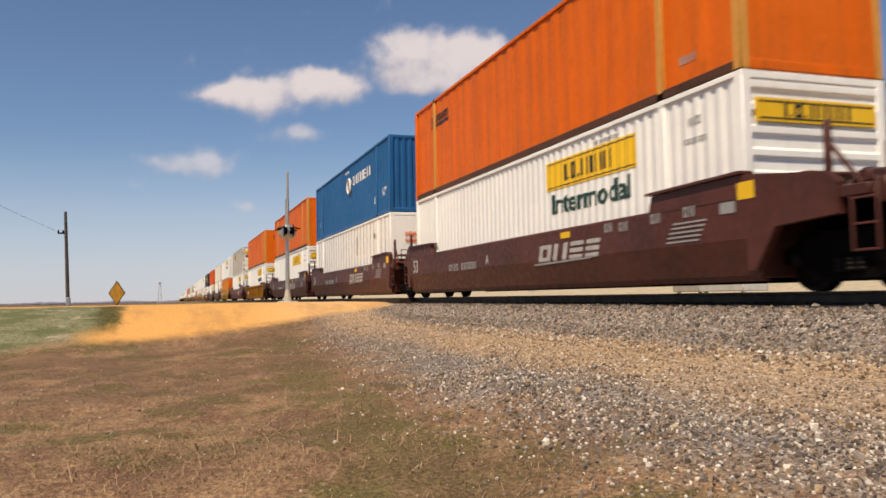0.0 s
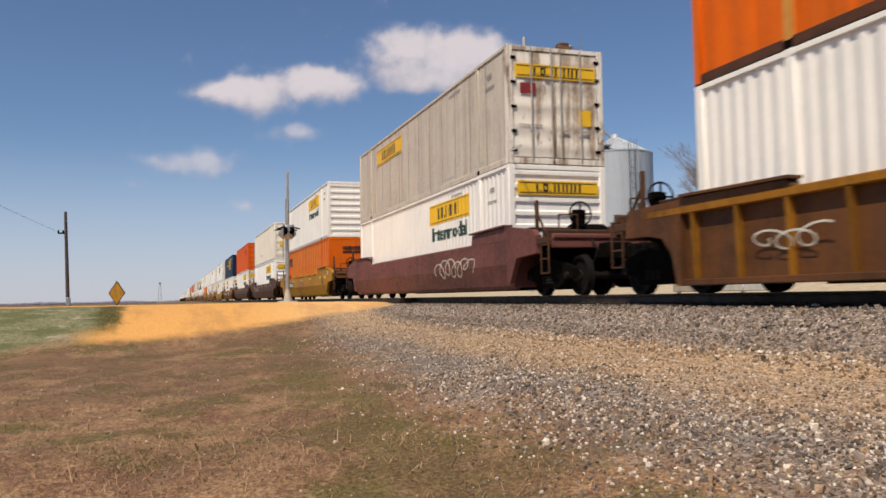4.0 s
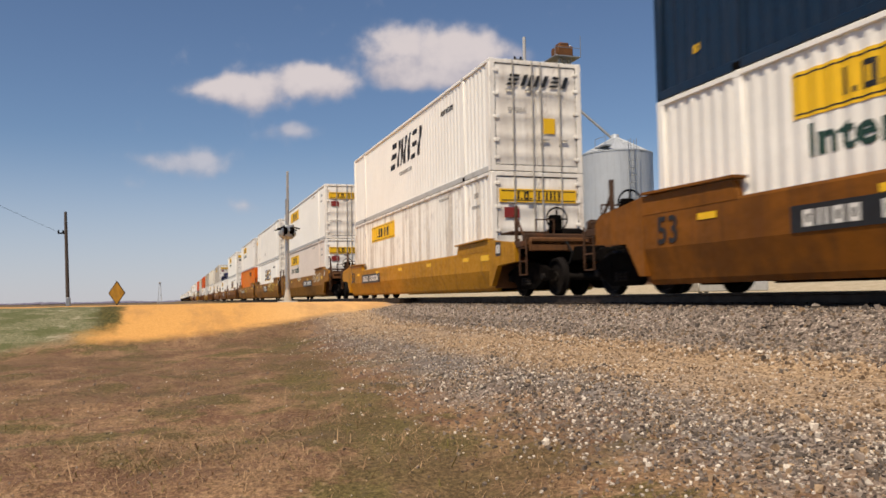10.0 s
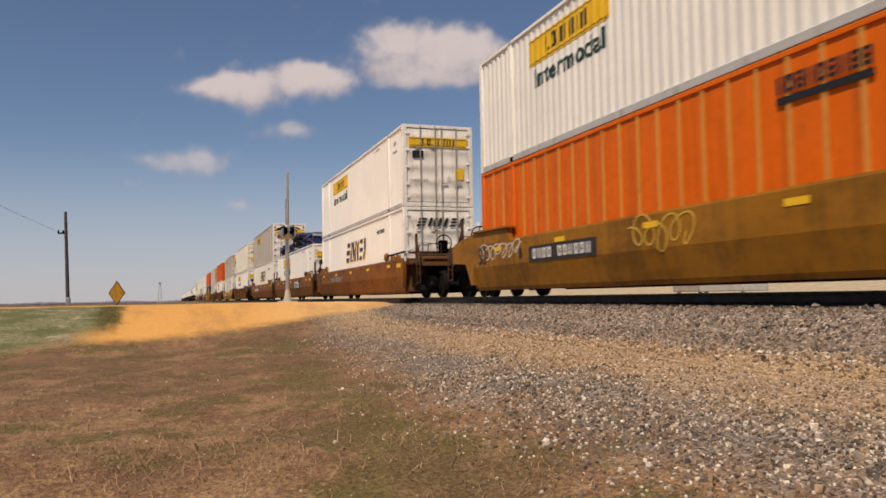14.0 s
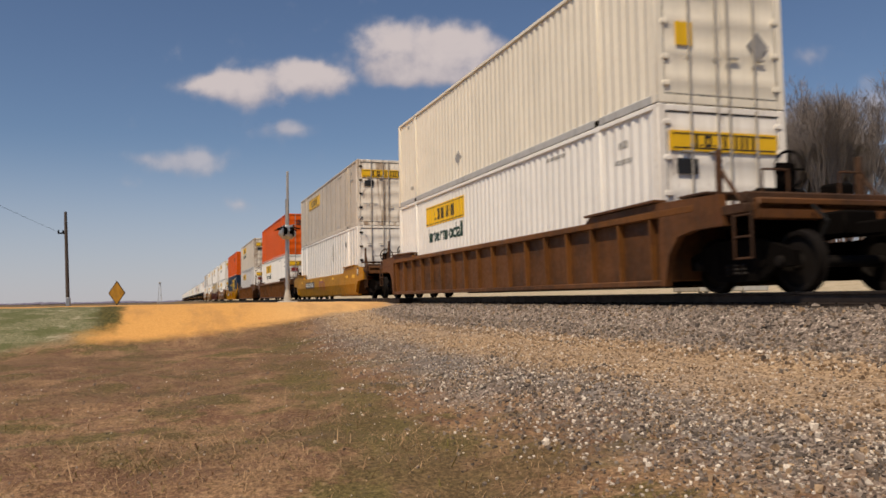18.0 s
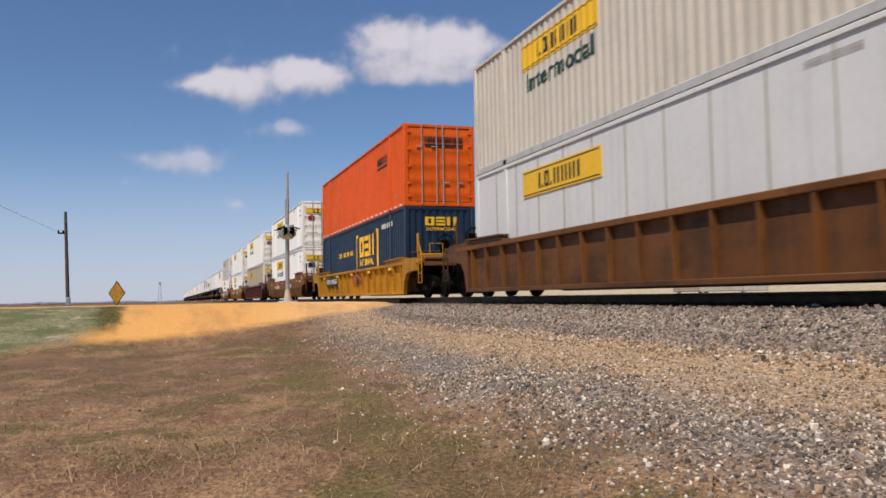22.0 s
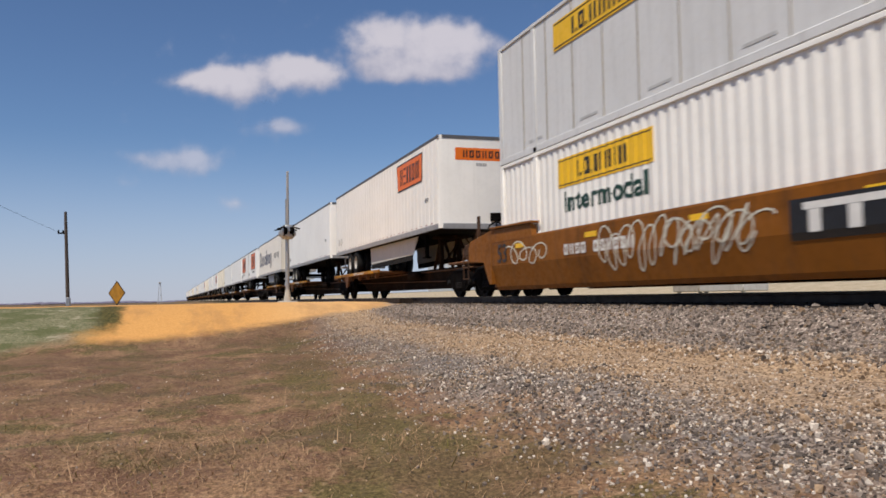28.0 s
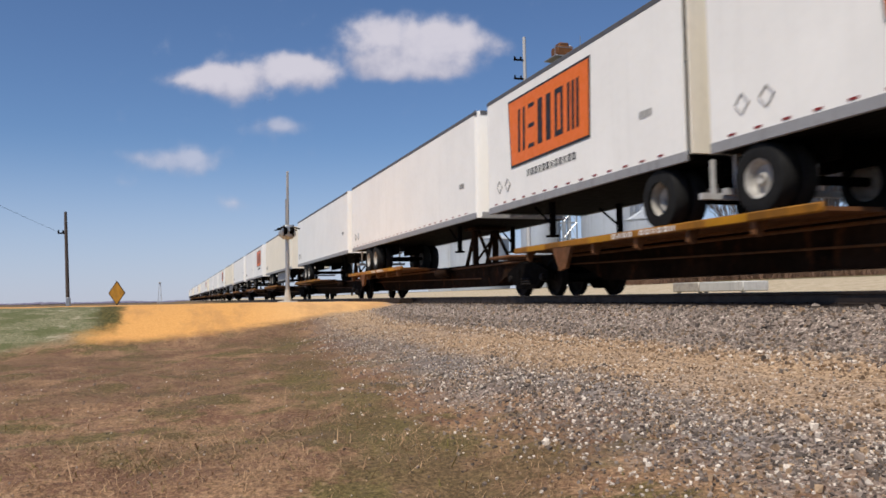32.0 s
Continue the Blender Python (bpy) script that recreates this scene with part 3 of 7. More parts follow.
blades("tall_stalks", "few upright pale straw stalks on the bank", a, y, np.array([0.26, 0.16, 0.14, 0.30, 0.15, 0.14, 0.12, 0.16]), np.array([0.15, 0.5, 0.6, 0.35, 0.8, 0.5, 0.7, 1.0]), 0.006)

# ---- track ----
track = tagged(new("railway_track"), "single line of steel rails on dark timber ties in grey ballast", "railway track", kind="structure")
RAIL = [(-0.07, -0.172), (0.07, -0.172), (0.07, -0.16), (0.012, -0.145), (0.010, -0.045), (0.036, -0.034), (0.036, -0.006), (0.028, -0.001),
        (-0.028, -0.001), (-0.036, -0.006), (-0.036, -0.034), (-0.010, -0.045), (-0.012, -0.145), (-0.07, -0.16)]
for s in (-1, 1):
    y = TRACK_Y + s * 0.7525
    part("rail", G().prism([(u + y, w) for u, w in RAIL], "x", -2500, 400), RAIL_STEEL, track)
    part("rail_head", G().box(-2500, 400, y - 0.027, y + 0.027, -0.0012, 0.0005), RAIL_TOP, track, "polished running surface")
for k in range(150):
    x = 8 - 0.508 * k
    if -36.3 < x < -27.5:
        continue
    ob = part("tie", lambda: G().cham(-0.11, 0.11, -1.3, 1.3, -0.36, -0.174, 0.02), TIMBER, track, key="tie")
    ob.location = (x, TRACK_Y + random.uniform(-0.04, 0.04), random.uniform(-0.006, 0.0))
    ob.rotation_euler.z = random.uniform(-0.015, 0.015)
    pl = part("tie_plate", lambda: G().box(-0.09, 0.09, -0.17, 0.17, -0.176, -0.166).box(-0.07, -0.05, -0.11, -0.085, -0.17, -0.14), RAIL_STEEL, track, key="tie_plate")
    pl.location = (x, TRACK_Y - 0.7525, 0)
far = G()
for k in range(1200):
    x = 8 - 0.508 * (150 + k)
    far.box(x - 0.11, x + 0.11, TRACK_Y - 1.3, TRACK_Y + 1.3, -0.36, -0.176)
tagged(part("far_ties", far, TIMBER, track), kind="stuff")
for k, (y0, y1) in enumerate(((7.55, 8.05), (8.25, 8.72), (8.73, 9.10), (9.11, 9.56), (9.76, 10.25))):
    part("crossing_plank", G().cham(-36.2, -27.6, y0, y1, -0.2, -0.008, 0.015), TIMBER, track, "weathered crossing timber")


# ---- train: containers ----
CL, CW, CH = 16.15, 2.59, 2.896
HX, HY = CL / 2, CW / 2


def corrugated(y, depth, pitch, sign):
    """Side sheet with upright trapezoid folds between the corner posts."""
    def make():
        pts, x = [], -HX + 0.16
        n = int((CL - 0.32) / pitch)
        p = (CL - 0.32) / n
        for k in range(n):
            for u, d in ((0.0, 0), (0.30, 0), (0.45, 1), (0.82, 1), (0.97, 0)):
                pts.append((x + (k + u) * p, y + sign * (-0.03 - depth + d * depth)))
        pts.append((HX - 0.16, y - sign * (0.03 + depth)))
        ring = pts + [(a, y - sign * (depth + 0.06)) for a, b in (pts[-1], pts[0])]
        return G().prism(ring, "z", 0.14, CH - 0.08)
    return make


def smooth_sheet(y, sign):
    """Smooth side sheet between the corner posts."""
    return lambda: G().box(-HX + 0.1, HX - 0.1, min(y - sign * 0.03, y - sign * 0.06), max(y - sign * 0.03, y - sign * 0.06), 0.14, CH - 0.08)


FOLDS = {"corr": (0.278, 0.027), "broad": (0.60, 0.022)}


def fold_lines(side):
    pitch, depth = FOLDS[side]
    n = int((CL - 0.32) / pitch)
    p = (CL - 0.32) / n
    return p, depth, [-HX + 0.16 + (k + u) * p for k in range(n) for u in (0.30, 0.45, 0.82, 0.97)]


def drape(me, x0, side):
    """Lets a flat decal, centred at x0 on the side, follow the folds of the sheet; y = 0 becomes the sheet's face."""
    p, depth, lines = fold_lines(side)
    bm = bmesh.new()
    bm.from_mesh(me)
    xs = [v.co.x for v in bm.verts]
    lo, hi = min(xs) + x0, max(xs) + x0
    for x in lines:
        if lo < x < hi:
            bmesh.ops.bisect_plane(bm, geom=bm.verts[:] + bm.edges[:] + bm.faces[:], plane_co=(x - x0, 0, 0), plane_no=(1, 0, 0))
    for v in bm.verts:
        u = ((v.co.x + x0 + HX - 0.16) / p) % 1.0
        d = max(0.0, min(1.0, (u - 0.30) / 0.15, (0.97 - u) / 0.15))
        v.co.y += 0.03 + depth - d * depth
    bm.to_mesh(me)
    bm.free()
    return me


def bars(widths, height, depth=0.006, slant=0.0, gap=0.18):
    """A row of plain blocks with the rhythm of a word; u to the right, w up, centred."""
    g = G()
    total = sum(widths) + gap * (len(widths) - 1)
    x = -total / 2
    for w in widths:
        a = slant * height
        g.prism([(x - a / 2, -height / 2), (x + w - a / 2, -height / 2), (x + w + a / 2, height / 2), (x + a / 2, height / 2)], "y", -depth, 0.0)
        x += w + gap
    return g


def side_at(x, z, y=-HY):
    return pose(x, y, z)


def end_at(y, z, x=HX):
    return pose(x, y, z, 0, 0, 90)


SPARE = {}
CREASE = 0.74           # where the side sill of a smooth car folds inwards


def fold_under(me, z0):
    """Lets a flat decal at height z0 of the side sill follow its fold."""
    bm = bmesh.new()
    bm.from_mesh(me)
    bmesh.ops.bisect_plane(bm, geom=bm.verts[:] + bm.edges[:] + bm.faces[:], plane_co=(0, 0, CREASE - z0), plane_no=(0, 0, 1))
    for v in bm.verts:
        v.co.y += max(0.0, CREASE - z0 - v.co.z) * 0.256
    bm.to_mesh(me)
    bm.free()
    return me


SIDES = {}              # container name -> kind of side sheet


def mark(name, g, mat, parent, m, label="", key=None):
    if g is not None and key is not None:
        SPARE[key] = g
    elif g is None:
        g = SPARE.get(key)
    side = SIDES.get(parent.name)
    x, y = m.translation.x, m.translation.y
    flat = abs(y + HY) < 0.02 and abs(m[0][0] - 1) < 1e-4
    if flat and side in FOLDS and key is not None:
        key = (key, round(x, 2), side)
        if key not in MESHES:
            MESHES[key] = drape((g() if callable(g) else g).mesh(name, mat, False), x, side)
        m = Matrix.Translation((0, -0.006 if -HY - y < 0.007 else -0.011, 0)) @ Matrix.Translation((0, -HY - y, 0)) @ m
    elif abs(y + 1.488) < 0.016 and parent.name.startswith("well_car") and g is not None:
        key = (key or (name, round(x, 2), id(g)), round(m.translation.z, 3))
        if key not in MESHES:
            MESHES[key] = fold_under((g() if callable(g) else g).mesh(name, mat, False), m.translation.z)
    elif flat and side == "sheet":
        m = Matrix.Translation((0, 0.018, 0)) @ m
    ob = part(name, g, mat, parent, label, key)
    ob.matrix_basis = m
    if name.endswith(("_strip", "graffiti", "_block", "_shadow")):
        ob["kind"] = "stuff"
    return ob


def glyph(kind, w, h, slant=0.0, depth=0.004, stroke=0.3):
    """One plain shape of a wordmark: a bar, two or three bars, stacked bars, an open box or a ring; centred."""
    g, t = G(), stroke * w
    k = min(t, 0.24 * h)
    if kind == "ring":
        n, inner = 24, 1 - 2 * stroke
        vs = [(r * math.cos(6.2832 * i / n) * w / 2, d, r * math.sin(6.2832 * i / n) * h / 2) for i in range(n) for r, d in ((1, -depth), (inner, -depth), (inner, 0.0), (1, 0.0))]
        g.add(vs, [(4 * i + j, 4 * i + (j + 1) % 4, 4 * ((i + 1) % n) + (j + 1) % 4, 4 * ((i + 1) % n) + j) for i in range(n) for j in range(4)])
        return g
    cells = {"bar": [(0, w, 0, h)], "two": [(0, t, 0, h), (w - t, w, 0, h)],
             "three": [(0, 0.22 * w, 0, h), (0.39 * w, 0.61 * w, 0, h), (0.78 * w, w, 0, h)],
             "tri": [(0, w, 0, k), (0, w, (h - k) / 2, (h + k) / 2), (0, w, h - k, h)],
             "box": [(0, t, 0, h), (w - t, w, 0, h), (t, w - t, 0, k), (t, w - t, h - k, h)]}[kind]
    for x0, x1, z0, z1 in cells:
        g.prism([(x - w / 2 + slant * (z - h / 2), z - h / 2) for x, z in ((x0, z0), (x1, z0), (x1, z1), (x0, z1))], "y", -depth, 0.0)
    return g


def digits(n, w, h, gap, depth=0.003, blank=()):
    """A line of small writing as open and paired bars."""
    g = G()
    total = n * w + (n - 1) * gap
    for i in range(n):
        if i in blank:
            continue
        q = glyph("box" if (i * 7 + n) % 3 else "two", w, h, 0, depth, 0.32)
        x = -total / 2 + w / 2 + i * (w + gap)
        g.add([(a + x, b, c) for a, b, c in q.v], q.f)
    return g


def word(parent, m, widths, height, mat, slant=0.0, gap=0.14, name="wordmark_block", shape=None, kinds=None, stroke=0.3):
    """A plain wordmark, shape by shape, on the plane of the pose m."""
    x = -(sum(widths) + gap * (len(widths) - 1)) / 2
    for k, w in enumerate(widths):
        lo, hi = (shape[k] if shape else (0.0, 1.0))
        h = height * (hi - lo)
        kind = kinds[k] if kinds else "box"
        mark(name, lambda: glyph(kind, w, h, slant, 0.004, stroke), mat, parent, m @ pose(x + w / 2, 0, height * ((lo + hi) / 2 - 0.5)), key=("block", kind, round(w, 3), round(h, 3), slant, stroke))
        x += w + gap


def hauler_panel(c, x, z, w, h, end=False):
    """Yellow panel with a row of dark blocks."""
    at = (lambda u, v, o: end_at(u, v, HX + 0.012 + o)) if end else (lambda u, v, o: side_at(x + u, v, -HY - 0.004 - o))
    mark("yellow_panel", lambda: G().box(-w / 2, w / 2, -0.006, 0.02, -h / 2, h / 2), DECAL_YELLOW, c, at(0, z, 0), "yellow panel with a plain dark wordmark", ("yp", w, h))
    for y0, y1, z0, z1 in ((-w / 2 + 0.05, w / 2 - 0.05, h / 2 - 0.06, h / 2 - 0.04), (-w / 2 + 0.05, w / 2 - 0.05, -h / 2 + 0.04, -h / 2 + 0.06)):
        mark("panel_border", lambda: G().box(y0, y1, -0.004, 0.0, -0.01, 0.01), DECAL_INK, c, at(0, z + (z0 + z1) / 2, 0.008), key=("pb", w))
    k = w / 3.1
    for i, (kind, b) in enumerate((("bar", 0.075), ("bar", 0.05), ("box", 0.19), ("bar", 0.05), ("two", 0.22), ("two", 0.21), ("two", 0.22), ("bar", 0.08))):
        u = (-0.78, -0.66, -0.47, -0.30, -0.07, 0.24, 0.54, 0.78)[i] * k * (1.0 if not end else 1.05)
        hh = h * (0.12 if b == 0.05 else 0.56)
        mark("wordmark_block", lambda: glyph(kind, b * k, hh, 0, 0.004, 0.32), DECAL_INK, c, at(u, z - (0 if b != 0.05 else h * 0.22), 0.008), key=("wb", kind, round(b * k, 3), round(hh, 3)))


def small_marks(c, x, z, cols=5, mat=None, h=0.14, end=False):
    """Unreadable small stencil lines as bars."""
    m = end_at(x, z, HX + 0.012) if end else side_at(x, z, -HY - 0.003)
    mark("stencil_strip", lambda: digits(cols, 0.075, h * 0.9, 0.032, 0.004), mat or DECAL_GREY, c, m, key=("sb", cols, h))


def container(label, mat, side="corr", end="door", end_mat=None, deco=(), post_mat=None, rail_mat=None, group="stacked containers"):
    c = thing("shipping_container", label, "container", group)
    SIDES[c.name] = side
    end_mat, rail_mat = end_mat or mat, rail_mat or mat
    for s in (-1, 1):
        y = s * HY
        if side == "corr":
            part("side_panel", corrugated(y, 0.027, 0.278, s), mat, c, key=("corr", s))
        elif side == "broad":
            part("side_panel", corrugated(y, 0.022, 0.60, s), mat, c, key=("broad", s))
        else:
            part("side_panel", smooth_sheet(y, s), mat, c, key=("flat", s))
            step, wide = (0.605, 0.07) if side == "ribs" else (1.21, 0.022)
            n = int((CL - 0.4) / step)
            for k in range(1, n + 1):
                if s < 0:
                    p = part("side_post", lambda: G().box(-wide / 2, wide / 2, -HY + (0.004 if side == "ribs" else 0.012), -HY + 0.035, 0.15, CH - 0.09), post_mat or (SEAM if side == "sheet" else mat), c, key=("post", wide))
                    p.location.x = -HX + 0.2 + k * step
                    if side == "sheet" and k % 2:
                        q = part("tie_slot", lambda: G().box(-0.34, 0.34, -HY + 0.022, -HY + 0.034, 0.27, 0.32), RAIL_GREY, c, key="slot")
                        q.location.x = -HX + 0.2 + (k + 0.5) * step
        part("bottom_rail", lambda: G().cham(-HX, HX, y - 0.05 if s > 0 else y - 0.002, y + 0.002 if s > 0 else y + 0.05, 0.0, 0.15, 0.012), rail_mat, c, key=("br", s))
        part("top_rail", lambda: G().cham(-HX, HX, y - 0.06 if s > 0 else y - 0.002, y + 0.002 if s > 0 else y + 0.06, CH - 0.09, CH - 0.004, 0.012), mat, c, key=("tr", s))
        for e in (-1, 1):
            p = part("corner_post", lambda: G().cham(-0.09, 0.09, -0.08, 0.08, 0, CH - 0.002, 0.015), (post_mat or end_mat) if e > 0 and side == "broad" else end_mat if e > 0 else mat, c, key="cp")
            p.location = (e * (HX - 0.088), s * (HY - 0.077), 0)
            p = part("lift_post", lambda: G().cham(-0.085, 0.085, -0.04, 0.04, 0.02, CH - 0.02, 0.012), post_mat if side == "broad" and post_mat else mat, c, key="lp")
            p.location = (e * 6.06, s * (HY - 0.036), 0)
            for z in (0.0, CH - 0.118):
                p = part("corner_casting", lambda: G().cham(-0.09, 0.09, -0.05, 0.05, 0, 0.12, 0.012).lathe([(0.0, -0.052), (0.03, -0.052)], (0, 0, 0.06), "y", 8), DARK if z == 0 else rail_mat, c, key="cc")
                p.location = (e * 6.06, s * (HY - 0.042), z)
    part("roof", lambda: G().box(-HX + 0.03, HX - 0.03, -HY + 0.03, HY - 0.03, CH - 0.05, CH - 0.012), mat, c, key="roof")
    part("floor", lambda: G().box(-HX + 0.03, HX - 0.03, -HY + 0.03, HY - 0.03, 0.06, 0.14), DARK, c, key="floor")
    part("rear_wall", lambda: G().box(-HX + 0.03, -HX + 0.07, -HY + 0.12, HY - 0.12, 0.1, CH - 0.08), mat, c, key="rear_wall")
    part("end_sill", lambda: G().cham(HX - 0.1, HX - 0.002, -HY + 0.14, HY - 0.14, 0.01, 0.16, 0.012), end_mat, c, key="end_sill")
    part("end_header", lambda: G().cham(HX - 0.1, HX - 0.002, -HY + 0.14, HY - 0.14, CH - 0.12, CH - 0.006, 0.012), end_mat, c, key="end_header")
    if end == "rib":
        def ribwall():
            ring, z0, z1, n = [(HX - 0.07, 0.15)], 0.16, CH - 0.12, 8
            st = (z1 - z0) / n
            for k in range(n):
                for u, d in ((0.0, 0), (0.5, 0), (0.62, 1), (0.88, 1)):
                    ring.append((HX - 0.045 + 0.04 * d, z0 + (k + u) * st))
            ring += [(HX - 0.045, z1), (HX - 0.07, z1)]
            return G().prism(ring, "y", -HY + 0.15, HY - 0.15)
        part("front_wall", ribwall, end_mat, c, key="ribwall")
    elif end == "vert":
        def vertwall():
            pts, n = [], 9
            st = (CW - 0.3) / n
            for k in range(n):
                for u, d in ((0.0, 0), (0.3, 0), (0.45, 1), (0.85, 1)):
                    pts.append((HX - 0.055 + 0.04 * d, -HY + 0.15 + (k + u) * st))
            pts.append((HX - 0.055, HY - 0.15))
            return G().prism(pts + [(HX - 0.09, HY - 0.15), (HX - 0.09, -HY + 0.15)], "z", 0.15, CH - 0.1)
        part("front_wall", vertwall, end_mat, c, key="vertwall")
    elif end == "flat":
        part("front_wall", lambda: G().box(HX - 0.06, HX - 0.012, -HY + 0.15, HY - 0.15, 0.15, CH - 0.1), end_mat, c, key="flatwall")
    else:
        for s in (-1, 1):
            def leaf():
                ring = [(HX - 0.055, 0.17), (HX - 0.018, 0.17)]
                for z in (0.45, 0.98, 1.50, 2.02, 2.5):
                    ring += [(HX - 0.018, z - 0.11), (HX - 0.012, z - 0.09), (HX - 0.012, z + 0.09), (HX - 0.018, z + 0.11)]
                return G().prism(ring + [(HX - 0.018, CH - 0.13), (HX - 0.055, CH - 0.13)], "y", 0.008, HY - 0.15)
            d = part("door", leaf, end_mat, c, key="leaf")
            if s < 0:
                d.matrix_basis = Matrix.Diagonal((1, 1, 1, 1))
                d.rotation_euler.x = math.pi
                d.location.z = CH + 0.04
            for y in (0.12, 0.66):
                r = part("lock_rod", lambda: G().tube((HX + 0.022, 0, 0.05), (HX + 0.022, 0, CH - 0.05), 0.019, n=8).box(HX - 0.01, HX + 0.03, -0.035, 0.035, 0.7, 0.74).box(HX - 0.01, HX + 0.03, -0.035, 0.035, 2.1, 2.14).box(HX + 0.01, HX + 0.045, -0.02, 0.2, 0.82, 0.85), ROD_STEEL, d, "steel lock rod", key="rod")
                r.location = (0, y, 0)
            for z in (0.35, 0.95, 1.55, 2.15, 2.6):
                h = part("hinge", lambda: G().cham(HX - 0.02, HX + 0.02, HY - 0.24, HY - 0.1, -0.04, 0.04, 0.01), DARK if end == "door_dark" else end_mat, d, key="hinge")
                h.location.z = z
    if end.startswith("door"):
        part("door_seal", lambda: G().ring_frame(HX - 0.030, HX - 0.009, -HY + 0.135, HY - 0.135, 0.15, CH - 0.11, 0.028), RUBBER, c, "black rubber door seal", key="seal")
    for d in deco:
        d(c)
    return c


def panel_marks(x=-3.25, words=True, end="door", end_panel=True, z=2.25, w=3.58, h=0.6):
    x = 3.45 if x > 0 else -3.25
    def put(c):
        hauler_panel(c, x, z, w, h)
        if words:
            lettering("lettering", "Intermodal", 0.42, DECAL_GREEN, c, side_at(x + 0.02, z - 0.63, -HY - 0.002) @ pose(0, 0, 0, 90), 0.014, w * 0.87)
        if end_panel:
            hauler_panel(c, 0, 2.28 if end == "door" else 2.33, 2.16, 0.34, True)
        small_marks(c, 6.9, 2.4, 3)
        small_marks(c, 6.9, 2.1, 6, h=0.09)
        small_marks(c, 4.2, 2.62, 9, h=0.08)
        if end == "door":
            mark("door_sticker", lambda: G().box(-0.16, 0.16, -0.004, 0.01, -0.2, 0.2), DECAL_YELLOW, c, end_at(0.78, 1.18, HX + 0.012), key="sticker")
            mark("door_plate", lambda: G().box(-0.2, 0.2, -0.004, 0.01, -0.13, 0.13), DECAL_RED if random.random() > 0.5 else DECAL_INK, c, end_at(-0.75, 1.85, HX + 0.012), key="plate")
            small_marks(c, -0.7, 0.95, 6, h=0.06, end=True)
    return put


def slant_marks(x=-2.0, big=True, end=True, sub=False):
    W = [0.62, 1.05, 0.24, 0.50, 0.26]
    x = 0.1
    def put(c):
        KINDS = ("tri", "three", "bar", "tri", "bar")
        if big:
            word(c, side_at(x + 0.05, 1.76, -HY - 0.004), W, 0.86, DECAL_YELLOW, 0.32, 0.27, "wordmark_shadow", kinds=KINDS)
            word(c, side_at(x, 1.81, -HY - 0.009), W, 0.86, DECAL_BLUE, 0.32, 0.27, kinds=KINDS)
        else:
            word(c, side_at(x, 1.95, -HY - 0.006), W, 0.92, DECAL_INK, 0.32, 0.25, kinds=KINDS)
            small_marks(c, x, 1.2, 14, h=0.14)
        small_marks(c, 4.6, 2.3, 10, DECAL_INK, 0.16)
        if end:
            word(c, end_at(0.05, 2.36, HX + 0.014), [w * 0.44 for w in W], 0.3, DECAL_INK, 0.4, 0.12, kinds=KINDS)
            small_marks(c, 0.3, 2.05, 9, h=0.08, end=True)
            small_marks(c, -0.55, 1.6, 5, h=0.1, end=True)
            mark("door_sticker", None, DECAL_YELLOW, c, end_at(0.35, 1.2, HX + 0.012), key="sticker")
    return put


def carrier_mark(x, z, w=1.5, h=0.34, end=False, ez=2.35):
    def put(c):
        if x is not None:
            mark("wordmark_strip", lambda: digits(9, w * 0.09, h * 0.62, w * 0.022, 0.004), DECAL_INK, c, side_at(x, z + h * 0.2, -HY - 0.006), "plain dark wordmark blocks", key=("cm", w, h))
            mark("underline", lambda: G().box(-w / 2, w / 2, -0.004, 0.01, -0.045, 0.045), DECAL_INK, c, side_at(x, z - h * 0.38, -HY - 0.003), key=("cu", w))
        if end:
            mark("end_wordmark_strip", lambda: digits(9, 0.13, 0.2, 0.03, 0.004), DECAL_INK, c, end_at(0.15, ez, HX + 0.014), key="cm_end")
            mark("end_underline", lambda: G().box(-0.7, 0.7, -0.004, 0.01, -0.04, 0.04), DECAL_INK, c, end_at(0.15, ez - 0.2, HX + 0.012), key="cu_end")
        small_marks(c, 6.8, 0.5, 4)
    return put


def diamond(x, z):
    def put(c):
        mark("diamond_plate", lambda: G().prism([(-0.22, 0), (0, -0.24), (0.22, 0), (0, 0.24)], "y", -0.004, 0.02), DECAL_GREY, c, side_at(x, z, -HY - 0.004), key="dia")
        small_marks(c, -6.9, 2.6, 2)
        small_marks(c, -6.6, 0.5, 3)
        small_marks(c, -0.6, 1.95, 6, end=True)
        mark("door_sticker", None, DECAL_YELLOW, c, end_at(-0.75, 1.2, HX + 0.012), key="sticker") if "sticker" in SPARE else None
        mark("diamond_plate", None, DECAL_GREY, c, end_at(0.75, 1.1, HX + 0.012), key="dia")
    return put


def ribbon(c):
    """Reflective dashes along the bottom rail."""
    for k in range(22):
        part("reflector", lambda: G().box(-0.17, 0.17, -0.003, 0.005, -0.032, 0.032), DECAL_WHITE, c, key="dash").location = (-HX + 0.5 + k * 0.72, -HY - 0.004, 0.08)


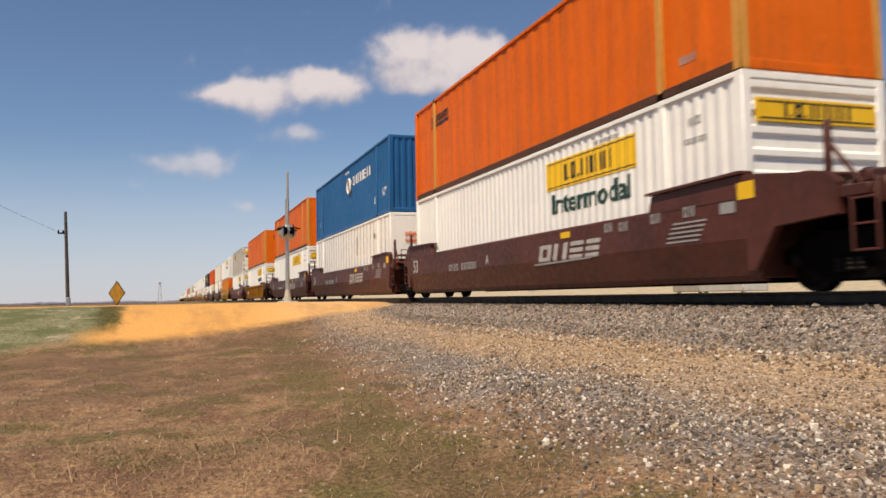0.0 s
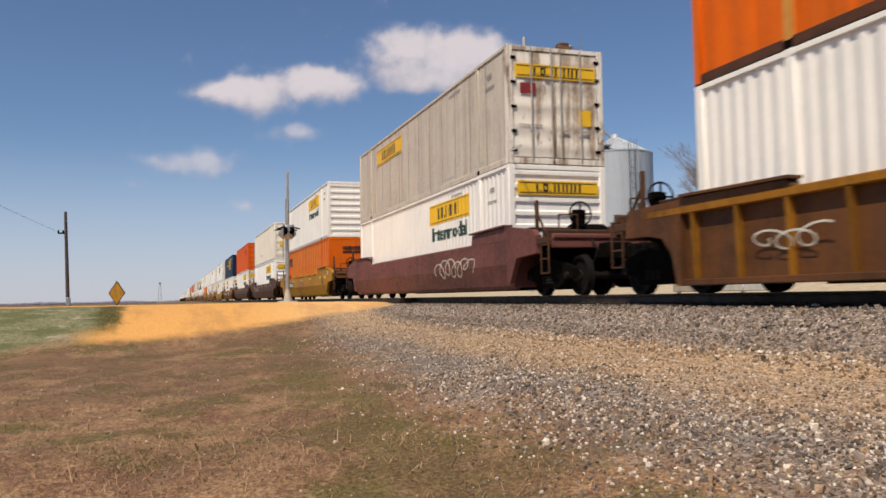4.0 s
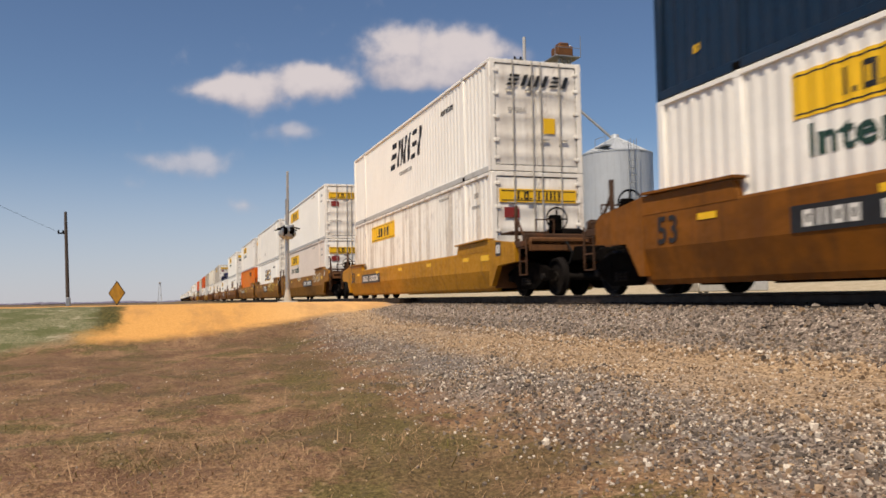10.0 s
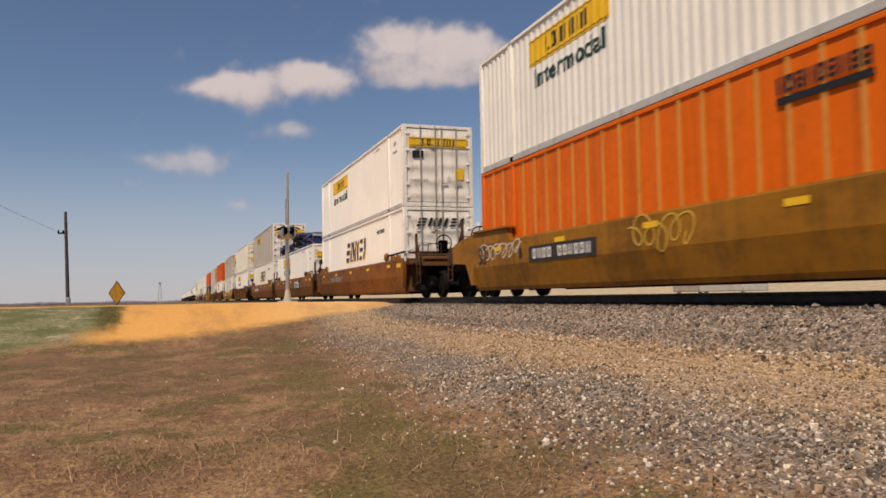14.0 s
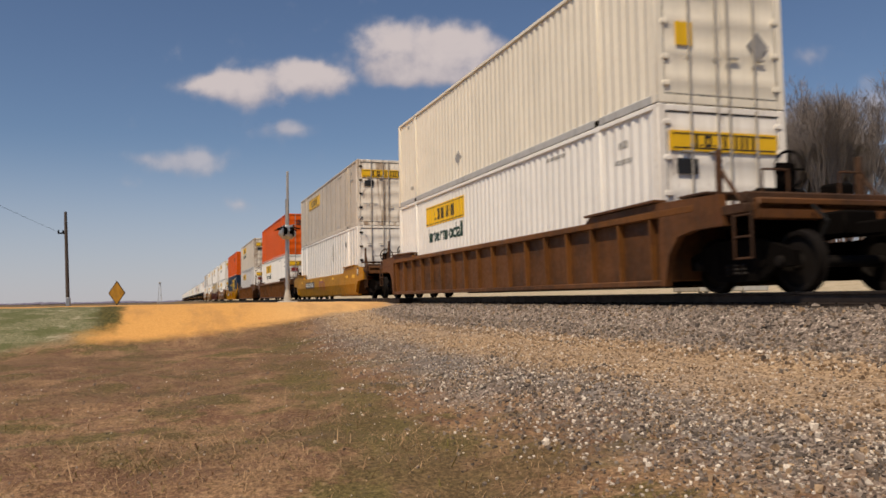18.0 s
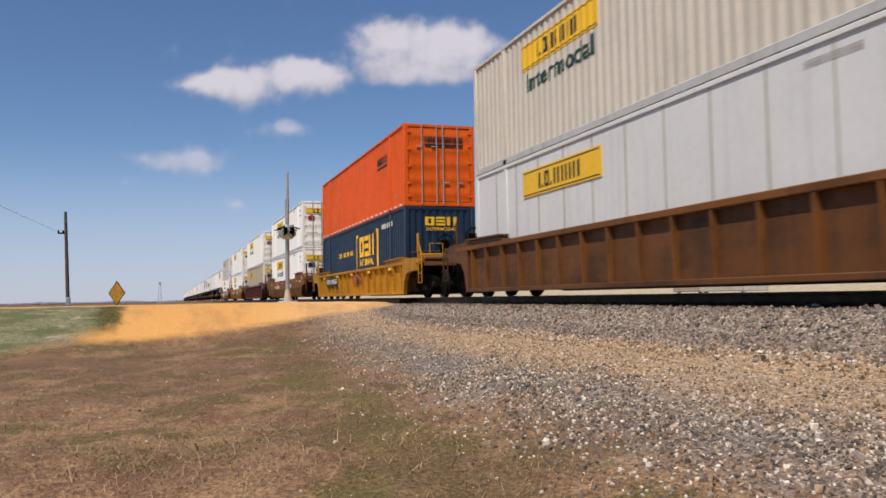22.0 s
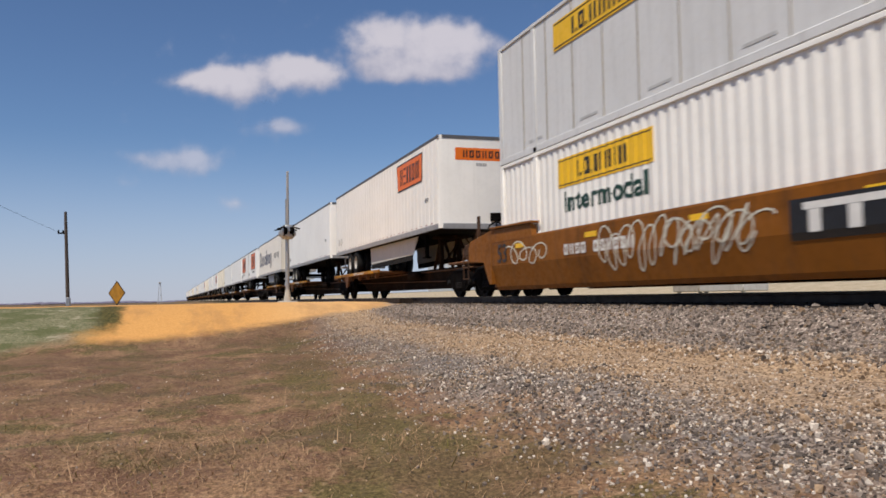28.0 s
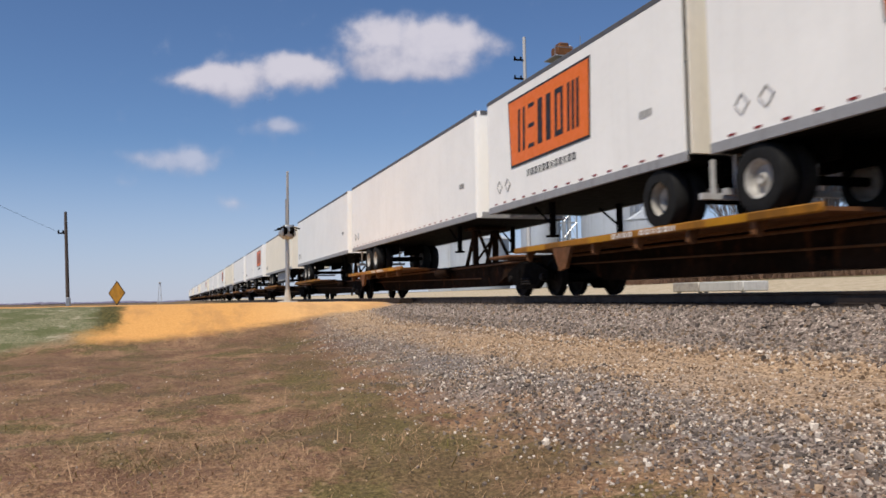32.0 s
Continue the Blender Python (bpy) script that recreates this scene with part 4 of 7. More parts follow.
def rail_line(x=2.05, big=True):
    """Navy container's yellow bracketed wordmark."""
    def put(c):
        word(c, side_at(x, 1.9, -HY - 0.006), [0.80, 0.74, 0.84], 0.86, DECAL_YELLOW, 0, 0.10, kinds=("box", "tri", "two"), stroke=0.32)
        for s in (-1, 1):
            mark("bracket", lambda: G().box(-0.07, 0.07, -0.004, 0.01, -0.74, 0.74), DECAL_YELLOW, c, side_at(x + s * 1.9, 1.72, -HY - 0.005), key="rlb")
            mark("bracket_foot", lambda: G().box(-0.19, 0.05, -0.004, 0.01, -0.07, 0.07), DECAL_YELLOW, c, side_at(x + s * 1.9 + (0.0 if s > 0 else 0.2), 2.4, -HY - 0.009), key="rlf")
        lettering("lettering", "INTERMODAL", 0.3, DECAL_YELLOW, c, side_at(x, 1.22, -HY - 0.006) @ pose(0, 0, 0, 90), 0.004, 2.5)
        mark("slogan_strip", lambda: digits(14, 0.17, 0.2, 0.07, 0.004, (3, 7)), DECAL_YELLOW, c, side_at(x - 4.2, 1.75, -HY - 0.006), key="rls")
        mark("number_strip", lambda: digits(11, 0.1, 0.19, 0.05, 0.004, (4,)), DECAL_WHITE, c, side_at(5.4, 2.45, -HY - 0.006), key="rln")
        word(c, end_at(0, 2.38, HX + 0.012), [0.34, 0.34, 0.36], 0.3, DECAL_YELLOW, 0, 0.06, kinds=("box", "tri", "two"), stroke=0.34)
        lettering("lettering", "INTERMODAL", 0.12, DECAL_YELLOW, c, end_at(0.02, 2.1, HX + 0.014) @ pose(0, 0, 0, 90), 0.002, 1.1)
        mark("end_plate", lambda: G().box(-0.25, 0.25, -0.004, 0.01, -0.14, 0.14), DECAL_WHITE, c, end_at(0.2, 0.8, HX + 0.012), key="rlp")
        small_marks(c, -7.0, 0.6, 2, DECAL_YELLOW)
    return put


def ring_marks(c):
    mark("emblem", lambda: G().ring((0, -0.004, 0), 0.33, 0.06, "y", 20, 4).box(-0.03, 0.03, -0.006, 0.02, -0.3, 0.3).box(-0.2, 0.2, -0.006, 0.02, -0.03, 0.03), DECAL_WHITE, c, side_at(0.87, 1.9, -HY - 0.004), "round white emblem")
    word(c, side_at(3.15, 2.05, -HY - 0.006), [0.24] * 10, 0.4, DECAL_WHITE, 0, 0.1, kinds=("box", "two", "two", "box", "box", "two", "bar", "tri", "box", "two"))
    small_marks(c, 0.3, 2.6, 8, DECAL_WHITE, 0.1)
    lettering("lettering", "53'", 0.34, DECAL_WHITE, c, side_at(7.1, 0.85, -HY - 0.006) @ pose(0, 0, 0, 90), 0.006)
    small_marks(c, 5.6, 0.7, 1, DECAL_WHITE, 0.3)
    small_marks(c, -6.9, 0.8, 1, DECAL_WHITE, 0.3)
    mark("end_plate", lambda: G().box(-0.25, 0.25, -0.004, 0.01, -0.2, 0.2), DECAL_WHITE, c, end_at(0.05, 1.1, HX + 0.012), key="rlp2")


def leasing(orange):
    """Grey ribbed white box with small dark stencils and an orange end mark."""
    def put(c):
        small_marks(c, 5.6, 2.2, 3, DECAL_INK, 0.2)
        small_marks(c, 2.4, 2.0, 2, DECAL_GREY, 0.9)
        if orange:
            for z in (2.1, 1.86):
                mark("end_wordmark_strip", lambda: digits(9, 0.115, 0.15, 0.025, 0.004), DECAL_ORANGE, c, end_at(-0.1, z, HX + 0.014), key="lo1")
        mark("end_number_strip", lambda: G().add(*(lambda q: ([(b2, d2, a2) for a2, d2, b2 in q.v], q.f))(digits(8, 0.09, 0.1, 0.06))), DECAL_GREY, c, end_at(0.95, 1.55, HX + 0.012), key="lo2")
    return put


# ---- train: well cars ----
def truck_parts(car, x, far=False):
    """A two-axle truck: bolster, side frames, springs, axles and wheels."""
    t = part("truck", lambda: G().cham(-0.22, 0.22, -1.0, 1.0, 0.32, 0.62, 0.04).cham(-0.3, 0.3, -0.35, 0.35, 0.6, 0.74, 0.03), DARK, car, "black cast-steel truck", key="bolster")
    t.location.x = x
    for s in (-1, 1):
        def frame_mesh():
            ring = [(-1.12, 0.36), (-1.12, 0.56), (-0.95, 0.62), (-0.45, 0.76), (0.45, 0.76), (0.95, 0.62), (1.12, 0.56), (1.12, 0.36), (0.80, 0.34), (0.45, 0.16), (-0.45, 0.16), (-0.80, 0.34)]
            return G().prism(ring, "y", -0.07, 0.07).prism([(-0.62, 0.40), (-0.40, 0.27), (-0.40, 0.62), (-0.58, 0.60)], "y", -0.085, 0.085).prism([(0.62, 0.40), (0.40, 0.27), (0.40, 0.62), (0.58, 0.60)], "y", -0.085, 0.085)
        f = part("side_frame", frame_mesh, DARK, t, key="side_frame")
        f.location.y = s * 1.0
        for u in () if far else (-0.16, 0.0, 0.16):
            sp = part("spring", lambda: G().lathe([(0.05, 0.0), (0.07, 0.03), (0.055, 0.06), (0.07, 0.09), (0.055, 0.12), (0.07, 0.15), (0.05, 0.18)], (0, 0, 0.24), "z", 10), WHEEL, t, key="spring")
            sp.location = (u, s * 1.07, 0)
        for e in (-0.889, 0.889):
            w = part("wheel", lambda: G().lathe([(0.0, -0.02), (0.09, -0.05), (0.12, -0.02), (0.33, 0.0), (0.36, -0.05), (0.415, -0.055), (0.42, 0.05), (0.445, 0.06), (0.445, 0.085), (0.36, 0.08), (0.3, 0.03), (0.0, 0.06)], (0, 0, 0.42), "y", 28), WHEEL, t, key="wheel")
            w.location = (e, s * 0.75, 0)
            if s > 0:
                w.rotation_euler.z = math.pi
            if far:
                continue
            b = part("bearing_cap", lambda: G().lathe([(0.0, -0.11), (0.07, -0.1), (0.085, -0.05), (0.085, 0.05)], (0, 0, 0.42), "y", 12), WHEEL, t, key="bearing")
            b.location = (e, s * 1.02, 0)
            if s > 0:
                b.rotation_euler.z = math.pi
    for e in (-0.889, 0.889):
        ax = part("axle", lambda: G().tube((0, -0.75, 0.42), (0, 0.75, 0.42), 0.085, n=10), WHEEL, t, key="axle")
        ax.location.x = e
    return t


WELL = 8.3


def well_car(label, mat, style="smooth", front="end", rear="end", deco=(), trim=None, pipes=False, low=1.0, lips=()):
    c = thing("well_car", label, "railway car", "well cars of the train")
    trim = trim or mat
    gear = mat if mat == MAROON or (mat == YELLOW and style != "smooth") else GEAR
    plate = mat if mat in (MAROON, MAROON_PALE, BROWN_DARK, RIB_BROWN) else RUST_DECK
    for s in (-1, 1):
        if style == "smooth":
            ring = [(1.46, 1.34), (1.335, 1.34), (1.335, 1.27), (1.40, 1.25), (1.40, 0.72), (1.315, 0.30), (1.20, 0.22), (1.20, 0.155), (1.285, 0.155), (1.35, 0.24), (1.478, CREASE), (1.478, 1.30)]
            part("side_sill", lambda: G().prism([(s * u, w) for u, w in ring], "x", -WELL - 0.08, WELL + 0.08).hard(), mat, c, key=("sill", s))
        else:
            part("side_sheet", lambda: G().box(-WELL, WELL, min(s * 1.33, s * 1.37), max(s * 1.33, s * 1.37), 0.14, 1.25), mat, c, key=("sheet", s))
            part("top_chord", lambda: G().cham(-WELL - 0.9, WELL + 0.9, min(s * 1.325, s * 1.49), max(s * 1.325, s * 1.49), 1.22, 1.34, 0.015), trim, c, key=("chord", s))
            part("bottom_chord", lambda: G().cham(-WELL, WELL, min(s * 1.28, s * 1.47), max(s * 1.28, s * 1.47), 0.12, 0.22, 0.015), mat, c, key=("lchord", s))
            for k in range(17):
                if s < 0:
                    r = part("side_rib", lambda: G().prism([(-1.49, 1.22), (-1.36, 1.22), (-1.36, 0.2), (-1.45, 0.2)], "x", -0.024, 0.024), trim, c, key="rib")
                    r.location.x = -WELL + 0.3 + k * 1.0
        for e in (-1, 1):
            def raised():
                joint = (front if e > 0 else rear) == "joint"
                if style != "smooth":
                    ring = [(5.85, 1.335), (6.0, 1.44), (8.2, 1.46), (9.8, 1.42), (9.9, 0.96), (9.2, 0.95), (8.8, 0.88), (8.55, 0.62), (8.42, 0.12), (8.295, 0.12), (8.295, 1.335)]
                elif pipes:
                    ring = [(8.295, 1.342), (8.60, 1.342), (8.58, 0.9), (8.48, 0.35), (8.295, 0.35)]
                elif joint:
                    ring = [(5.9, 1.30), (6.0, 1.60), (8.45, 1.64), (8.62, 1.58), (8.58, 0.9), (8.48, 0.35), (8.295, 0.35), (8.295, 1.30)]
                else:
                    ring = [(5.9, 1.30), (6.0, 1.58), (8.3, 1.62), (9.75, 1.44), (9.9, 1.30), (9.9, 0.92), (8.85, 0.86), (8.45, 0.30), (8.295, 0.30), (8.295, 1.30)]
                plate = G().prism([(e * u, w) for u, w in ring], "y", min(s * 1.36, s * 1.485), max(s * 1.36, s * 1.485))
                if pipes:
                    return plate
                top = 1.445 if style != "smooth" else 1.60
                return plate.prism([(e * u, top + w) for u, w in ((5.9, 0.0), (8.25, 0.035), (8.25, 0.075), (5.9, 0.04))], "y", min(s * 1.30, s * 1.545), max(s * 1.30, s * 1.545))
            if e > 0 or s < 0:
                part("end_side_plate", raised, mat, c, key=("raised", s, e, style, (front if e > 0 else rear), pipes))
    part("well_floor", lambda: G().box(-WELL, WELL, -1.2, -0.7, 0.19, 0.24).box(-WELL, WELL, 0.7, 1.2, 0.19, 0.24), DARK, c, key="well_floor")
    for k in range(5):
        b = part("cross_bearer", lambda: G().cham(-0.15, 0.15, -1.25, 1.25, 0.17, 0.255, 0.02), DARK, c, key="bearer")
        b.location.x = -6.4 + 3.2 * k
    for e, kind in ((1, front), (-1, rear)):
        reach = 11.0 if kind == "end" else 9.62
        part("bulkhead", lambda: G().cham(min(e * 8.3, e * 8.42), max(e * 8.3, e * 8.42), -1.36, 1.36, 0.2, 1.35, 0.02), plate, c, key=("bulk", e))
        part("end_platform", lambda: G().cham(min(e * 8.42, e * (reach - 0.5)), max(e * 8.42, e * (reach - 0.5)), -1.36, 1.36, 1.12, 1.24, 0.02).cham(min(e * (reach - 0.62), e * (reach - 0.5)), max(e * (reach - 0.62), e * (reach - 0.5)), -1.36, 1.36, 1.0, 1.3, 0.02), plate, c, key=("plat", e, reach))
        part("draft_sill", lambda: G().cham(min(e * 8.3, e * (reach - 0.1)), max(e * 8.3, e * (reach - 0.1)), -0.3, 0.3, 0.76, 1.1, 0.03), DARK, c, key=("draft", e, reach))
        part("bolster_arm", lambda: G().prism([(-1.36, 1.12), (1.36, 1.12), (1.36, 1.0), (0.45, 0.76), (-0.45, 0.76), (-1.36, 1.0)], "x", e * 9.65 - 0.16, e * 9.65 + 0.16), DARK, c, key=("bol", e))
        for s in (-1, 1):
            g = part("guide_post", lambda: G().cham(-0.045, 0.045, -0.035, 0.035, 1.2, 2.1, 0.012).tube((0.04, 0, 1.8), (0.5, 0, 1.25), 0.03, n=6), gear, c, "upright container guide post", key="guide")
            g.location = (e * (8.72 if kind == "joint" else 9.6), s * 1.3, 0)
            g.rotation_euler.z = 0 if e > 0 else math.pi
            if s < 0:
                g2 = part("ladder_stirrup", lambda: G().cham(-0.20, -0.165, -0.015, 0.02, 0.46, 1.30, 0.008).cham(0.165, 0.20, -0.015, 0.02, 0.46, 1.30, 0.008).cham(-0.18, 0.18, -0.01, 0.015, 0.46, 0.49, 0.006).cham(-0.18, 0.18, -0.01, 0.015, 0.76, 0.79, 0.006).cham(-0.18, 0.18, -0.01, 0.015, 1.06, 1.09, 0.006), gear, c, "painted ladder stirrup", key="grab")
                g2.location = (e * (reach - 0.75), s * 1.44, 0)
        for u in (-0.8, 0.0, 0.8):
            q = part("walk_grating_support", lambda: G().cham(-0.03, 0.03, -0.03, 0.03, 1.2, 1.52, 0.008), DARK, c, key="wsup")
            q.location = (e * 8.9, u, 0)
        gr = part("walkway", lambda: G().cham(-0.35, 0.35, -1.25, 1.25, 1.5, 1.545, 0.01), GEAR if mat != MAROON else MAROON, c, "steel walkway grating", key="walkway")
        gr.location.x = e * 8.85
        hose = part("brake_hose", lambda: G().tube((0, 0, 1.2), (0.25, 0.02, 0.95), 0.022, n=6).tube((0.25, 0.02, 0.95), (0.1, 0, 0.7), 0.022, n=6), RUBBER, c, key="hose")
        hose.location = (e * (reach - 0.45), -0.5, 0)
        frame_bar = part("end_beam", lambda: G().cham(-0.07, 0.07, -1.44, 1.44, 1.24, 1.40, 0.02).cham(-0.5, 0.07, -1.46, -1.36, 1.10, 1.24, 0.015).cham(-0.5, 0.07, 1.36, 1.46, 1.10, 1.24, 0.015), gear, c, key="end_beam")
        frame_bar.location.x = e * (reach - 0.72)
        frame_bar.rotation_euler.z = 0 if e > 0 else math.pi
        for u in (-0.9, 0.45):
            grip = part("grab_iron", lambda: G().tube((0, -0.22, 1.4), (0, -0.22, 1.72), 0.016, n=6).tube((0, 0.22, 1.4), (0, 0.22, 1.72), 0.016, n=6).tube((0, -0.22, 1.72), (0, 0.22, 1.72), 0.016, n=6), gear, c, key="grip")
            grip.location = (e * (reach - 0.7), u, 0)
        if kind == "end":
            part("coupler", lambda: G().cham(min(e * 10.7, e * 11.5), max(e * 10.7, e * 11.5), -0.11, 0.11, 0.74, 0.94, 0.03).cham(min(e * 11.38, e * 11.69), max(e * 11.38, e * 11.69), -0.19, 0.17, 0.66, 1.02, 0.05), DARK, c, key=("coupler", e))
            part("brake_wheel", lambda: G().ring((e * 10.2, -0.55, 1.75), 0.26, 0.02, "x", 18, 6).box(e * 10.2 - 0.012, e * 10.2 + 0.012, -0.8, -0.3, 1.735, 1.765).box(e * 10.2 - 0.012, e * 10.2 + 0.012, -0.565, -0.535, 1.5, 2.0).cham(e * 10.2 - 0.16, e * 10.2 - 0.02, -0.7, -0.4, 1.3, 1.85, 0.03), DARK, c, "hand brake wheel on its housing", key=("brake", e))
            part("air_tank", lambda: G().lathe([(0.0, -0.5), (0.14, -0.48), (0.19, -0.4), (0.19, 0.4), (0.14, 0.48), (0.0, 0.5)], (e * 9.1, 0.2, 1.45), "y", 14), DARK, c, key=("tank", e))
            part("brake_valve", lambda: G().cham(e * 9.8 - 0.2, e * 9.8 + 0.2, 0.5, 0.85, 1.24, 1.62, 0.04), DARK, c, key=("valve", e))
        if e > 0 or kind == "end":
            truck_parts(c, e * 9.65)
    for u, half in lips:
        p = part("cover_lip", lambda: G().lathe([(0.0, -half), (0.05, -half), (0.065, -half + 0.03), (0.065, half - 0.03), (0.05, half), (0.0, half)], (0, -1.45, 1.36), "x", 10), mat, c, "rolled cover lip", key=("lip", half))
        p.location.x = u
    for e in (-1, 1) if pipes else ():
        b = part("latch_box", lambda: G().cham(-0.17, 0.17, -0.1, 0.04, 0.0, 0.30, 0.06), mat, c, key="latch")
        b.location = (e * 6.15, -1.40, 1.34)
        p = part("hand_pipe", lambda: G().tube((6.3, -1.42, 1.52), (8.6, -1.42, 1.56), 0.035, n=8), DARK, c, key="pipe")
        p.scale.x = e
        for u in (7.05, 7.75):
            q = part("pipe_saddle", lambda: G().prism([(-0.22, 0.0), (0.22, 0.0), (0.12, 0.15), (-0.12, 0.15)], "y", -0.05, 0.05), mat, c, key="saddle")
            q.location = (e * u, -1.42, 1.34)
    for d in deco:
        d(c)
    if low < 1.0:
        for o in c.children:
            if o.name.split(".")[0] in ("side_sill", "end_side_plate", "side_sheet", "top_chord", "bottom_chord", "side_rib"):
                o.scale.z = low
            elif o.location.z > 0.5:
                o.location.z *= low
    return c


def sill_at(x, z):
    return pose(x, -1.485, z)


def car_marks(name_mat=None, x=0.0, boxed=False, numbers_x=-3.2, num_mat=None, letter="", fifty=True, plate=True):
    def put(c):
        if boxed:
            mark("logo_field", lambda: G().box(-1.22, 1.22, -0.004, 0.01, -0.26, 0.26), DECAL_INK, c, sill_at(x, 0.90), "black field with a plain white wordmark", key="lf")
            word(c, sill_at(x, 0.87) @ pose(0, -0.006, 0), [0.2, 0.2, 0.54], 0.28, DECAL_WHITE, 0, 0.42, kinds=("bar", "bar", "two"), stroke=0.36)
            mark("wordmark_bar", lambda: G().box(-0.98, 0.4, -0.004, 0.002, -0.045, 0.045), DECAL_WHITE, c, sill_at(x, 1.06) @ pose(0, -0.006, 0), key="wbar")
        elif name_mat:
            word(c, sill_at(x, 0.78), [0.16, 0.16, 0.5], 0.40, name_mat, 0, 0.40, kinds=("bar", "bar", "two"), stroke=0.32)
            mark("wordmark_bar", lambda: G().box(-0.86, 0.38, -0.004, 0.002, -0.05, 0.05), name_mat, c, sill_at(x, 1.03), key="wbar2")
        if numbers_x is not None:
            if num_mat is None:
                mark("number_field", lambda: G().box(-1.5, 1.5, -0.003, 0.01, -0.17, 0.17), DECAL_INK, c, sill_at(numbers_x, 0.91), key="nf")
            mark("number_strip", lambda: digits(11, 0.165, 0.21, 0.075, 0.003, (4,)), DECAL_WHITE if num_mat is None else num_mat, c, sill_at(numbers_x, 0.91) @ pose(0, -0.005, 0), key="nb")
        if letter:
            lettering("lettering", letter, 0.24, DECAL_WHITE if num_mat else DECAL_INK, c, sill_at((x if numbers_x is None else numbers_x) - 1.95, 0.95) @ pose(0, -0.003, 0, 90), 0.006)
        if fifty:
            lettering("lettering", "53", 0.44, DECAL_INK, c, sill_at(-7.6, 0.99) @ pose(0, -0.003, 0, 90), 0.008)
        for k in range(5):
            mark("reflector_patch", lambda: G().box(-0.22, 0.22, -0.003, 0.01, -0.05, 0.05), DECAL_YELLOW, c, sill_at(-6.6 + 3.3 * k, 1.14), key="patch")
        if plate:
            mark("data_plate", lambda: G().box(-0.16, 0.16, -0.004, 0.01, -0.17, 0.17), DECAL_INK, c, sill_at(8.9, 1.32), key="dp")
            mark("data_strip", lambda: bars([0.1, 0.1], 0.2, 0.003, 0, 0.03), DECAL_WHITE, c, sill_at(8.9, 1.32) @ pose(0, -0.006, 0), key="dl")
            mark("end_reflector", lambda: G().box(-0.26, 0.26, -0.004, 0.01, -0.07, 0.07), DECAL_YELLOW, c, sill_at(8.0, 1.12), key="er")
    return put


def sail_mark(c, letter="A"):
    """Slanted white wordmark and stencil lines of the maroon cars."""
    word(c, sill_at(2.97, 0.88), [0.56, 0.6, 0.54, 0.5], 0.34, DECAL_DULL, 0.3, 0.12, kinds=("box", "two", "tri", "tri"))
    mark("swoosh", lambda: G().prism([(-1.3, -0.02), (1.2, 0.03), (1.3, 0.06), (-1.3, 0.02)], "y", -0.003, 0.01), DECAL_DULL, c, sill_at(2.7, 0.66), key="bs")
    mark("number_strip", lambda: digits(11, 0.14, 0.19, 0.06, 0.003, (4,)), DECAL_GREY, c, sill_at(-3.2, 0.82), key="bn")
    lettering("lettering", letter, 0.22, DECAL_DULL, c, sill_at(-1.35, 0.90) @ pose(0, -0.003, 0, 90), 0.006)
    mark("yellow_tag", lambda: G().box(-0.2, 0.2, -0.003, 0.01, -0.06, 0.06), DECAL_YELLOW, c, sill_at(2.9, 1.2), key="bt")
    for k, (x, z) in enumerate(((4.6, 1.2), (5.1, 1.18), (6.1, 1.22), (7.0, 1.24))):
        mark("stencil_strip", lambda: digits(2, 0.11, 0.16, 0.05), DECAL_GREY, c, sill_at(x, z), key="bst")
    for k in range(5):
        mark("stencil_line", lambda: G().box(-0.42, 0.42, -0.003, 0.01, -0.014, 0.014), DECAL_GREY, c, sill_at(7.0 - 0.05 * k, 1.08 - 0.07 * k), key="bl")
    mark("yellow_field", lambda: G().box(-0.17, 0.17, -0.003, 0.01, -0.12, 0.12), DECAL_YELLOW, c, sill_at(8.3, 1.40), key="bf")
    mark("grey_tag", lambda: G().box(-0.16, 0.16, -0.003, 0.01, -0.08, 0.08), DECAL_GREY, c, sill_at(7.9, 1.2), key="bg")
    lettering("lettering", "53", 0.40, DECAL_DULL, c, sill_at(-7.6, 0.97) @ pose(0, -0.003, 0, 90), 0.008)


def scrawl(x, z, w, h, mat, seed, n=26, thick=0.014):
    """Loops of spray paint on the side sill."""
    def put(c):
        r = random.Random(seed)
        g, p = G(), None
        turns, ph, wide = max(3, n // 3), r.uniform(0, 6), w / max(3, n // 3)
        swing = [r.uniform(0.55, 1.0) for k in range(turns + 2)]
        for k in range(turns * 12):
            t = k / 12
            f = t - int(t)
            amp = swing[int(t)] * (1 - f) + swing[int(t) + 1] * f
            q = (w * (t / turns - 0.5) + wide * 0.62 * math.sin(6.28 * t + ph), h * 0.5 * amp * math.sin(6.28 * t * 0.97 + ph + 1.9) + h * 0.12 * math.sin(2.1 * t + ph))
            if p:
                d = Vector((q[0] - p[0], q[1] - p[1])).normalized() * thick
                g.prism([(p[0] - d.y, p[1] + d.x), (p[0] + d.y, p[1] - d.x), (q[0] + d.y, q[1] - d.x), (q[0] - d.y, q[1] + d.x)], "y", -0.002 - 0.0006 * (k % 4), 0.004)
            p = q
        mark("graffiti", g, mat, c, sill_at(x, z), "sprayed graffiti scrawl")
    return put


# ---- train: trailers on spine cars ----
TZ = 2.06               # underside of a trailer box above the rail
TH = 2.86


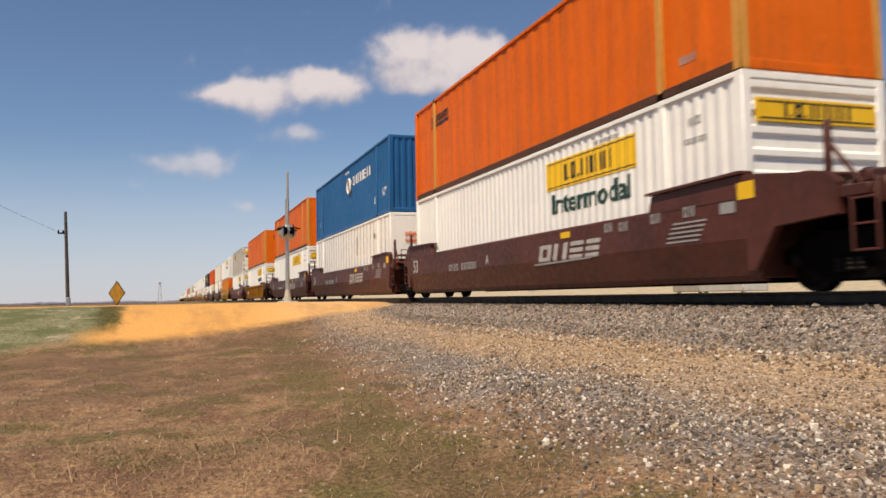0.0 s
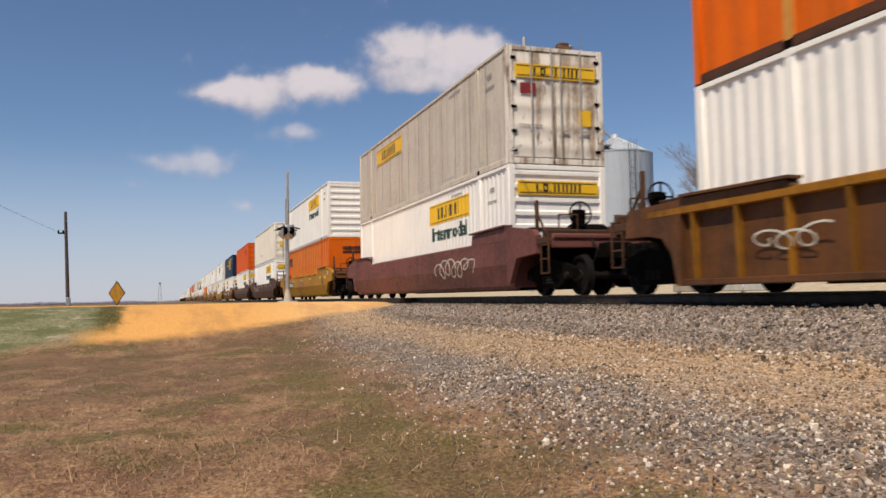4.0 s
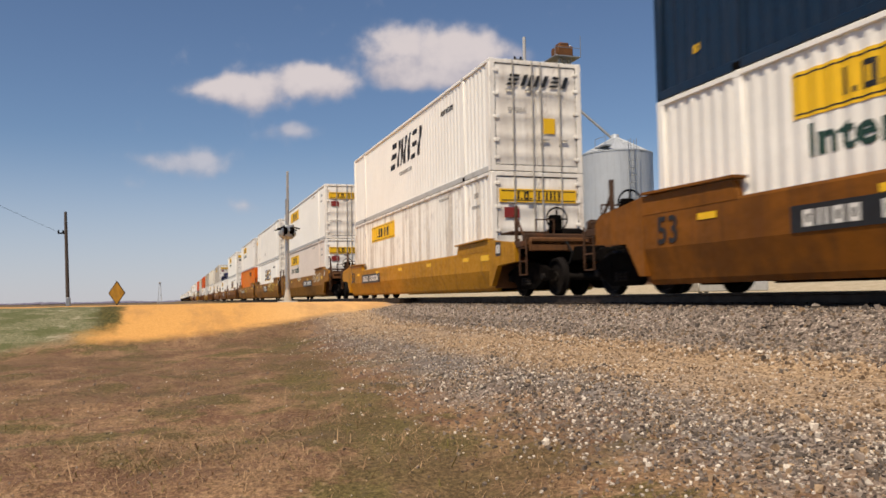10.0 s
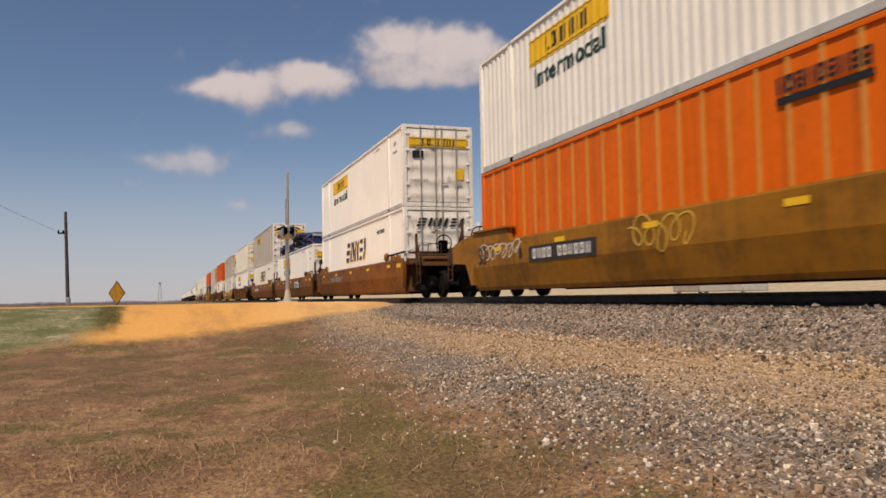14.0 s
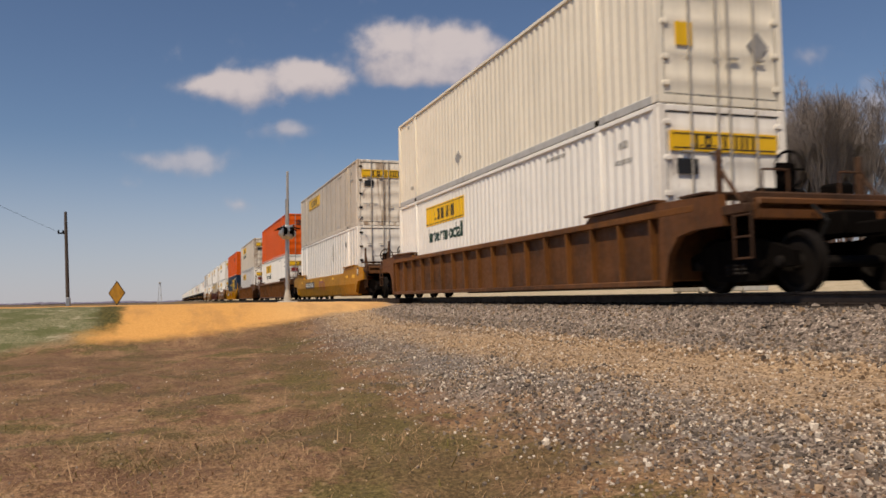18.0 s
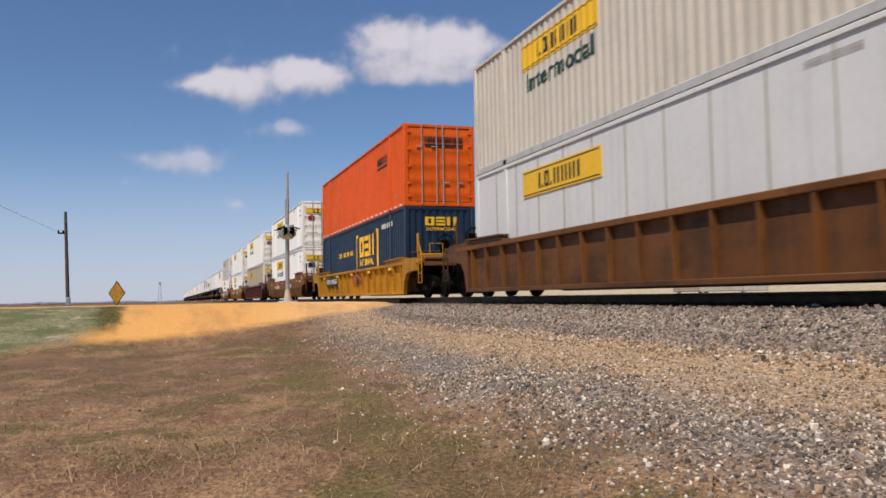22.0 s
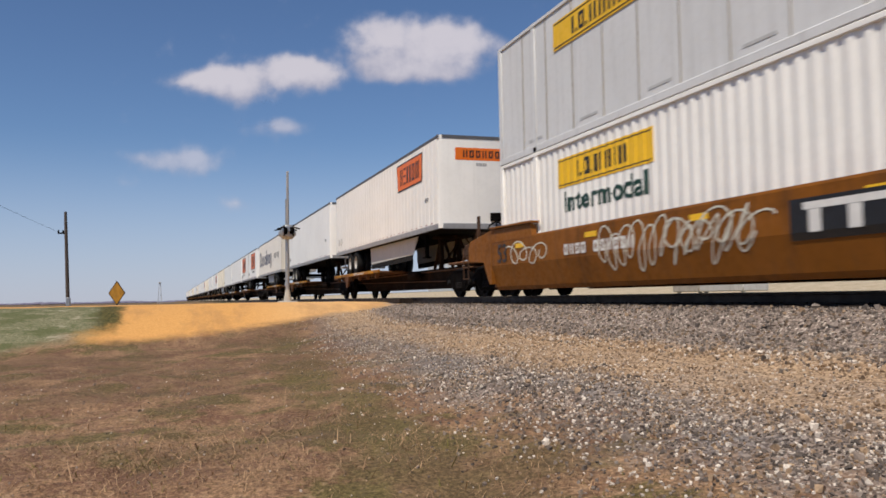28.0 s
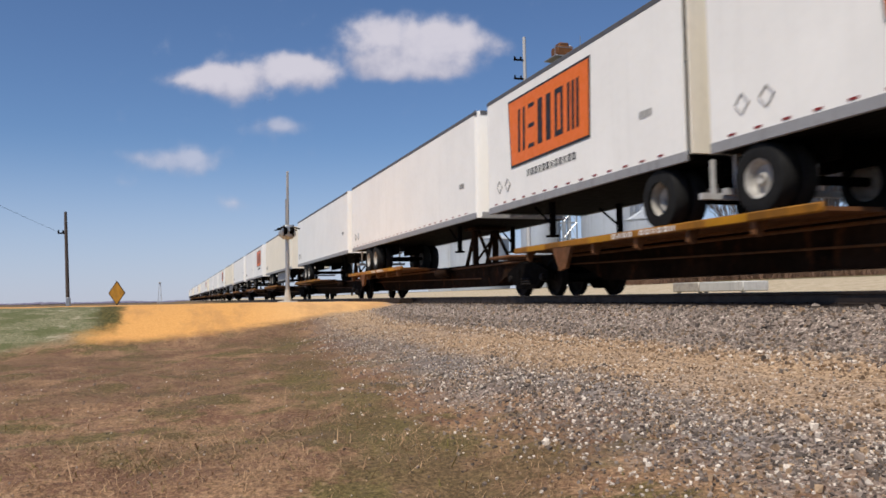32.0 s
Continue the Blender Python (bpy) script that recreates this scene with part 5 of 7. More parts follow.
def road_wheel(parent, x, y):
    w = part("wheel", lambda: G().lathe([(0.28, -0.13), (0.40, -0.15), (0.48, -0.13), (0.51, -0.08), (0.51, 0.08), (0.48, 0.13), (0.28, 0.15)], (0, 0, 0), "y", 26), RUBBER, parent, "black road tyre", key="tyre")
    w.location = (x, y, TZ - 0.49)
    r = part("rim", lambda: G().lathe([(0.0, -0.06), (0.07, -0.09), (0.1, -0.03), (0.2, -0.01), (0.25, -0.11), (0.285, -0.125), (0.285, 0.1)], (0, 0, 0), "y", 22), RIM, w, "pale steel rim", key="rim")
    return w


def trailer(label, length, mat, ribbed=False, skirt=False, deco=(), front_mat=None, rail=None, far=False, flip=False, tail=2.9, apron=(6.0, 12.9)):
    """A road semitrailer; x runs from its centre, the nose at +x."""
    c = thing("semitrailer", label, "trailer", "trailers on the train")
    h = length / 2
    for s in (-1, 1):
        y = s * 1.295
        part("side_panel", lambda: G().box(-h + 0.02, h - 0.12, min(y, y - s * 0.04), max(y, y - s * 0.04), TZ + 0.16, TZ + TH - 0.1), mat, c, key=("tside", s, length))
        part("bottom_rail", lambda: G().cham(-h, h - 0.1, min(y + s * 0.006, y - s * 0.05), max(y + s * 0.006, y - s * 0.05), TZ, TZ + 0.17, 0.012), TRAILER_RAIL, c, key=("trail", s, length))
        part("top_rail", lambda: G().cham(-h, h - 0.1, min(y + s * 0.006, y - s * 0.05), max(y + s * 0.006, y - s * 0.05), TZ + TH - 0.11, TZ + TH, 0.012), rail or DARK_RAIL, c, key=("ttop", s, length))
        if s < 0 and ribbed:
            for k in range(int(length / 0.41) - 1):
                p = part("side_post", lambda: G().box(-0.03, 0.03, -1.304, -1.29, TZ + 0.17, TZ + TH - 0.11), mat, c, key="tpost")
                p.location.x = -h + 0.35 + 0.41 * k
        if s < 0 and not far:
            for k in range(int(length / 0.55) - 1):
                p = part("reflector", lambda: G().box(-0.075, 0.075, -1.302, -1.295, TZ + 0.19, TZ + 0.225), DECAL_RED, c, key="tref")
                p.location.x = -h + 0.5 + 0.55 * k
    def nose():
        ring = [(h - 0.14, -1.3), (h - 0.05, -1.27), (h, -1.16), (h, 1.16), (h - 0.05, 1.27), (h - 0.14, 1.3)]
        return G().prism(ring, "z", TZ + 0.02, TZ + TH)
    part("front_wall", nose, front_mat or mat, c, key=("nose", length)).rotation_euler.z = math.pi if flip else 0
    if not far and not flip:
        part("front_rail", lambda: G().box(h - 0.04, h + 0.012, -1.17, 1.17, TZ + TH - 0.10, TZ + TH + 0.004).box(h - 0.13, h - 0.02, -1.31, -1.27, TZ + TH - 0.10, TZ + TH + 0.004), rail or DARK_RAIL, c, "dark front roof rail", key=("frail_t", length))
        part("front_sill", lambda: G().cham(h - 0.05, h + 0.016, -1.17, 1.17, TZ, TZ + 0.17, 0.01), TRAILER_RAIL, c, "scuffed grey front sill", key=("fsill", length))
        part("hose_box", lambda: G().cham(h, h + 0.09, 0.35, 0.75, TZ + 0.24, TZ + 0.50, 0.02).tube((h + 0.09, 0.45, TZ + 0.3), (h + 0.16, 0.45, TZ + 0.22), 0.03, n=8).tube((h + 0.09, 0.65, TZ + 0.3), (h + 0.16, 0.65, TZ + 0.22), 0.03, n=8), DARK, c, "black air hose coupling box", key=("hosebox", length))
    part("roof", lambda: G().box(-h, h - 0.13, -1.26, 1.26, TZ + TH - 0.06, TZ + TH - 0.01), DARK_RAIL, c, key=("troof", length))
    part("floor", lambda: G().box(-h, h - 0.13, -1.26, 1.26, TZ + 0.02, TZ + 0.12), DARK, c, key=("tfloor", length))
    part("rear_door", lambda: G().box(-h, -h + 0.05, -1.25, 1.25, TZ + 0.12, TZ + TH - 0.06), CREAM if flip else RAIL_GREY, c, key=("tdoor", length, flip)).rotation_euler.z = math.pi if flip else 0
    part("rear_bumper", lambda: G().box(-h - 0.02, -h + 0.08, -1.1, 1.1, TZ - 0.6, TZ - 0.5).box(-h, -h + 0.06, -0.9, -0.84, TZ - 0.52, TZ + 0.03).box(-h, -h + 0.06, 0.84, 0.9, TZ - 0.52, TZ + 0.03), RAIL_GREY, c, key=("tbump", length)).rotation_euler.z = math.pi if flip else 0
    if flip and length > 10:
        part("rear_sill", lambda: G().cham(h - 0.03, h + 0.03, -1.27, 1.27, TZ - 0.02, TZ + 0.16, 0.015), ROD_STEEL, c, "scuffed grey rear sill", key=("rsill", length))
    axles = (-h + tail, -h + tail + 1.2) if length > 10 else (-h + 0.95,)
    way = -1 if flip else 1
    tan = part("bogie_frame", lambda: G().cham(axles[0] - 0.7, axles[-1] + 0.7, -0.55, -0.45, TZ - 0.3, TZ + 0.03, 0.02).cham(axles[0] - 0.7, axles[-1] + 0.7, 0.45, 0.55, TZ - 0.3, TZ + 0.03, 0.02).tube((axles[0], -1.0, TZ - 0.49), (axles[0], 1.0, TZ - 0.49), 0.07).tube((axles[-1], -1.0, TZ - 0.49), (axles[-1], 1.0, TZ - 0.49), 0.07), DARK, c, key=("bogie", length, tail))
    tan.rotation_euler.z = math.pi if flip else 0
    for x in axles:
        for y in (-1.12, -0.78, 0.78, 1.12):
            if far and abs(y) < 1:
                continue
            road_wheel(tan, x, y)
    for s in (-1, 1):
        leg = part("landing_leg", lambda: G().cham(-0.06, 0.06, -0.06, 0.06, TZ - 0.72, TZ + 0.03, 0.012).cham(-0.12, 0.12, -0.12, 0.12, TZ - 0.76, TZ - 0.71, 0.01).tube((-0.9, 0, TZ), (0, 0, TZ - 0.5), 0.025, n=6), DARK, c, key="leg")
        leg.location = (way * (h - 2.7), s * 0.85, 0)
        if skirt:
            part("side_skirt", lambda: G().prism([(-h + apron[0], TZ), (-h + apron[1], TZ), (-h + apron[1] - 0.6, TZ - 0.58), (-h + apron[0] + 0.1, TZ - 0.66)], "y", min(s * 0.99, s * 1.02), max(s * 0.99, s * 1.02)), SKIRT, c, "white aerodynamic skirt", key=("skirt", s, length, apron)).rotation_euler.z = math.pi if flip else 0.0
            part("skirt_flap", lambda: G().prism([(-h + apron[1] - 0.6, TZ - 0.57), (-h + apron[1] - 0.8, TZ - 0.76), (-h + apron[0] + 0.2, TZ - 0.86), (-h + apron[0] + 0.1, TZ - 0.65)], "y", min(s * 0.995, s * 1.015), max(s * 0.995, s * 1.015)), RUBBER, c, "black rubber skirt edge", key=("flap", s, length, apron)).rotation_euler.z = math.pi if flip else 0.0
    for d in deco:
        d(c, h)
    return c


def spine_car(label, deck=(-8.0, 0.9), front_truck=False, far=False, flip=False):
    """One platform of a spine car; the trailer's wheels stand on its deck, its nose on the stand."""
    c = thing("spine_car", label, "railway car", "spine cars of the train")
    d0, d1 = deck
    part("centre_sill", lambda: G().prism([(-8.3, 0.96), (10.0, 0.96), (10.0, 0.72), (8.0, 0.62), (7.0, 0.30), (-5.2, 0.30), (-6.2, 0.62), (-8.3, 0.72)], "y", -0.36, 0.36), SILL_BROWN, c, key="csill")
    part("wheel_deck", lambda: G().box(d0, d1, -1.34, -0.45, 0.99, 1.045).box(d0, d1, 0.45, 1.34, 0.99, 1.045).box(d0, d1, -0.45, 0.45, 0.95, 1.01), RUST_DECK, c, "rusty wheel deck", key=("wdeck", deck))
    for s in (-1, 1):
        part("deck_rail", lambda: G().cham(d0, d1, min(s * 1.34, s * 1.42), max(s * 1.34, s * 1.42), 0.97, 1.10, 0.02), OCHRE, c, "worn yellow deck edge", key=("drail", s, deck))
        for k in range(0 if far else 6):
            b = part("deck_bracket", lambda: G().prism([(1.16, 0.99), (1.36, 0.99), (1.36, 0.80), (1.26, 0.76)], "x", -0.05, 0.05), RUST_DECK, c, key="dbr")
            b.location.x = d0 + 0.6 + 1.5 * k
            if s < 0:
                b.rotation_euler.z = math.pi
    if not far:
        mark("stencil_strip", lambda: digits(11, 0.12, 0.085, 0.06, 0.003, (4,)), DECAL_WHITE, c, pose(d0 + 5.4, -1.424, 1.035), key="dst")
        for u in (1.2, 4.0, 7.6):
            mark("yellow_patch", lambda: G().box(-0.45, 0.45, -0.003, 0.01, -0.055, 0.055), YELLOW, c, pose(d0 + u, -1.422, 1.035), key="dyp")
    for s in (-1, 1) if not far else ():
        g = part("deck_gusset", lambda: G().prism([(-0.42, 0.98), (0.42, 0.98), (0.16, 0.55), (-0.12, 0.50)], "y", -0.04, 0.04), RUST_DECK, c, "rusty gusset under the deck", key="gusset")
        g.location = (5.8 if flip else -5.1, s * 1.37, 0)
    hitch = G().cham(4.85, 5.75, -0.5, 0.5, TZ - 0.1, TZ - 0.005, 0.02)
    for y in (-0.32, 0.32):
        hitch.tube((4.55, y, 0.95), (5.2, y * 0.9, TZ - 0.08), 0.06, n=8).tube((6.5, y, 0.95), (5.45, y * 0.9, TZ - 0.08), 0.05, n=8).cham(5.2, 5.4, y - 0.07, y + 0.07, 0.95, TZ - 0.08, 0.02)
    hitch.tube((5.3, -0.32, 1.0), (5.3, 0.32, TZ - 0.2), 0.035, n=6)
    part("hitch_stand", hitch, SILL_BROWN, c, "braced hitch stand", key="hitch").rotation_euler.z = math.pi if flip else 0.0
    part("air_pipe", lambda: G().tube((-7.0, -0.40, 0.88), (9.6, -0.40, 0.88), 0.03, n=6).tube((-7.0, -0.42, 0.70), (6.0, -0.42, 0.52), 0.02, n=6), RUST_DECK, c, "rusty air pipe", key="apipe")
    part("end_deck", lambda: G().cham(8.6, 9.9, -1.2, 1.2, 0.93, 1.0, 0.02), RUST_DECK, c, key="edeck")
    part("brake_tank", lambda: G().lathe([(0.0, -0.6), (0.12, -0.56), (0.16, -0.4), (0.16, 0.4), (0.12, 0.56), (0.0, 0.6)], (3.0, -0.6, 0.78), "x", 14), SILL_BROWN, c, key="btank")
    truck_parts(c, -7.6, far)
    if front_truck:
        truck_parts(c, 9.2 if front_truck is True else front_truck)
    return c


def orange_sign(x, w, h, line=True, front=True, z=1.75):
    def put(c, half):
        mark("sign_border", lambda: G().prism([(-w / 2 - 0.04, -h / 2 - 0.05), (w / 2 - 0.02, -h / 2 - 0.03), (w / 2 + 0.05, h / 2 + 0.05), (-w / 2 - 0.17, h / 2 + 0.05)], "y", -0.003, 0.01), DECAL_INK, c, pose(half - x, -1.308, TZ + z), key=("osb", w, h))
        mark("sign_panel", lambda: G().prism([(-w / 2, -h / 2), (w / 2 - 0.06, -h / 2 + 0.02), (w / 2, h / 2), (-w / 2 - 0.12, h / 2)], "y", -0.006, 0.01), DECAL_ORANGE, c, pose(half - x, -1.308, TZ + z), "orange panel with a plain dark wordmark", key=("os", w, h))
        word(c, pose(half - x, -1.3155, TZ + z), [w * v for v in (0.10, 0.08, 0.06, 0.06, 0.10, 0.13)], h * 0.66, DECAL_INK, 0.04, w * 0.05, kinds=("two", "tri", "bar", "bar", "box", "three"))
        if line:
            mark("phone_strip", lambda: digits(12, 0.12, 0.15, 0.08), DECAL_INK, c, pose(half - x + 0.1, -1.303, TZ + z - h / 2 - 0.28), key="ph")
        if not front:
            return
        mark("front_panel", lambda: G().box(-0.85, 0.85, -0.005, 0.01, -0.19, 0.19), DECAL_ORANGE, c, pose(half, 0.1, TZ + 2.3, 0, 0, 90), key="ofp")
        mark("front_wordmark_strip", lambda: digits(6, 0.14, 0.22, 0.07), DECAL_INK, c, pose(half + 0.008, 0.1, TZ + 2.3, 0, 0, 90), key="ofw")
        mark("front_number_strip", lambda: bars([0.05] * 5, 0.09, 0.003, 0, 0.02), DECAL_GREY, c, pose(half + 0.002, 0.1, TZ + 1.98, 0, 0, 90), key="ofn")
    return put


def navy_words(side=True):
    def put(c, half):
        if side:
            word(c, pose(half - 10.6, -1.306, TZ + 1.5), [0.95, 1.05, 1.05, 1.05, 1.55, 1.05, 0.95], 1.25, DECAL_BLUE, 0.05, 0.2, shape=((0, 1), (0, 0.68), (0, 0.68), (0, 0.68), (0, 0.68), (0, 0.68), (-0.28, 0.68)), kinds=("box", "ring", "ring", "ring", "three", "ring", "two"), stroke=0.24)
            mark("wordmark_block", lambda: glyph("bar", 0.26, 1.25, 0.05), DECAL_BLUE, c, pose(half - 9.75, -1.306, TZ + 1.5), key="asc")
            lettering("lettering", "your way.", 0.62, DECAL_GREY, c, pose(half - 2.95, -1.306, TZ + 1.45, 90), 0.0, 3.5)
        mark("front_wordmark_strip", lambda: digits(7, 0.15, 0.22, 0.05), DECAL_BLUE, c, pose(half + 0.002, -0.1, TZ + 2.35, 0, 0, 90), key="nf2")
        mark("front_strip", lambda: digits(8, 0.1, 0.12, 0.03), DECAL_GREY, c, pose(half + 0.002, 0.1, TZ + 1.95, 0, 0, 90), key="nf3")
        mark("front_rings", lambda: G().ring((0, 0, 0), 0.12, 0.02, "y", 16, 4), DECAL_GREY, c, pose(half + 0.002, -0.75, TZ + 0.6, 0, 0, 90), key="nf4")
    return put


def placards(c, half):
    for x in (0.75, 1.25):
        mark("placard", lambda: G().ring((0, 0, 0), 0.15, 0.012, "y", 4, 4), DECAL_GREY, c, pose(-half + x, -1.303, TZ + 0.6), key="plc")
    mark("unit_strip", lambda: bars([0.07] * 4, 0.12, 0.003, 0, 0.03), DECAL_GREY, c, pose(half - 1.2, -1.303, TZ + 1.0), key="ub")


# ---- the train, front to back ----
def stack(x_front, car, low, top):
    """A car with two containers; x_front: their leading ends at the start."""
    x = x_front - HX
    rolls(car, x)
    for c, z in ((low, 0.27), (top, 3.172)):
        if c:
            c.location.z = z
            rolls(c, x)


MAROON_LABEL = "maroon smooth-sided well car with white slanted wordmark"
for k, (x, a, b) in enumerate((
        (-9.40, lambda: container("orange container with upright panels and yellowed posts", ORANGE, "broad", "flat", post_mat=POST_YELLOW, deco=(carrier_mark(-5.6, 2.2),), rail_mat=BROWN_DARK),
         lambda: container("white corrugated container with yellow panel", WHITE, "corr", "rib", deco=(panel_marks(3.6, True, "rib"),))),
        (-28.95, lambda: container("bright blue corrugated container with white emblem", BLUE, "corr", "vert", deco=(ring_marks,)),
         lambda: container("white container with grey upright posts", WHITE, "ribs", "flat", deco=(leasing(True),), post_mat=RAIL_GREY)),
        (-48.35, lambda: container("orange container with upright panels and yellowed posts", ORANGE, "broad", "flat", post_mat=POST_YELLOW, deco=(carrier_mark(-6.0, 2.2),), rail_mat=BROWN_DARK),
         lambda: container("white corrugated container with yellow panel", WHITE, "corr", "rib", deco=(panel_marks(3.6, False, "rib"),))))):
    stack(x, well_car(MAROON_LABEL, MAROON, "smooth", "end" if k == 0 else "joint", "end" if k == 2 else "joint", (lambda c, q="ACB"[k]: sail_mark(c, q),)), b(), a())
stack(-71.85, well_car("rusty brown well car with ribbed sides", RIB_BROWN, "ribbed", trim=OCHRE, deco=(scrawl(-6, 0.7, 1.2, 0.3, CHALK, 3, 8),)),
      container("white corrugated container with yellow panel", WHITE, "corr", "rib", deco=(panel_marks(3.6, True, "rib"),)),
      container("orange container with upright panels and yellowed posts", ORANGE, "broad", "flat", post_mat=POST_YELLOW, deco=(carrier_mark(-6.0, 2.2, end=True),), rail_mat=BROWN_DARK))
stack(-95.3, well_car("faded maroon well car with pale graffiti", MAROON_PALE, deco=(scrawl(4.5, 0.8, 3.0, 0.5, CHALK, 5, 20),)),
      container("white corrugated container with yellow panel", WHITE, "corr", "rib", deco=(panel_marks(3.4, True, "rib"),)),
      container("grey-white smooth container with worn doors", WHITE_GREY, "sheet", "door_dark", RUSTY_WHITE, (panel_marks(-6.0, False),)))
stack(-119.0, well_car("worn yellow smooth-sided well car", YELLOW, lips=((-2.45, 0.85), (0.08, 0.9), (2.6, 0.95), (4.9, 0.5)), deco=(car_marks(DECAL_RED, 0.2, False, -4.9), lambda c: lettering("lettering", "53", 0.34, DECAL_INK, c, sill_at(7.2, 0.95) @ pose(0, -0.003, 0, 90), 0.006))),
      container("orange container with yellowed upright posts", ORANGE_PALE, "ribs", "flat", deco=(carrier_mark(-5.8, 2.2, 1.5, 0.5, True),), post_mat=POST_YELLOW),
      container("white corrugated container with yellow panel", WHITE, "corr", "rib", deco=(panel_marks(3.4, True, "rib", False),), rail_mat=RAIL_GREY))
stack(-142.1, well_car("dark brown smooth-sided well car", BROWN_DARK, deco=(car_marks(None, 0, False, -4.4, DECAL_GREY, "", True, False),)),
      container("white corrugated container with yellow panel", WHITE_CLEAN, "corr", "rib", deco=(panel_marks(3.4, True, "rib"),)),
      container("cream corrugated container with grey rails", CREAM, "corr", "door", CREAM, (diamond(-1.9, 0.75),), rail_mat=RAIL_GREY))
stack(-165.6, well_car("dark brown smooth-sided well car", BROWN_DARK, deco=(car_marks(None, 0, False, None, None, "", False, False),)),
      container("white corrugated container with yellow panel", WHITE, "corr", "rib", RUSTY_WHITE, deco=(panel_marks(3.4, True, "rib"),)),
      container("red-orange corrugated container with barred doors", ORANGE_RED, "corr", "door", deco=(carrier_mark(4.8, 2.0, 1.7, 0.45, True), ribbon)))
stack(-189.15, well_car("brown well car with boxed white wordmark", BROWN, deco=(car_marks(None, 2.9, True, -3.4),)),
      container("white corrugated container with yellow panel", WHITE, "corr", "door", DOOR_WHITE, deco=(panel_marks(-5.4, True),)),
      container("navy container with yellow bracketed wordmark", NAVY, "corr", "vert", deco=(rail_line(),)))
stack(-212.7, well_car("worn ochre-yellow smooth-sided well car", YELLOW, low=0.86, deco=(car_marks(None, 0, False, -4.4),)),
      container("white corrugated container with yellow panel and stains", WHITE_STAINED, "corr", "door", DOOR_WHITE, deco=(panel_marks(-5.3, False),)),
      container("white corrugated container with slanted black wordmark", WHITE_CLEAN, "corr", "door", DOOR_WHITE, deco=(slant_marks(-2.0, False, True),), rail_mat=RAIL_GREY))
for k, (x, top, low, deco) in enumerate((
        (-236.2, lambda: container("white corrugated container with yellow panel", WHITE_CLEAN, "corr", "door", DOOR_WHITE, deco=(panel_marks(-5.4, False),), rail_mat=RAIL_GREY),
         lambda: container("pinkish white corrugated container with yellow panel", WHITE_PINK, "corr", "door", WHITE, (panel_marks(-5.4, True),)),
         (car_marks(None, 0, False, 3.28, None, "A"), scrawl(0.2, 1.25, 1.4, 0.3, CHALK, 8, 12), scrawl(6.5, 1.15, 2.4, 0.5, CHALK, 9, 18))),
        (-255.55, lambda: container("cream corrugated container with grey rails", WHITE, "corr", "door", DOOR_WHITE, deco=(diamond(-1.9, 0.75),), rail_mat=RAIL_GREY),
         lambda: container("white corrugated container with slanted navy wordmark", WHITE_CLEAN, "corr", "door", DOOR_WHITE, deco=(slant_marks(-2.2),)),
         (car_marks(None, 0.1, True, None, None, "C", True), scrawl(4.6, 0.98, 3.4, 0.7, GOLD_SPRAY, 11, 16, 0.028), scrawl(3.2, 1.15, 1.2, 0.3, CHALK, 12, 10))),
        (-274.75, lambda: container("white corrugated container with yellow panel", WHITE, "corr", "door", DOOR_WHITE, deco=(panel_marks(-5.4, True),), rail_mat=RAIL_GREY),
         lambda: container("orange container with yellowed upright posts", ORANGE, "ribs", "flat", deco=(carrier_mark(3.6, 2.38, 1.6, 0.36, True),), post_mat=POST_YELLOW),
         (car_marks(None, 0, False, -3.3, None, "B"), scrawl(-6.5, 1.1, 2.6, 0.4, CHALK, 14, 22), scrawl(0.3, 1.0, 1.8, 0.6, GOLD_SPRAY, 15, 16))))):
    stack(x, well_car("ochre-brown well car with sprayed graffiti", OCHRE, "smooth", "end" if k == 0 else "joint", "end" if k == 2 else "joint", deco), low(), top())


def chassis_load(x_front):
    """Blue trailer chassis stacked flat on a container."""
    c = thing("stacked_chassis", "dark blue trailer chassis lying stacked on a container", "chassis", "stacked chassis")
    c.location.z = 3.172 + 0.0
    for lv in range(2):
        z = 0.06 + 0.36 * lv
        for s in (-1, 1):
            part("frame_rail", lambda: G().cham(-7.6, 7.6, s * 0.5 - 0.06, s * 0.5 + 0.06, 0, 0.26, 0.015), ROYAL, c, key=("frail", s)).location.z = z
        for k in range(9):
            p = part("cross_member", lambda: G().cham(-0.06, 0.06, -1.2, 1.2, 0.04, 0.18, 0.015), STEEL if k % 4 == 0 else ROYAL, c, key="cmem")
            p.location = (-7.2 + 1.8 * k + 0.3 * lv, 0, z)
        for x in (-6.2, -5.0):
            for y in (-1.05, 1.05):
                t = part("tyre", lambda: G().lathe([(0.24, -0.12), (0.40, -0.14), (0.46, -0.1), (0.46, 0.1), (0.40, 0.14), (0.24, 0.12)], (0, 0, 0), "y", 20), RUBBER, c, key="ctyre")
                t.location = (x + 5.8 * lv, y, z + 0.26)
        for x in (-5.6, 5.6):
            f = part("fender", lambda: G().cham(-1.15, 1.15, -1.22, 1.22, 0.34, 0.66, 0.14), ROYAL, c, "royal blue fender over the wheels", key="cfen")
            f.location = (x if lv == 0 else x * 0.15 + 0.6, 0, z)
    for x in (-7.55, 7.35):
        part("support_leg", lambda: G().cham(-0.15, 0.15, -1.2, 1.2, 0, 0.7, 0.03), ROYAL, c, key="csup").location.x = x
    part("base_plate", lambda: G().cham(-0.2, 0.2, -1.2, 1.2, 0, 0.06, 0.01), ROYAL, c, key="cbase")
    return rolls(c, x_front - HX)


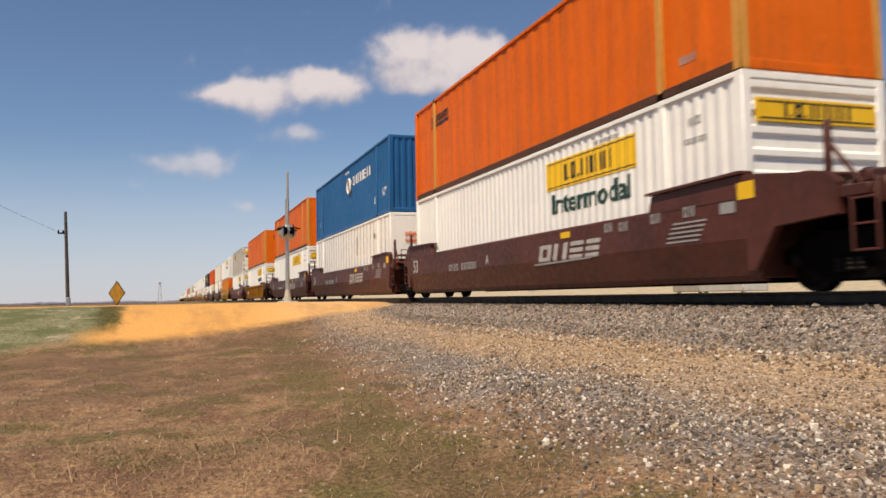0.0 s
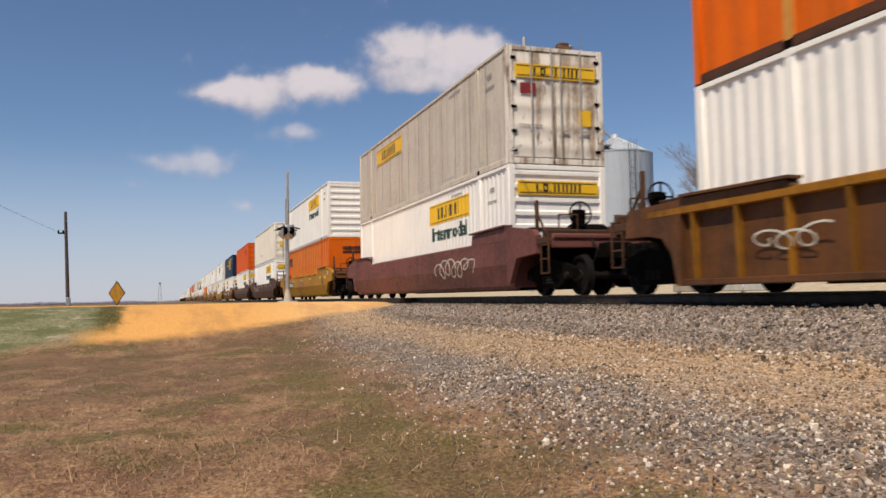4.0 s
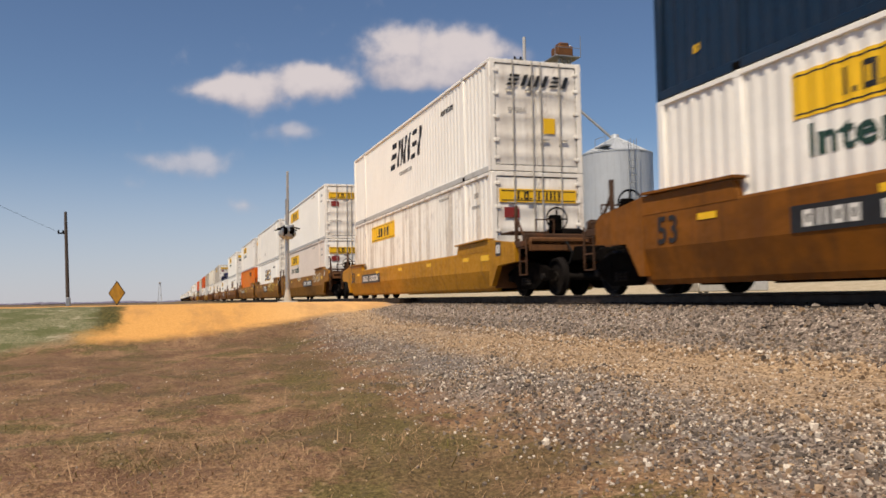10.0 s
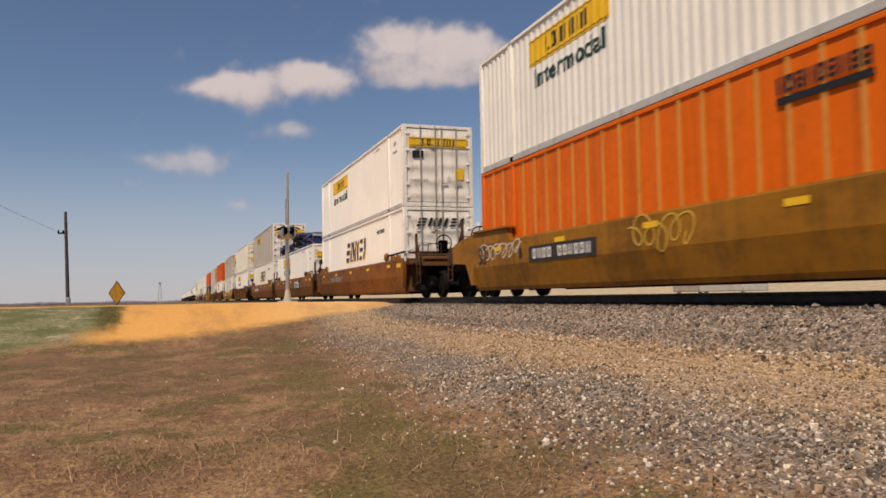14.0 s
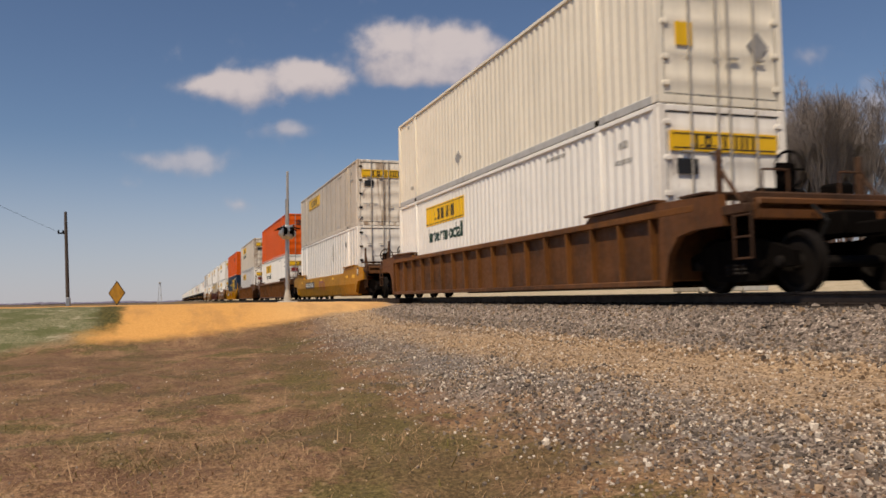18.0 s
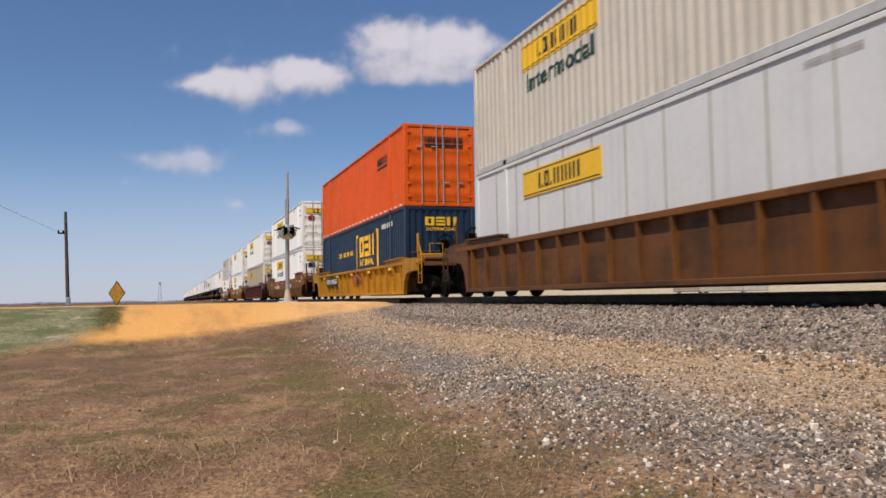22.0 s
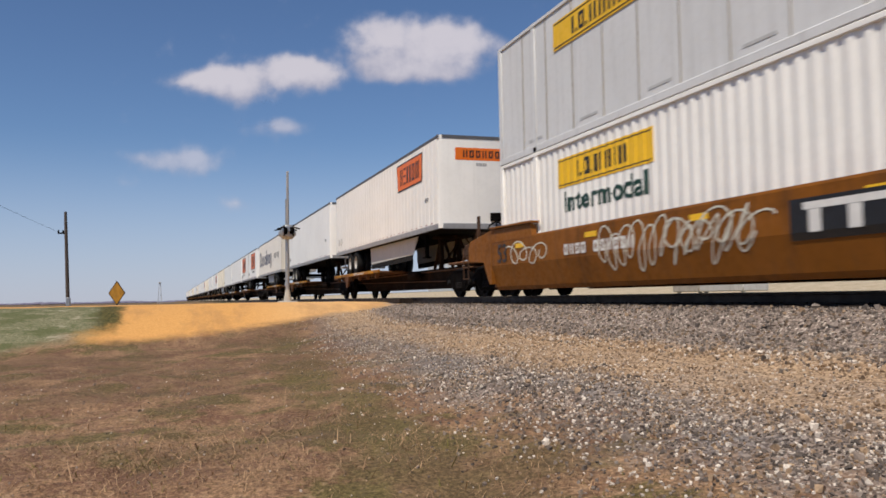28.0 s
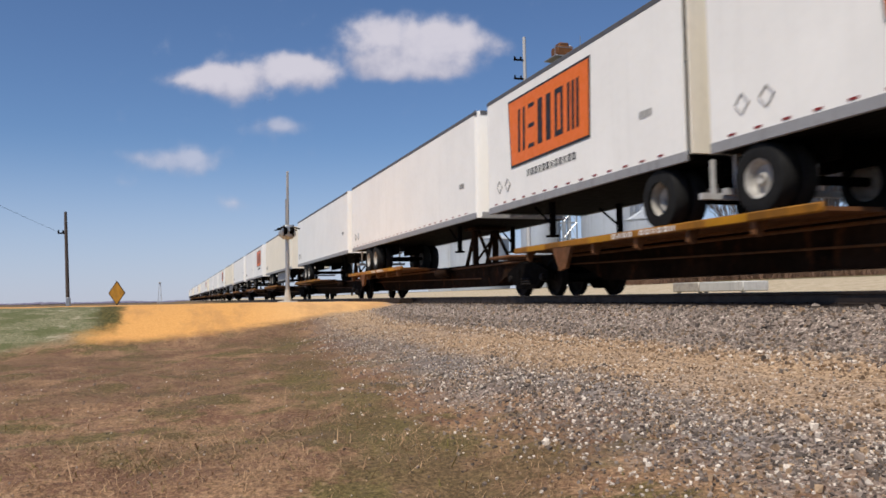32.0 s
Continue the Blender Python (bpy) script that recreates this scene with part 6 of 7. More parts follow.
for k, (x, top, low, deco) in enumerate((
        (-298.4, lambda: container("white corrugated container with yellow panel", WHITE_CLEAN, "corr", "door", DOOR_WHITE, deco=(panel_marks(-5.4, True),), rail_mat=RAIL_GREY),
         lambda: container("white corrugated container with slanted black wordmark", WHITE_CLEAN, "corr", "door", DOOR_WHITE, deco=(slant_marks(-2.0),)), (car_marks(None, 0, False, -3.3, DECAL_GREY),)),
        (-317.6, lambda: None, lambda: container("white corrugated container with yellow panel", WHITE, "corr", "door", DOOR_WHITE, deco=(panel_marks(-5.0, True),)), (car_marks(None, 2.9, True, None),)),
        (-336.95, lambda: container("grey-white smooth container with worn doors", WHITE_GREY, "sheet", "door_dark", DOOR_WHITE, (panel_marks(-6.0, False),)),
         lambda: container("white corrugated container with slanted navy wordmark", BEIGE_PALE, "corr", "door", DOOR_WHITE, deco=(slant_marks(-2.0),)), (car_marks(None, 0, False, -3.26, DECAL_WHITE),)))):
    stack(x, well_car("brown smooth-sided well car", BROWN, "smooth", "end" if k == 0 else "joint", "end" if k == 2 else "joint", deco, pipes=True), low(), top())
chassis_load(-317.6)
stack(-360.3, well_car("rusty brown well car with ribbed sides", RIB_BROWN, "ribbed", trim=RIB_EDGE),
      container("white corrugated container with yellow panel", WHITE, "corr", "door", DOOR_WHITE, deco=(panel_marks(-5.6, True),)),
      container("cream corrugated container with grey rails", CREAM, "corr", "door", deco=(diamond(-1.9, 0.75),), rail_mat=RAIL_GREY))
stack(-383.35, well_car("worn yellow smooth-sided well car", YELLOW, low=0.86, deco=(car_marks(DECAL_RED, 0.2, False, -3.75, None, "", False),)),
      container("white container with grey upright posts", WHITE_CLEAN, "ribs", "door_dark", DOOR_WHITE, (leasing(False),), post_mat=RAIL_GREY),
      container("grey-white smooth container with rust-streaked doors", WHITE_GREY, "sheet", "door_dark", RUSTY_WHITE, (panel_marks(-6.0, False),)))
stack(-406.55, well_car("brown well car with ribbed sides", RIB_BROWN, "ribbed", trim=RIB_EDGE),
      container("white corrugated container with yellow panel", WHITE, "corr", "door", DOOR_WHITE, deco=(panel_marks(-5.4, True),)),
      container("red-orange corrugated container with barred doors", ORANGE_RED, "corr", "door", deco=(carrier_mark(4.8, 2.0, 1.7, 0.45, True), ribbon)))
stack(-430.2, well_car("brown well car with ribbed sides", RIB_BROWN, "ribbed", trim=RIB_EDGE),
      container("grey-white smooth container with yellow panel", GREY_WHITE, "sheet", "door_dark", DOOR_WHITE, (panel_marks(-5.6, False),)),
      container("weathered beige corrugated container with stained doors", BEIGE, "corr", "door", RUSTY_WHITE, (panel_marks(-5.6, True),), rail_mat=RAIL_GREY))
stack(-453.25, well_car("yellow well car with ribbed sides", YELLOW, "ribbed", low=0.91, deco=(car_marks(DECAL_RED, 1.2, False, -4.6, None, "", False, False),)),
      container("navy container with yellow bracketed wordmark", NAVY, "corr", "vert", deco=(rail_line(),)),
      container("orange corrugated container with reflective dashes", ORANGE_RED, "corr", "door", deco=(carrier_mark(4.8, 2.0, 1.6, 0.45, True), ribbon)))
stack(-476.5, well_car("brown well car with boxed white wordmark", BROWN, deco=(car_marks(None, 3.35, True, -3.2, DECAL_WHITE),)),
      container("white corrugated container with yellow panel", WHITE_CLEAN, "corr", "door", DOOR_WHITE, deco=(panel_marks(-5.6, True),)),
      container("white corrugated container with yellow panel", WHITE_CLEAN, "corr", "door", DOOR_WHITE, deco=(panel_marks(-5.6, True),), rail_mat=RAIL_GREY))
stack(-499.4, well_car("maroon well car with ribbed sides", MAROON, "ribbed"),
      container("tan smooth container with rusty doors", TAN, "sheet", "door", RUSTY_WHITE, (panel_marks(-5.6, False),)),
      container("white corrugated container with yellow panel", WHITE_CLEAN, "corr", "door", DOOR_WHITE, deco=(panel_marks(-5.6, True),), rail_mat=RAIL_GREY))
stack(-522.3, well_car("brown smooth-sided well car", OCHRE, deco=(car_marks(None, 3.3, True, -3.2),)),
      container("white corrugated container with yellow panel", WHITE_CLEAN, "corr", "door", DOOR_WHITE, deco=(panel_marks(-5.6, True),)),
      container("white corrugated container with yellow panel", WHITE_CLEAN, "corr", "door", DOOR_WHITE, deco=(panel_marks(-5.6, False),), rail_mat=RAIL_GREY))
stack(-544.75, well_car("brown well car covered in pale graffiti", BROWN, deco=(car_marks(None, 3.1, True, -3.1, DECAL_WHITE), scrawl(-0.9, 0.85, 4.2, 0.85, CHALK, 21, 40), scrawl(0.3, 0.95, 2.2, 0.55, CHALK, 25, 16), scrawl(6.0, 0.95, 2.8, 0.6, CHALK, 22, 24), scrawl(-6.2, 0.95, 2.0, 0.5, CHALK, 23, 14))),
      container("white corrugated container with yellow panel", WHITE, "corr", "door", DOOR_WHITE, deco=(panel_marks(-5.4, True),)),
      container("grey-white smooth container with worn doors", GREY_WHITE, "sheet", "door_dark", DOOR_WHITE, (panel_marks(-5.6, False),)))


def ride(x_front, length, tr, car=True, first=False, deck=(-8.0, 0.9), far=False, flip=False):
    rolls(tr, x_front - length / 2)
    if car:
        rolls(spine_car("rusty spine car with worn yellow wheel deck", deck, first, far, flip), x_front - 8.1)


ride(-565.75, 16.1, trailer("white ribbed trailer with orange panel and side skirt", 16.1, WHITE, True, True, (orange_sign(3.1, 2.9, 0.86, False, z=2.12), placards)), first=True)
ride(-583.6, 15.9, trailer("plain white trailer with navy front wordmark", 15.9, WHITE_CLEAN, False, False, (navy_words(False), placards), tail=2.4))
ride(-603.1, 16.0, trailer("pale ribbed trailer with large navy wordmark", 16.0, BEIGE_PALE, True, True, (navy_words(True),), flip=True, tail=3.3, apron=(5.1, 11.0)), deck=(-0.8, 8.0), flip=True)
ride(-621.8, 8.45, trailer("short white trailer with orange panel", 8.45, WHITE_CLEAN, False, False, (orange_sign(3.3, 3.8, 1.5), placards)), first=8.3, deck=(-7.5, 1.9))
ride(-630.75, 8.45, trailer("short white trailer with orange panel", 8.45, WHITE_CLEAN, False, False, (orange_sign(5.0, 3.8, 1.5, True, False), placards), flip=True), car=False)
ride(-640.0, 15.7, trailer("plain white trailer with grey rails", 15.7, WHITE_CLEAN, False, False, (placards,)))
x = -656.6
for k in range(22):
    short = k in (2, 3, 9, 10)
    n = 8.45 if short else 15.7
    kind = k % 4
    ride(x, n, trailer(("plain white trailer with grey rails", "white ribbed trailer with side skirt", "white trailer with orange panel", "plain white trailer with grey rails")[kind], n, WHITE_CLEAN if kind != 1 else CREAM,
                       kind == 1, kind == 1, (orange_sign(3.2, 3.4, 1.3),) if kind == 2 else (placards,), far=True), car=not (short and k % 2), deck=(-7.5, 1.9) if short else (-8.0, 0.9), far=True)
    x -= n + (0.3 if short and k % 2 == 0 else 2.9)


# ---- beside the track ----
def on_ground(x, y):
    return float(ground_z(x, y))


def crossing_signal(x, y):
    c = thing("crossing_signal", "silver crossing signal mast with raised gate arm", "crossing signal")
    z = on_ground(x, y)
    c.location = (x, y, z)
    c.rotation_euler.z = radians(90)
    part("base", G().cham(-0.4, 0.4, -0.25, 0.25, -0.3, 0.05, 0.03).lathe([(0.17, 0.05), (0.16, 0.12), (0.12, 0.34), (0.09, 0.52)], (0, 0, 0), "z", 14), CONCRETE, c, "pale concrete base")
    part("mast", G().tube((0, 0, 0.1), (0, 0, 4.3), 0.09, 0.08, 14), STEEL, c)
    part("gate_drive", G().cham(-0.22, 0.22, -0.3, 0.12, 2.62, 3.2, 0.05).lathe([(0.0, -0.1), (0.2, -0.08), (0.24, 0.0), (0.2, 0.08), (0.0, 0.1)], (0, -0.34, 2.9), "y", 16), STEEL, c, "silver gate mechanism")
    part("gate_arm", G().cham(-0.05, 0.05, -0.2, -0.12, 3.2, 5.45, 0.015).tube((0.0, -0.22, 3.1), (0.0, -0.22, 4.3), 0.03), DECAL_GREY, c, "raised white gate arm")
    for w in (-1, 1):
        part("junction_box", G().lathe([(0.0, -0.13), (0.12, -0.11), (0.17, 0.0), (0.12, 0.11), (0.0, 0.13)], (w * 0.2, 0.0, 2.86), "y", 16), STEEL, c, "round silver housing")
    part("cross_arm", G().tube((-0.0, -0.75, 2.95), (0.0, 0.75, 2.95), 0.035), STEEL, c)
    for s, w in ((-1, 1), (1, 1), (-1, -1), (1, -1)):
        f = part("flasher", G().lathe([(0.0, -0.1), (0.14, -0.08), (0.15, 0.03), (0.12, 0.04), (0.0, 0.04)], (0, 0, 0), "x", 16).lathe([(0.24, 0.04), (0.24, 0.055), (0.0, 0.055)], (0, 0, 0), "x", 20), DARK, c, "black flasher with round backing")
        f.location = (w * 0.14, s * 0.42, 2.95)
        f.rotation_euler.z = 0 if w > 0 else math.pi
        h = part("hood", G().prism([(0.0, 0.15), (0.26, 0.09), (0.26, 0.06), (0.0, 0.10)], "y", -0.12, 0.12), DARK, c)
        h.location = (w * 0.2, s * 0.42, 2.95)
        h.rotation_euler.z = 0 if w > 0 else math.pi
    return c


crossing_signal(-34.2, 4.55)


def warning_sign(x, y):
    c = thing("warning_sign", "orange-yellow diamond warning sign on a post", "road sign")
    z = on_ground(x, y)
    c.location = (x, y, z)
    h = 0.44 - z
    part("post", G().cham(-0.03, 0.03, -0.04, 0.04, -0.3, h + 0.5, 0.01), STEEL, c)
    p = part("plate", G().prism([(0, -0.57), (0.50, 0), (0, 0.57), (-0.50, 0)], "x", 0.035, 0.05), SIGN_YELLOW, c, "orange-yellow diamond plate")
    p.location.z = h
    b = part("border", G().prism([(0, -0.51), (0.445, 0), (0, 0.51), (-0.445, 0)], "x", 0.05, 0.052), plain("sign_face", (0.42, 0.20, 0.012), 0.55, vary=0.7), c)
    b.location.z = h
    return c


warning_sign(-40.5, -2.4).rotation_euler.z = radians(-40)


def utility_pole(x, y, top, lean, arms, label, wood=POLE_WOOD):
    c = thing("utility_pole", label, "utility pole")
    z = on_ground(x, y)
    c.location = (x, y, z)
    h = top - z
    part("pole", G().tube((0, 0, -0.5), (0, -lean * h, h), 0.16, 0.11, 14), wood, c)
    for k, (az, half) in enumerate(arms):
        yy = -lean * (h - az)
        part("insulator_arm", G().cham(-0.05, 0.05, yy - half, yy + 0.1, h - az - 0.06, h - az + 0.06, 0.01).lathe([(0.0, 0.05), (0.07, 0.06), (0.05, 0.14), (0.08, 0.18), (0.0, 0.26)], (0, yy - half * 0.9, h - az), "z", 10).lathe([(0.0, 0.05), (0.07, 0.06), (0.05, 0.14), (0.08, 0.18), (0.0, 0.26)], (0, yy - half * 0.35, h - az), "z", 10), DARK, c, "short insulator arm")
    return c


pole = utility_pole(-70.0, -7.7, 7.2, 0.035, ((1.7, 0.6),), "dark leaning utility pole with short insulator arm")
part("meter_box", G().cham(-0.12, 0.24, -0.20, 0.12, 0.8, 1.9, 0.04), STEEL, pole, "grey meter box")
wire = thing("power_line", "thin sagging power line", "wire", g=None)
pts = [(-70 + 8.5 * k, -8.5 - 0.35 * k, 5.6 - 0.9 * math.sin(math.pi * k / 9) + 0.28 * k) for k in range(10)]
g = G()
for p, q in zip(pts, pts[1:]):
    g.tube(p, q, 0.009, n=5, cap=False)
part("strand", g, DARK, wire)


def cabinet(x, y):
    c = thing("signal_cabinet", "low pair of grey metal boxes on short legs", "cabinet")
    z = on_ground(x, y)
    c.location = (x, y, z)
    part("body", G().cham(-1.34, 0.70, -0.6, 0.3, 0.03 - z, 0.32 - z, 0.03), RAIL_GREY, c)
    part("side_box", G().cham(-2.74, -1.37, -0.6, 0.3, 0.03 - z, 0.33 - z, 0.03), ROD_STEEL, c, "darker grey box")
    for u in (-2.6, -1.5, -1.2, 0.5):
        part("leg", G().cham(u - 0.05, u + 0.05, -0.5, -0.4, -0.1, 0.04 - z, 0.01), STEEL, c)
    return c


cabinet(-20.0, 16.0)


# ---- grain yard ----
def grain_bin(x, y, r, eave, label, ladder=True):
    c = thing("grain_bin", label, "grain bin", "grain bins")
    z = on_ground(x, y)
    c.location = (x, y, z - 0.2)
    prof, k, st = [], 0, 0.36
    while k * st < eave:
        prof += [(r, k * st), (r + 0.05, k * st + st / 2)]
        k += 1
    part("wall", G().lathe(prof + [(r, eave)], (0, 0, 0), "z", 48), BIN_STEEL, c)
    roof = G()
    for j in range(36):
        t0, t1 = 2 * math.pi * j / 36, 2 * math.pi * (j + 0.94) / 36
        R, top = r * 1.02, eave + r * 0.5
        roof.add([(R * math.cos(t0), R * math.sin(t0), eave - 0.02), (R * math.cos(t1), R * math.sin(t1), eave - 0.02), (0.5 * math.cos(t1), 0.5 * math.sin(t1), top), (0.5 * math.cos(t0), 0.5 * math.sin(t0), top)], [(0, 1, 2, 3)])
        roof.tube((R * math.cos(t1), R * math.sin(t1), eave + 0.02), (0.5 * math.cos(t1), 0.5 * math.sin(t1), top + 0.03), 0.05, n=4)
    part("roof", roof, BIN_STEEL, c, "ribbed conical steel roof")
    part("cap", G().tube((0, 0, eave + r * 0.48), (0, 0, eave + r * 0.5 + 0.5), 0.6, 0.45, 14), BIN_STEEL, c)
    if ladder:
        g = G()
        for s in (-0.35, 0.35):
            for d in (0.3, 1.0):
                g.tube((d + r, s, 0), (d + r, s, eave + 1.2), 0.045, n=5)
        for k in range(int(eave / 0.9)):
            g.tube((r + 0.3, -0.35, k * 0.9), (r + 1.0, 0.35, k * 0.9), 0.03, n=4).tube((r + 0.3, -0.35, k * 0.9), (r + 0.3, 0.35, k * 0.9), 0.03, n=4)
        p = part("ladder_cage", g, STEEL, c, "caged steel ladder")
        p.rotation_euler.z = radians(-8)
        part("catwalk", G().cham(r * 0.2, r * 0.75, -r * 0.75, -r * 0.55, eave + r * 0.14, eave + r * 0.18, 0.02).tube((r * 0.2, -r * 0.75, eave + r * 0.15), (r * 0.2, -r * 0.75, eave + r * 0.15 + 1.1), 0.04, n=5).tube((r * 0.75, -r * 0.75, eave + r * 0.15), (r * 0.75, -r * 0.75, eave + r * 0.15 + 1.1), 0.04, n=5).tube((r * 0.2, -r * 0.75, eave + r * 0.15 + 1.1), (r * 0.75, -r * 0.75, eave + r * 0.15 + 1.1), 0.04, n=5), STEEL, c)
    return c


def away(px_angle, dist):
    """A place by its bearing (degrees right of the track line as seen from the eye) and distance."""
    a = radians(px_angle)
    return -dist * math.cos(a), dist * math.sin(a)


x, y = away(30.6, 104)
grain_bin(x, y, 4.5, 16.6, "tall grey corrugated steel grain bin with conical roof")
x, y = away(25.3, 108)
grain_bin(x, y, 2.6, 16.0, "narrow grey corrugated steel grain bin", False)
x, y = away(32.5, 92)
grain_bin(x, y, 2.4, 7.2, "small pale steel grain bin", False)
x, y = away(21.0, 100)
grain_bin(x, y, 3.6, 6.2, "low pale steel grain bin", False)
x, y = away(19.0, 104)
grain_bin(x, y, 3.0, 6.0, "low pale steel grain bin", False)


def elevator_leg(x, y):
    c = thing("grain_elevator_leg", "tall lattice bucket elevator with head house", "elevator")
    z = on_ground(x, y)
    c.location = (x, y, z)
    H = 29.6
    for sx in (-1, 1):
        for sy in (-1, 1):
            part("tower_post", G().tube((sx * 1.0, sy * 1.0, 0), (sx * 0.8, sy * 0.8, H), 0.09, n=6), STEEL, c)
    g = G()
    for k in range(15):
        z0, z1 = k * 2.06, (k + 1) * 2.06
        for (ax, ay), (bx, by) in (((-1, -1), (1, -1)), ((1, -1), (1, 1)), ((1, 1), (-1, 1)), ((-1, 1), (-1, -1))):
            w = 0.98 - 0.2 * k / 15
            g.tube((ax * w, ay * w, z0), (bx * w, by * w, z1), 0.05, n=4).tube((ax * w, ay * w, z0), (bx * w, by * w, z0), 0.05, n=4)
    part("lattice", g, STEEL, c)
    for s in (-0.35, 0.35):
        part("leg_casing", G().cham(-0.2, 0.2, s - 0.2, s + 0.2, 0, H, 0.02), BIN_STEEL, c)
    part("head_house", G().cham(-1.0, 1.0, -1.1, 1.1, H - 0.2, H + 1.2, 0.15).cham(-0.6, 0.7, -0.7, 0.7, H + 1.1, H + 1.7, 0.15), RUST_DECK, c, "rusty head house")
    part("work_platform", G().cham(-1.6, 1.6, -1.8, 1.8, H - 0.4, H - 0.25, 0.02).tube((1.6, 1.8, H - 0.3), (1.6, 1.8, H + 2.4), 0.05, n=5).tube((-1.6, 1.8, H - 0.3), (-1.6, 1.8, H + 0.8), 0.05, n=5).tube((1.6, -1.8, H - 0.3), (1.6, -1.8, H + 0.8), 0.05, n=5).tube((1.6, -1.8, H + 0.75), (1.6, 1.8, H + 0.75), 0.04, n=5), STEEL, c)
    bx, by = away(30.6, 104)
    part("spout", G().tube((0, 0.6, H - 5.5), (bx - x, by - y, 19.2 - z), 0.17, n=8), STEEL, c, "pale grain spout")
    return c


x, y = away(27.1, 104)
elevator_leg(x, y)
x, y = away(24.45, 55)
far_pole = utility_pole(x, y, 17.6, 0.0, ((1.6, 0.8), (2.9, 0.8), (4.2, 0.8), (5.6, 0.7)), "tall utility pole with insulator arms, paled by painted haze", HAZED_POLE)
x, y = away(12.0, 120)
utility_pole(x, y, 13.8, 0.0, ((0.8, 1.6), (1.7, 1.4)), "distant utility pole with crossarms")


# ---- trees ----
BARK = plain("grey_bark", (0.27, 0.232, 0.215), 0.9, vary=0.5, spec=0.2)


def bare_tree(x, y, height, seed, spread_=0.17, fine=6):
    r = random.Random(seed)
    c = thing("bare_tree", "leafless grey-brown tree with fine twigs", "tree", "bare trees by the yard")
    c.location = (x, y, on_ground(x, y))
    trunk, twigs = G(), G()

    def grow(p, d, length, rad, depth):
        q = p + d * length
        if depth < 5:
            (trunk if depth < 2 else twigs).tube(p, q, rad, rad * 0.62, 6 if depth < 2 else 3, False)
        else:
            side = d.cross(Vector((r.gauss(0, 1), r.gauss(0, 1), r.gauss(0, 1)))).normalized() * rad
            twigs.add([p - side, p + side, q], [(0, 1, 2)])
        if depth >= fine:
            return
        for k in range(3):
            turn = Vector((r.gauss(0, 1), r.gauss(0, 1), r.gauss(0.15, 0.6)))
            nd = (d + turn * spread_ * (0.85 + 0.2 * depth)).normalized()
            nd.z = max(nd.z, 0.45 - 0.05 * depth)
            grow(p.lerp(q, r.uniform(0.45, 1.0)), nd.normalized(), length * r.uniform(0.62, 0.84), max(rad * 0.54, 0.0085), depth + 1)

    n, turn = r.choice((3, 4)), r.uniform(0, 6.28)
    for k in range(n):
        a, tilt = turn + 6.28 * k / n, r.uniform(0.12, 0.42)
        grow(Vector((0.3 * math.cos(a), 0.3 * math.sin(a), -0.2)), Vector((tilt * math.cos(a), tilt * math.sin(a), 1)).normalized(), height * 0.25, 0.0075 * height, 0)
    part("trunk", trunk, BARK, c)
    part("crown", twigs, BARK, c, "haze of bare twigs")
    return c


rt = random.Random(4)
# one dome of tall trees, lower ones on both sides
for k, (ang, dist, tall) in enumerate(((38.9, 66, 13.6), (39.7, 60, 13.4), (40.6, 67, 15.6), (41.5, 61, 15.0), (42.4, 66, 17.0), (43.2, 60, 15.8), (44.0, 66, 17.4), (44.8, 61, 15.8), (45.7, 66, 15.4), (46.7, 62, 11.6))):
    x, y = away(ang, dist)
    bare_tree(x, y, tall, 40 + k, 0.13, 8)
for k in range(9):
    x, y = away(34.6 + 0.44 * k + rt.uniform(-0.2, 0.2), rt.uniform(66, 90))
    bare_tree(x, y, rt.uniform(6.4, 8.4), 70 + k, 0.13, 6)
for k in range(6):
    x, y = away(48.0 + 1.1 * k, rt.uniform(60, 90))
    bare_tree(x, y, rt.uniform(7.5, 10.5), 90 + k, 0.16, 6)
for k in range(14):
    x, y = away(24 + 25 * k / 13 + rt.uniform(-0.6, 0.6), rt.uniform(100, 125))
    bare_tree(x, y, rt.uniform(6.5, 9), 140 + k, 0.17, 6)
x, y = away(1.92, 450)
bare_tree(x, y, 13.5, 170, 0.2, 6)


def brush():
    """Leafless scrub under the trees."""
    r = random.Random(12)
    g = G()
    for k in range(4200):
        x, y = away(r.uniform(31, 50), r.uniform(54, 98))
        z, h = on_ground(x, y), r.uniform(0.8, 4.0)
        for j in range(4):
            d = Vector((r.gauss(0, 0.35), r.gauss(0, 0.35), 1.0))
            g.tube((x, y, z - 0.1), Vector((x, y, z)) + d * h * r.uniform(0.6, 1.0), 0.022, 0.008, 3, False)
    return tagged(new("brush", g.mesh("brush", plain("scrub_twigs", (0.21, 0.130, 0.088), 0.9, vary=0.5, spec=0.1), False)), "reddish-brown leafless scrub below the trees", "shrub", kind="stuff")


brush()


# ---- distance ----
def far_woods():
    r = random.Random(9)
    g = G()
    for k in range(900):
        a = radians(-40 + 62 * k / 900)
        d = 1500 + r.uniform(-150, 150)
        x, y = -d * math.cos(a), d * math.sin(a)
        h, w = r.uniform(2.2, 4.0) * (0.75 + 0.4 * math.sin(k * 0.05) ** 2), r.uniform(9, 18)
        g.lathe([(0.2, h), (w * 0.5, h * 0.75), (w * 0.7, h * 0.35), (w * 0.6, -4)], (x, y, -2), "z", 7)
    # bluish distance haze is put into the woods' own colour
    m = plain("hazed_distant_woods", (0.20, 0.19, 0.25), 0.95, spec=0.1)
    return tagged(new("far_woods", g.mesh("far_woods", m)), "low brown tree line on the horizon, coloured with bluish haze", "woods", kind="stuff")


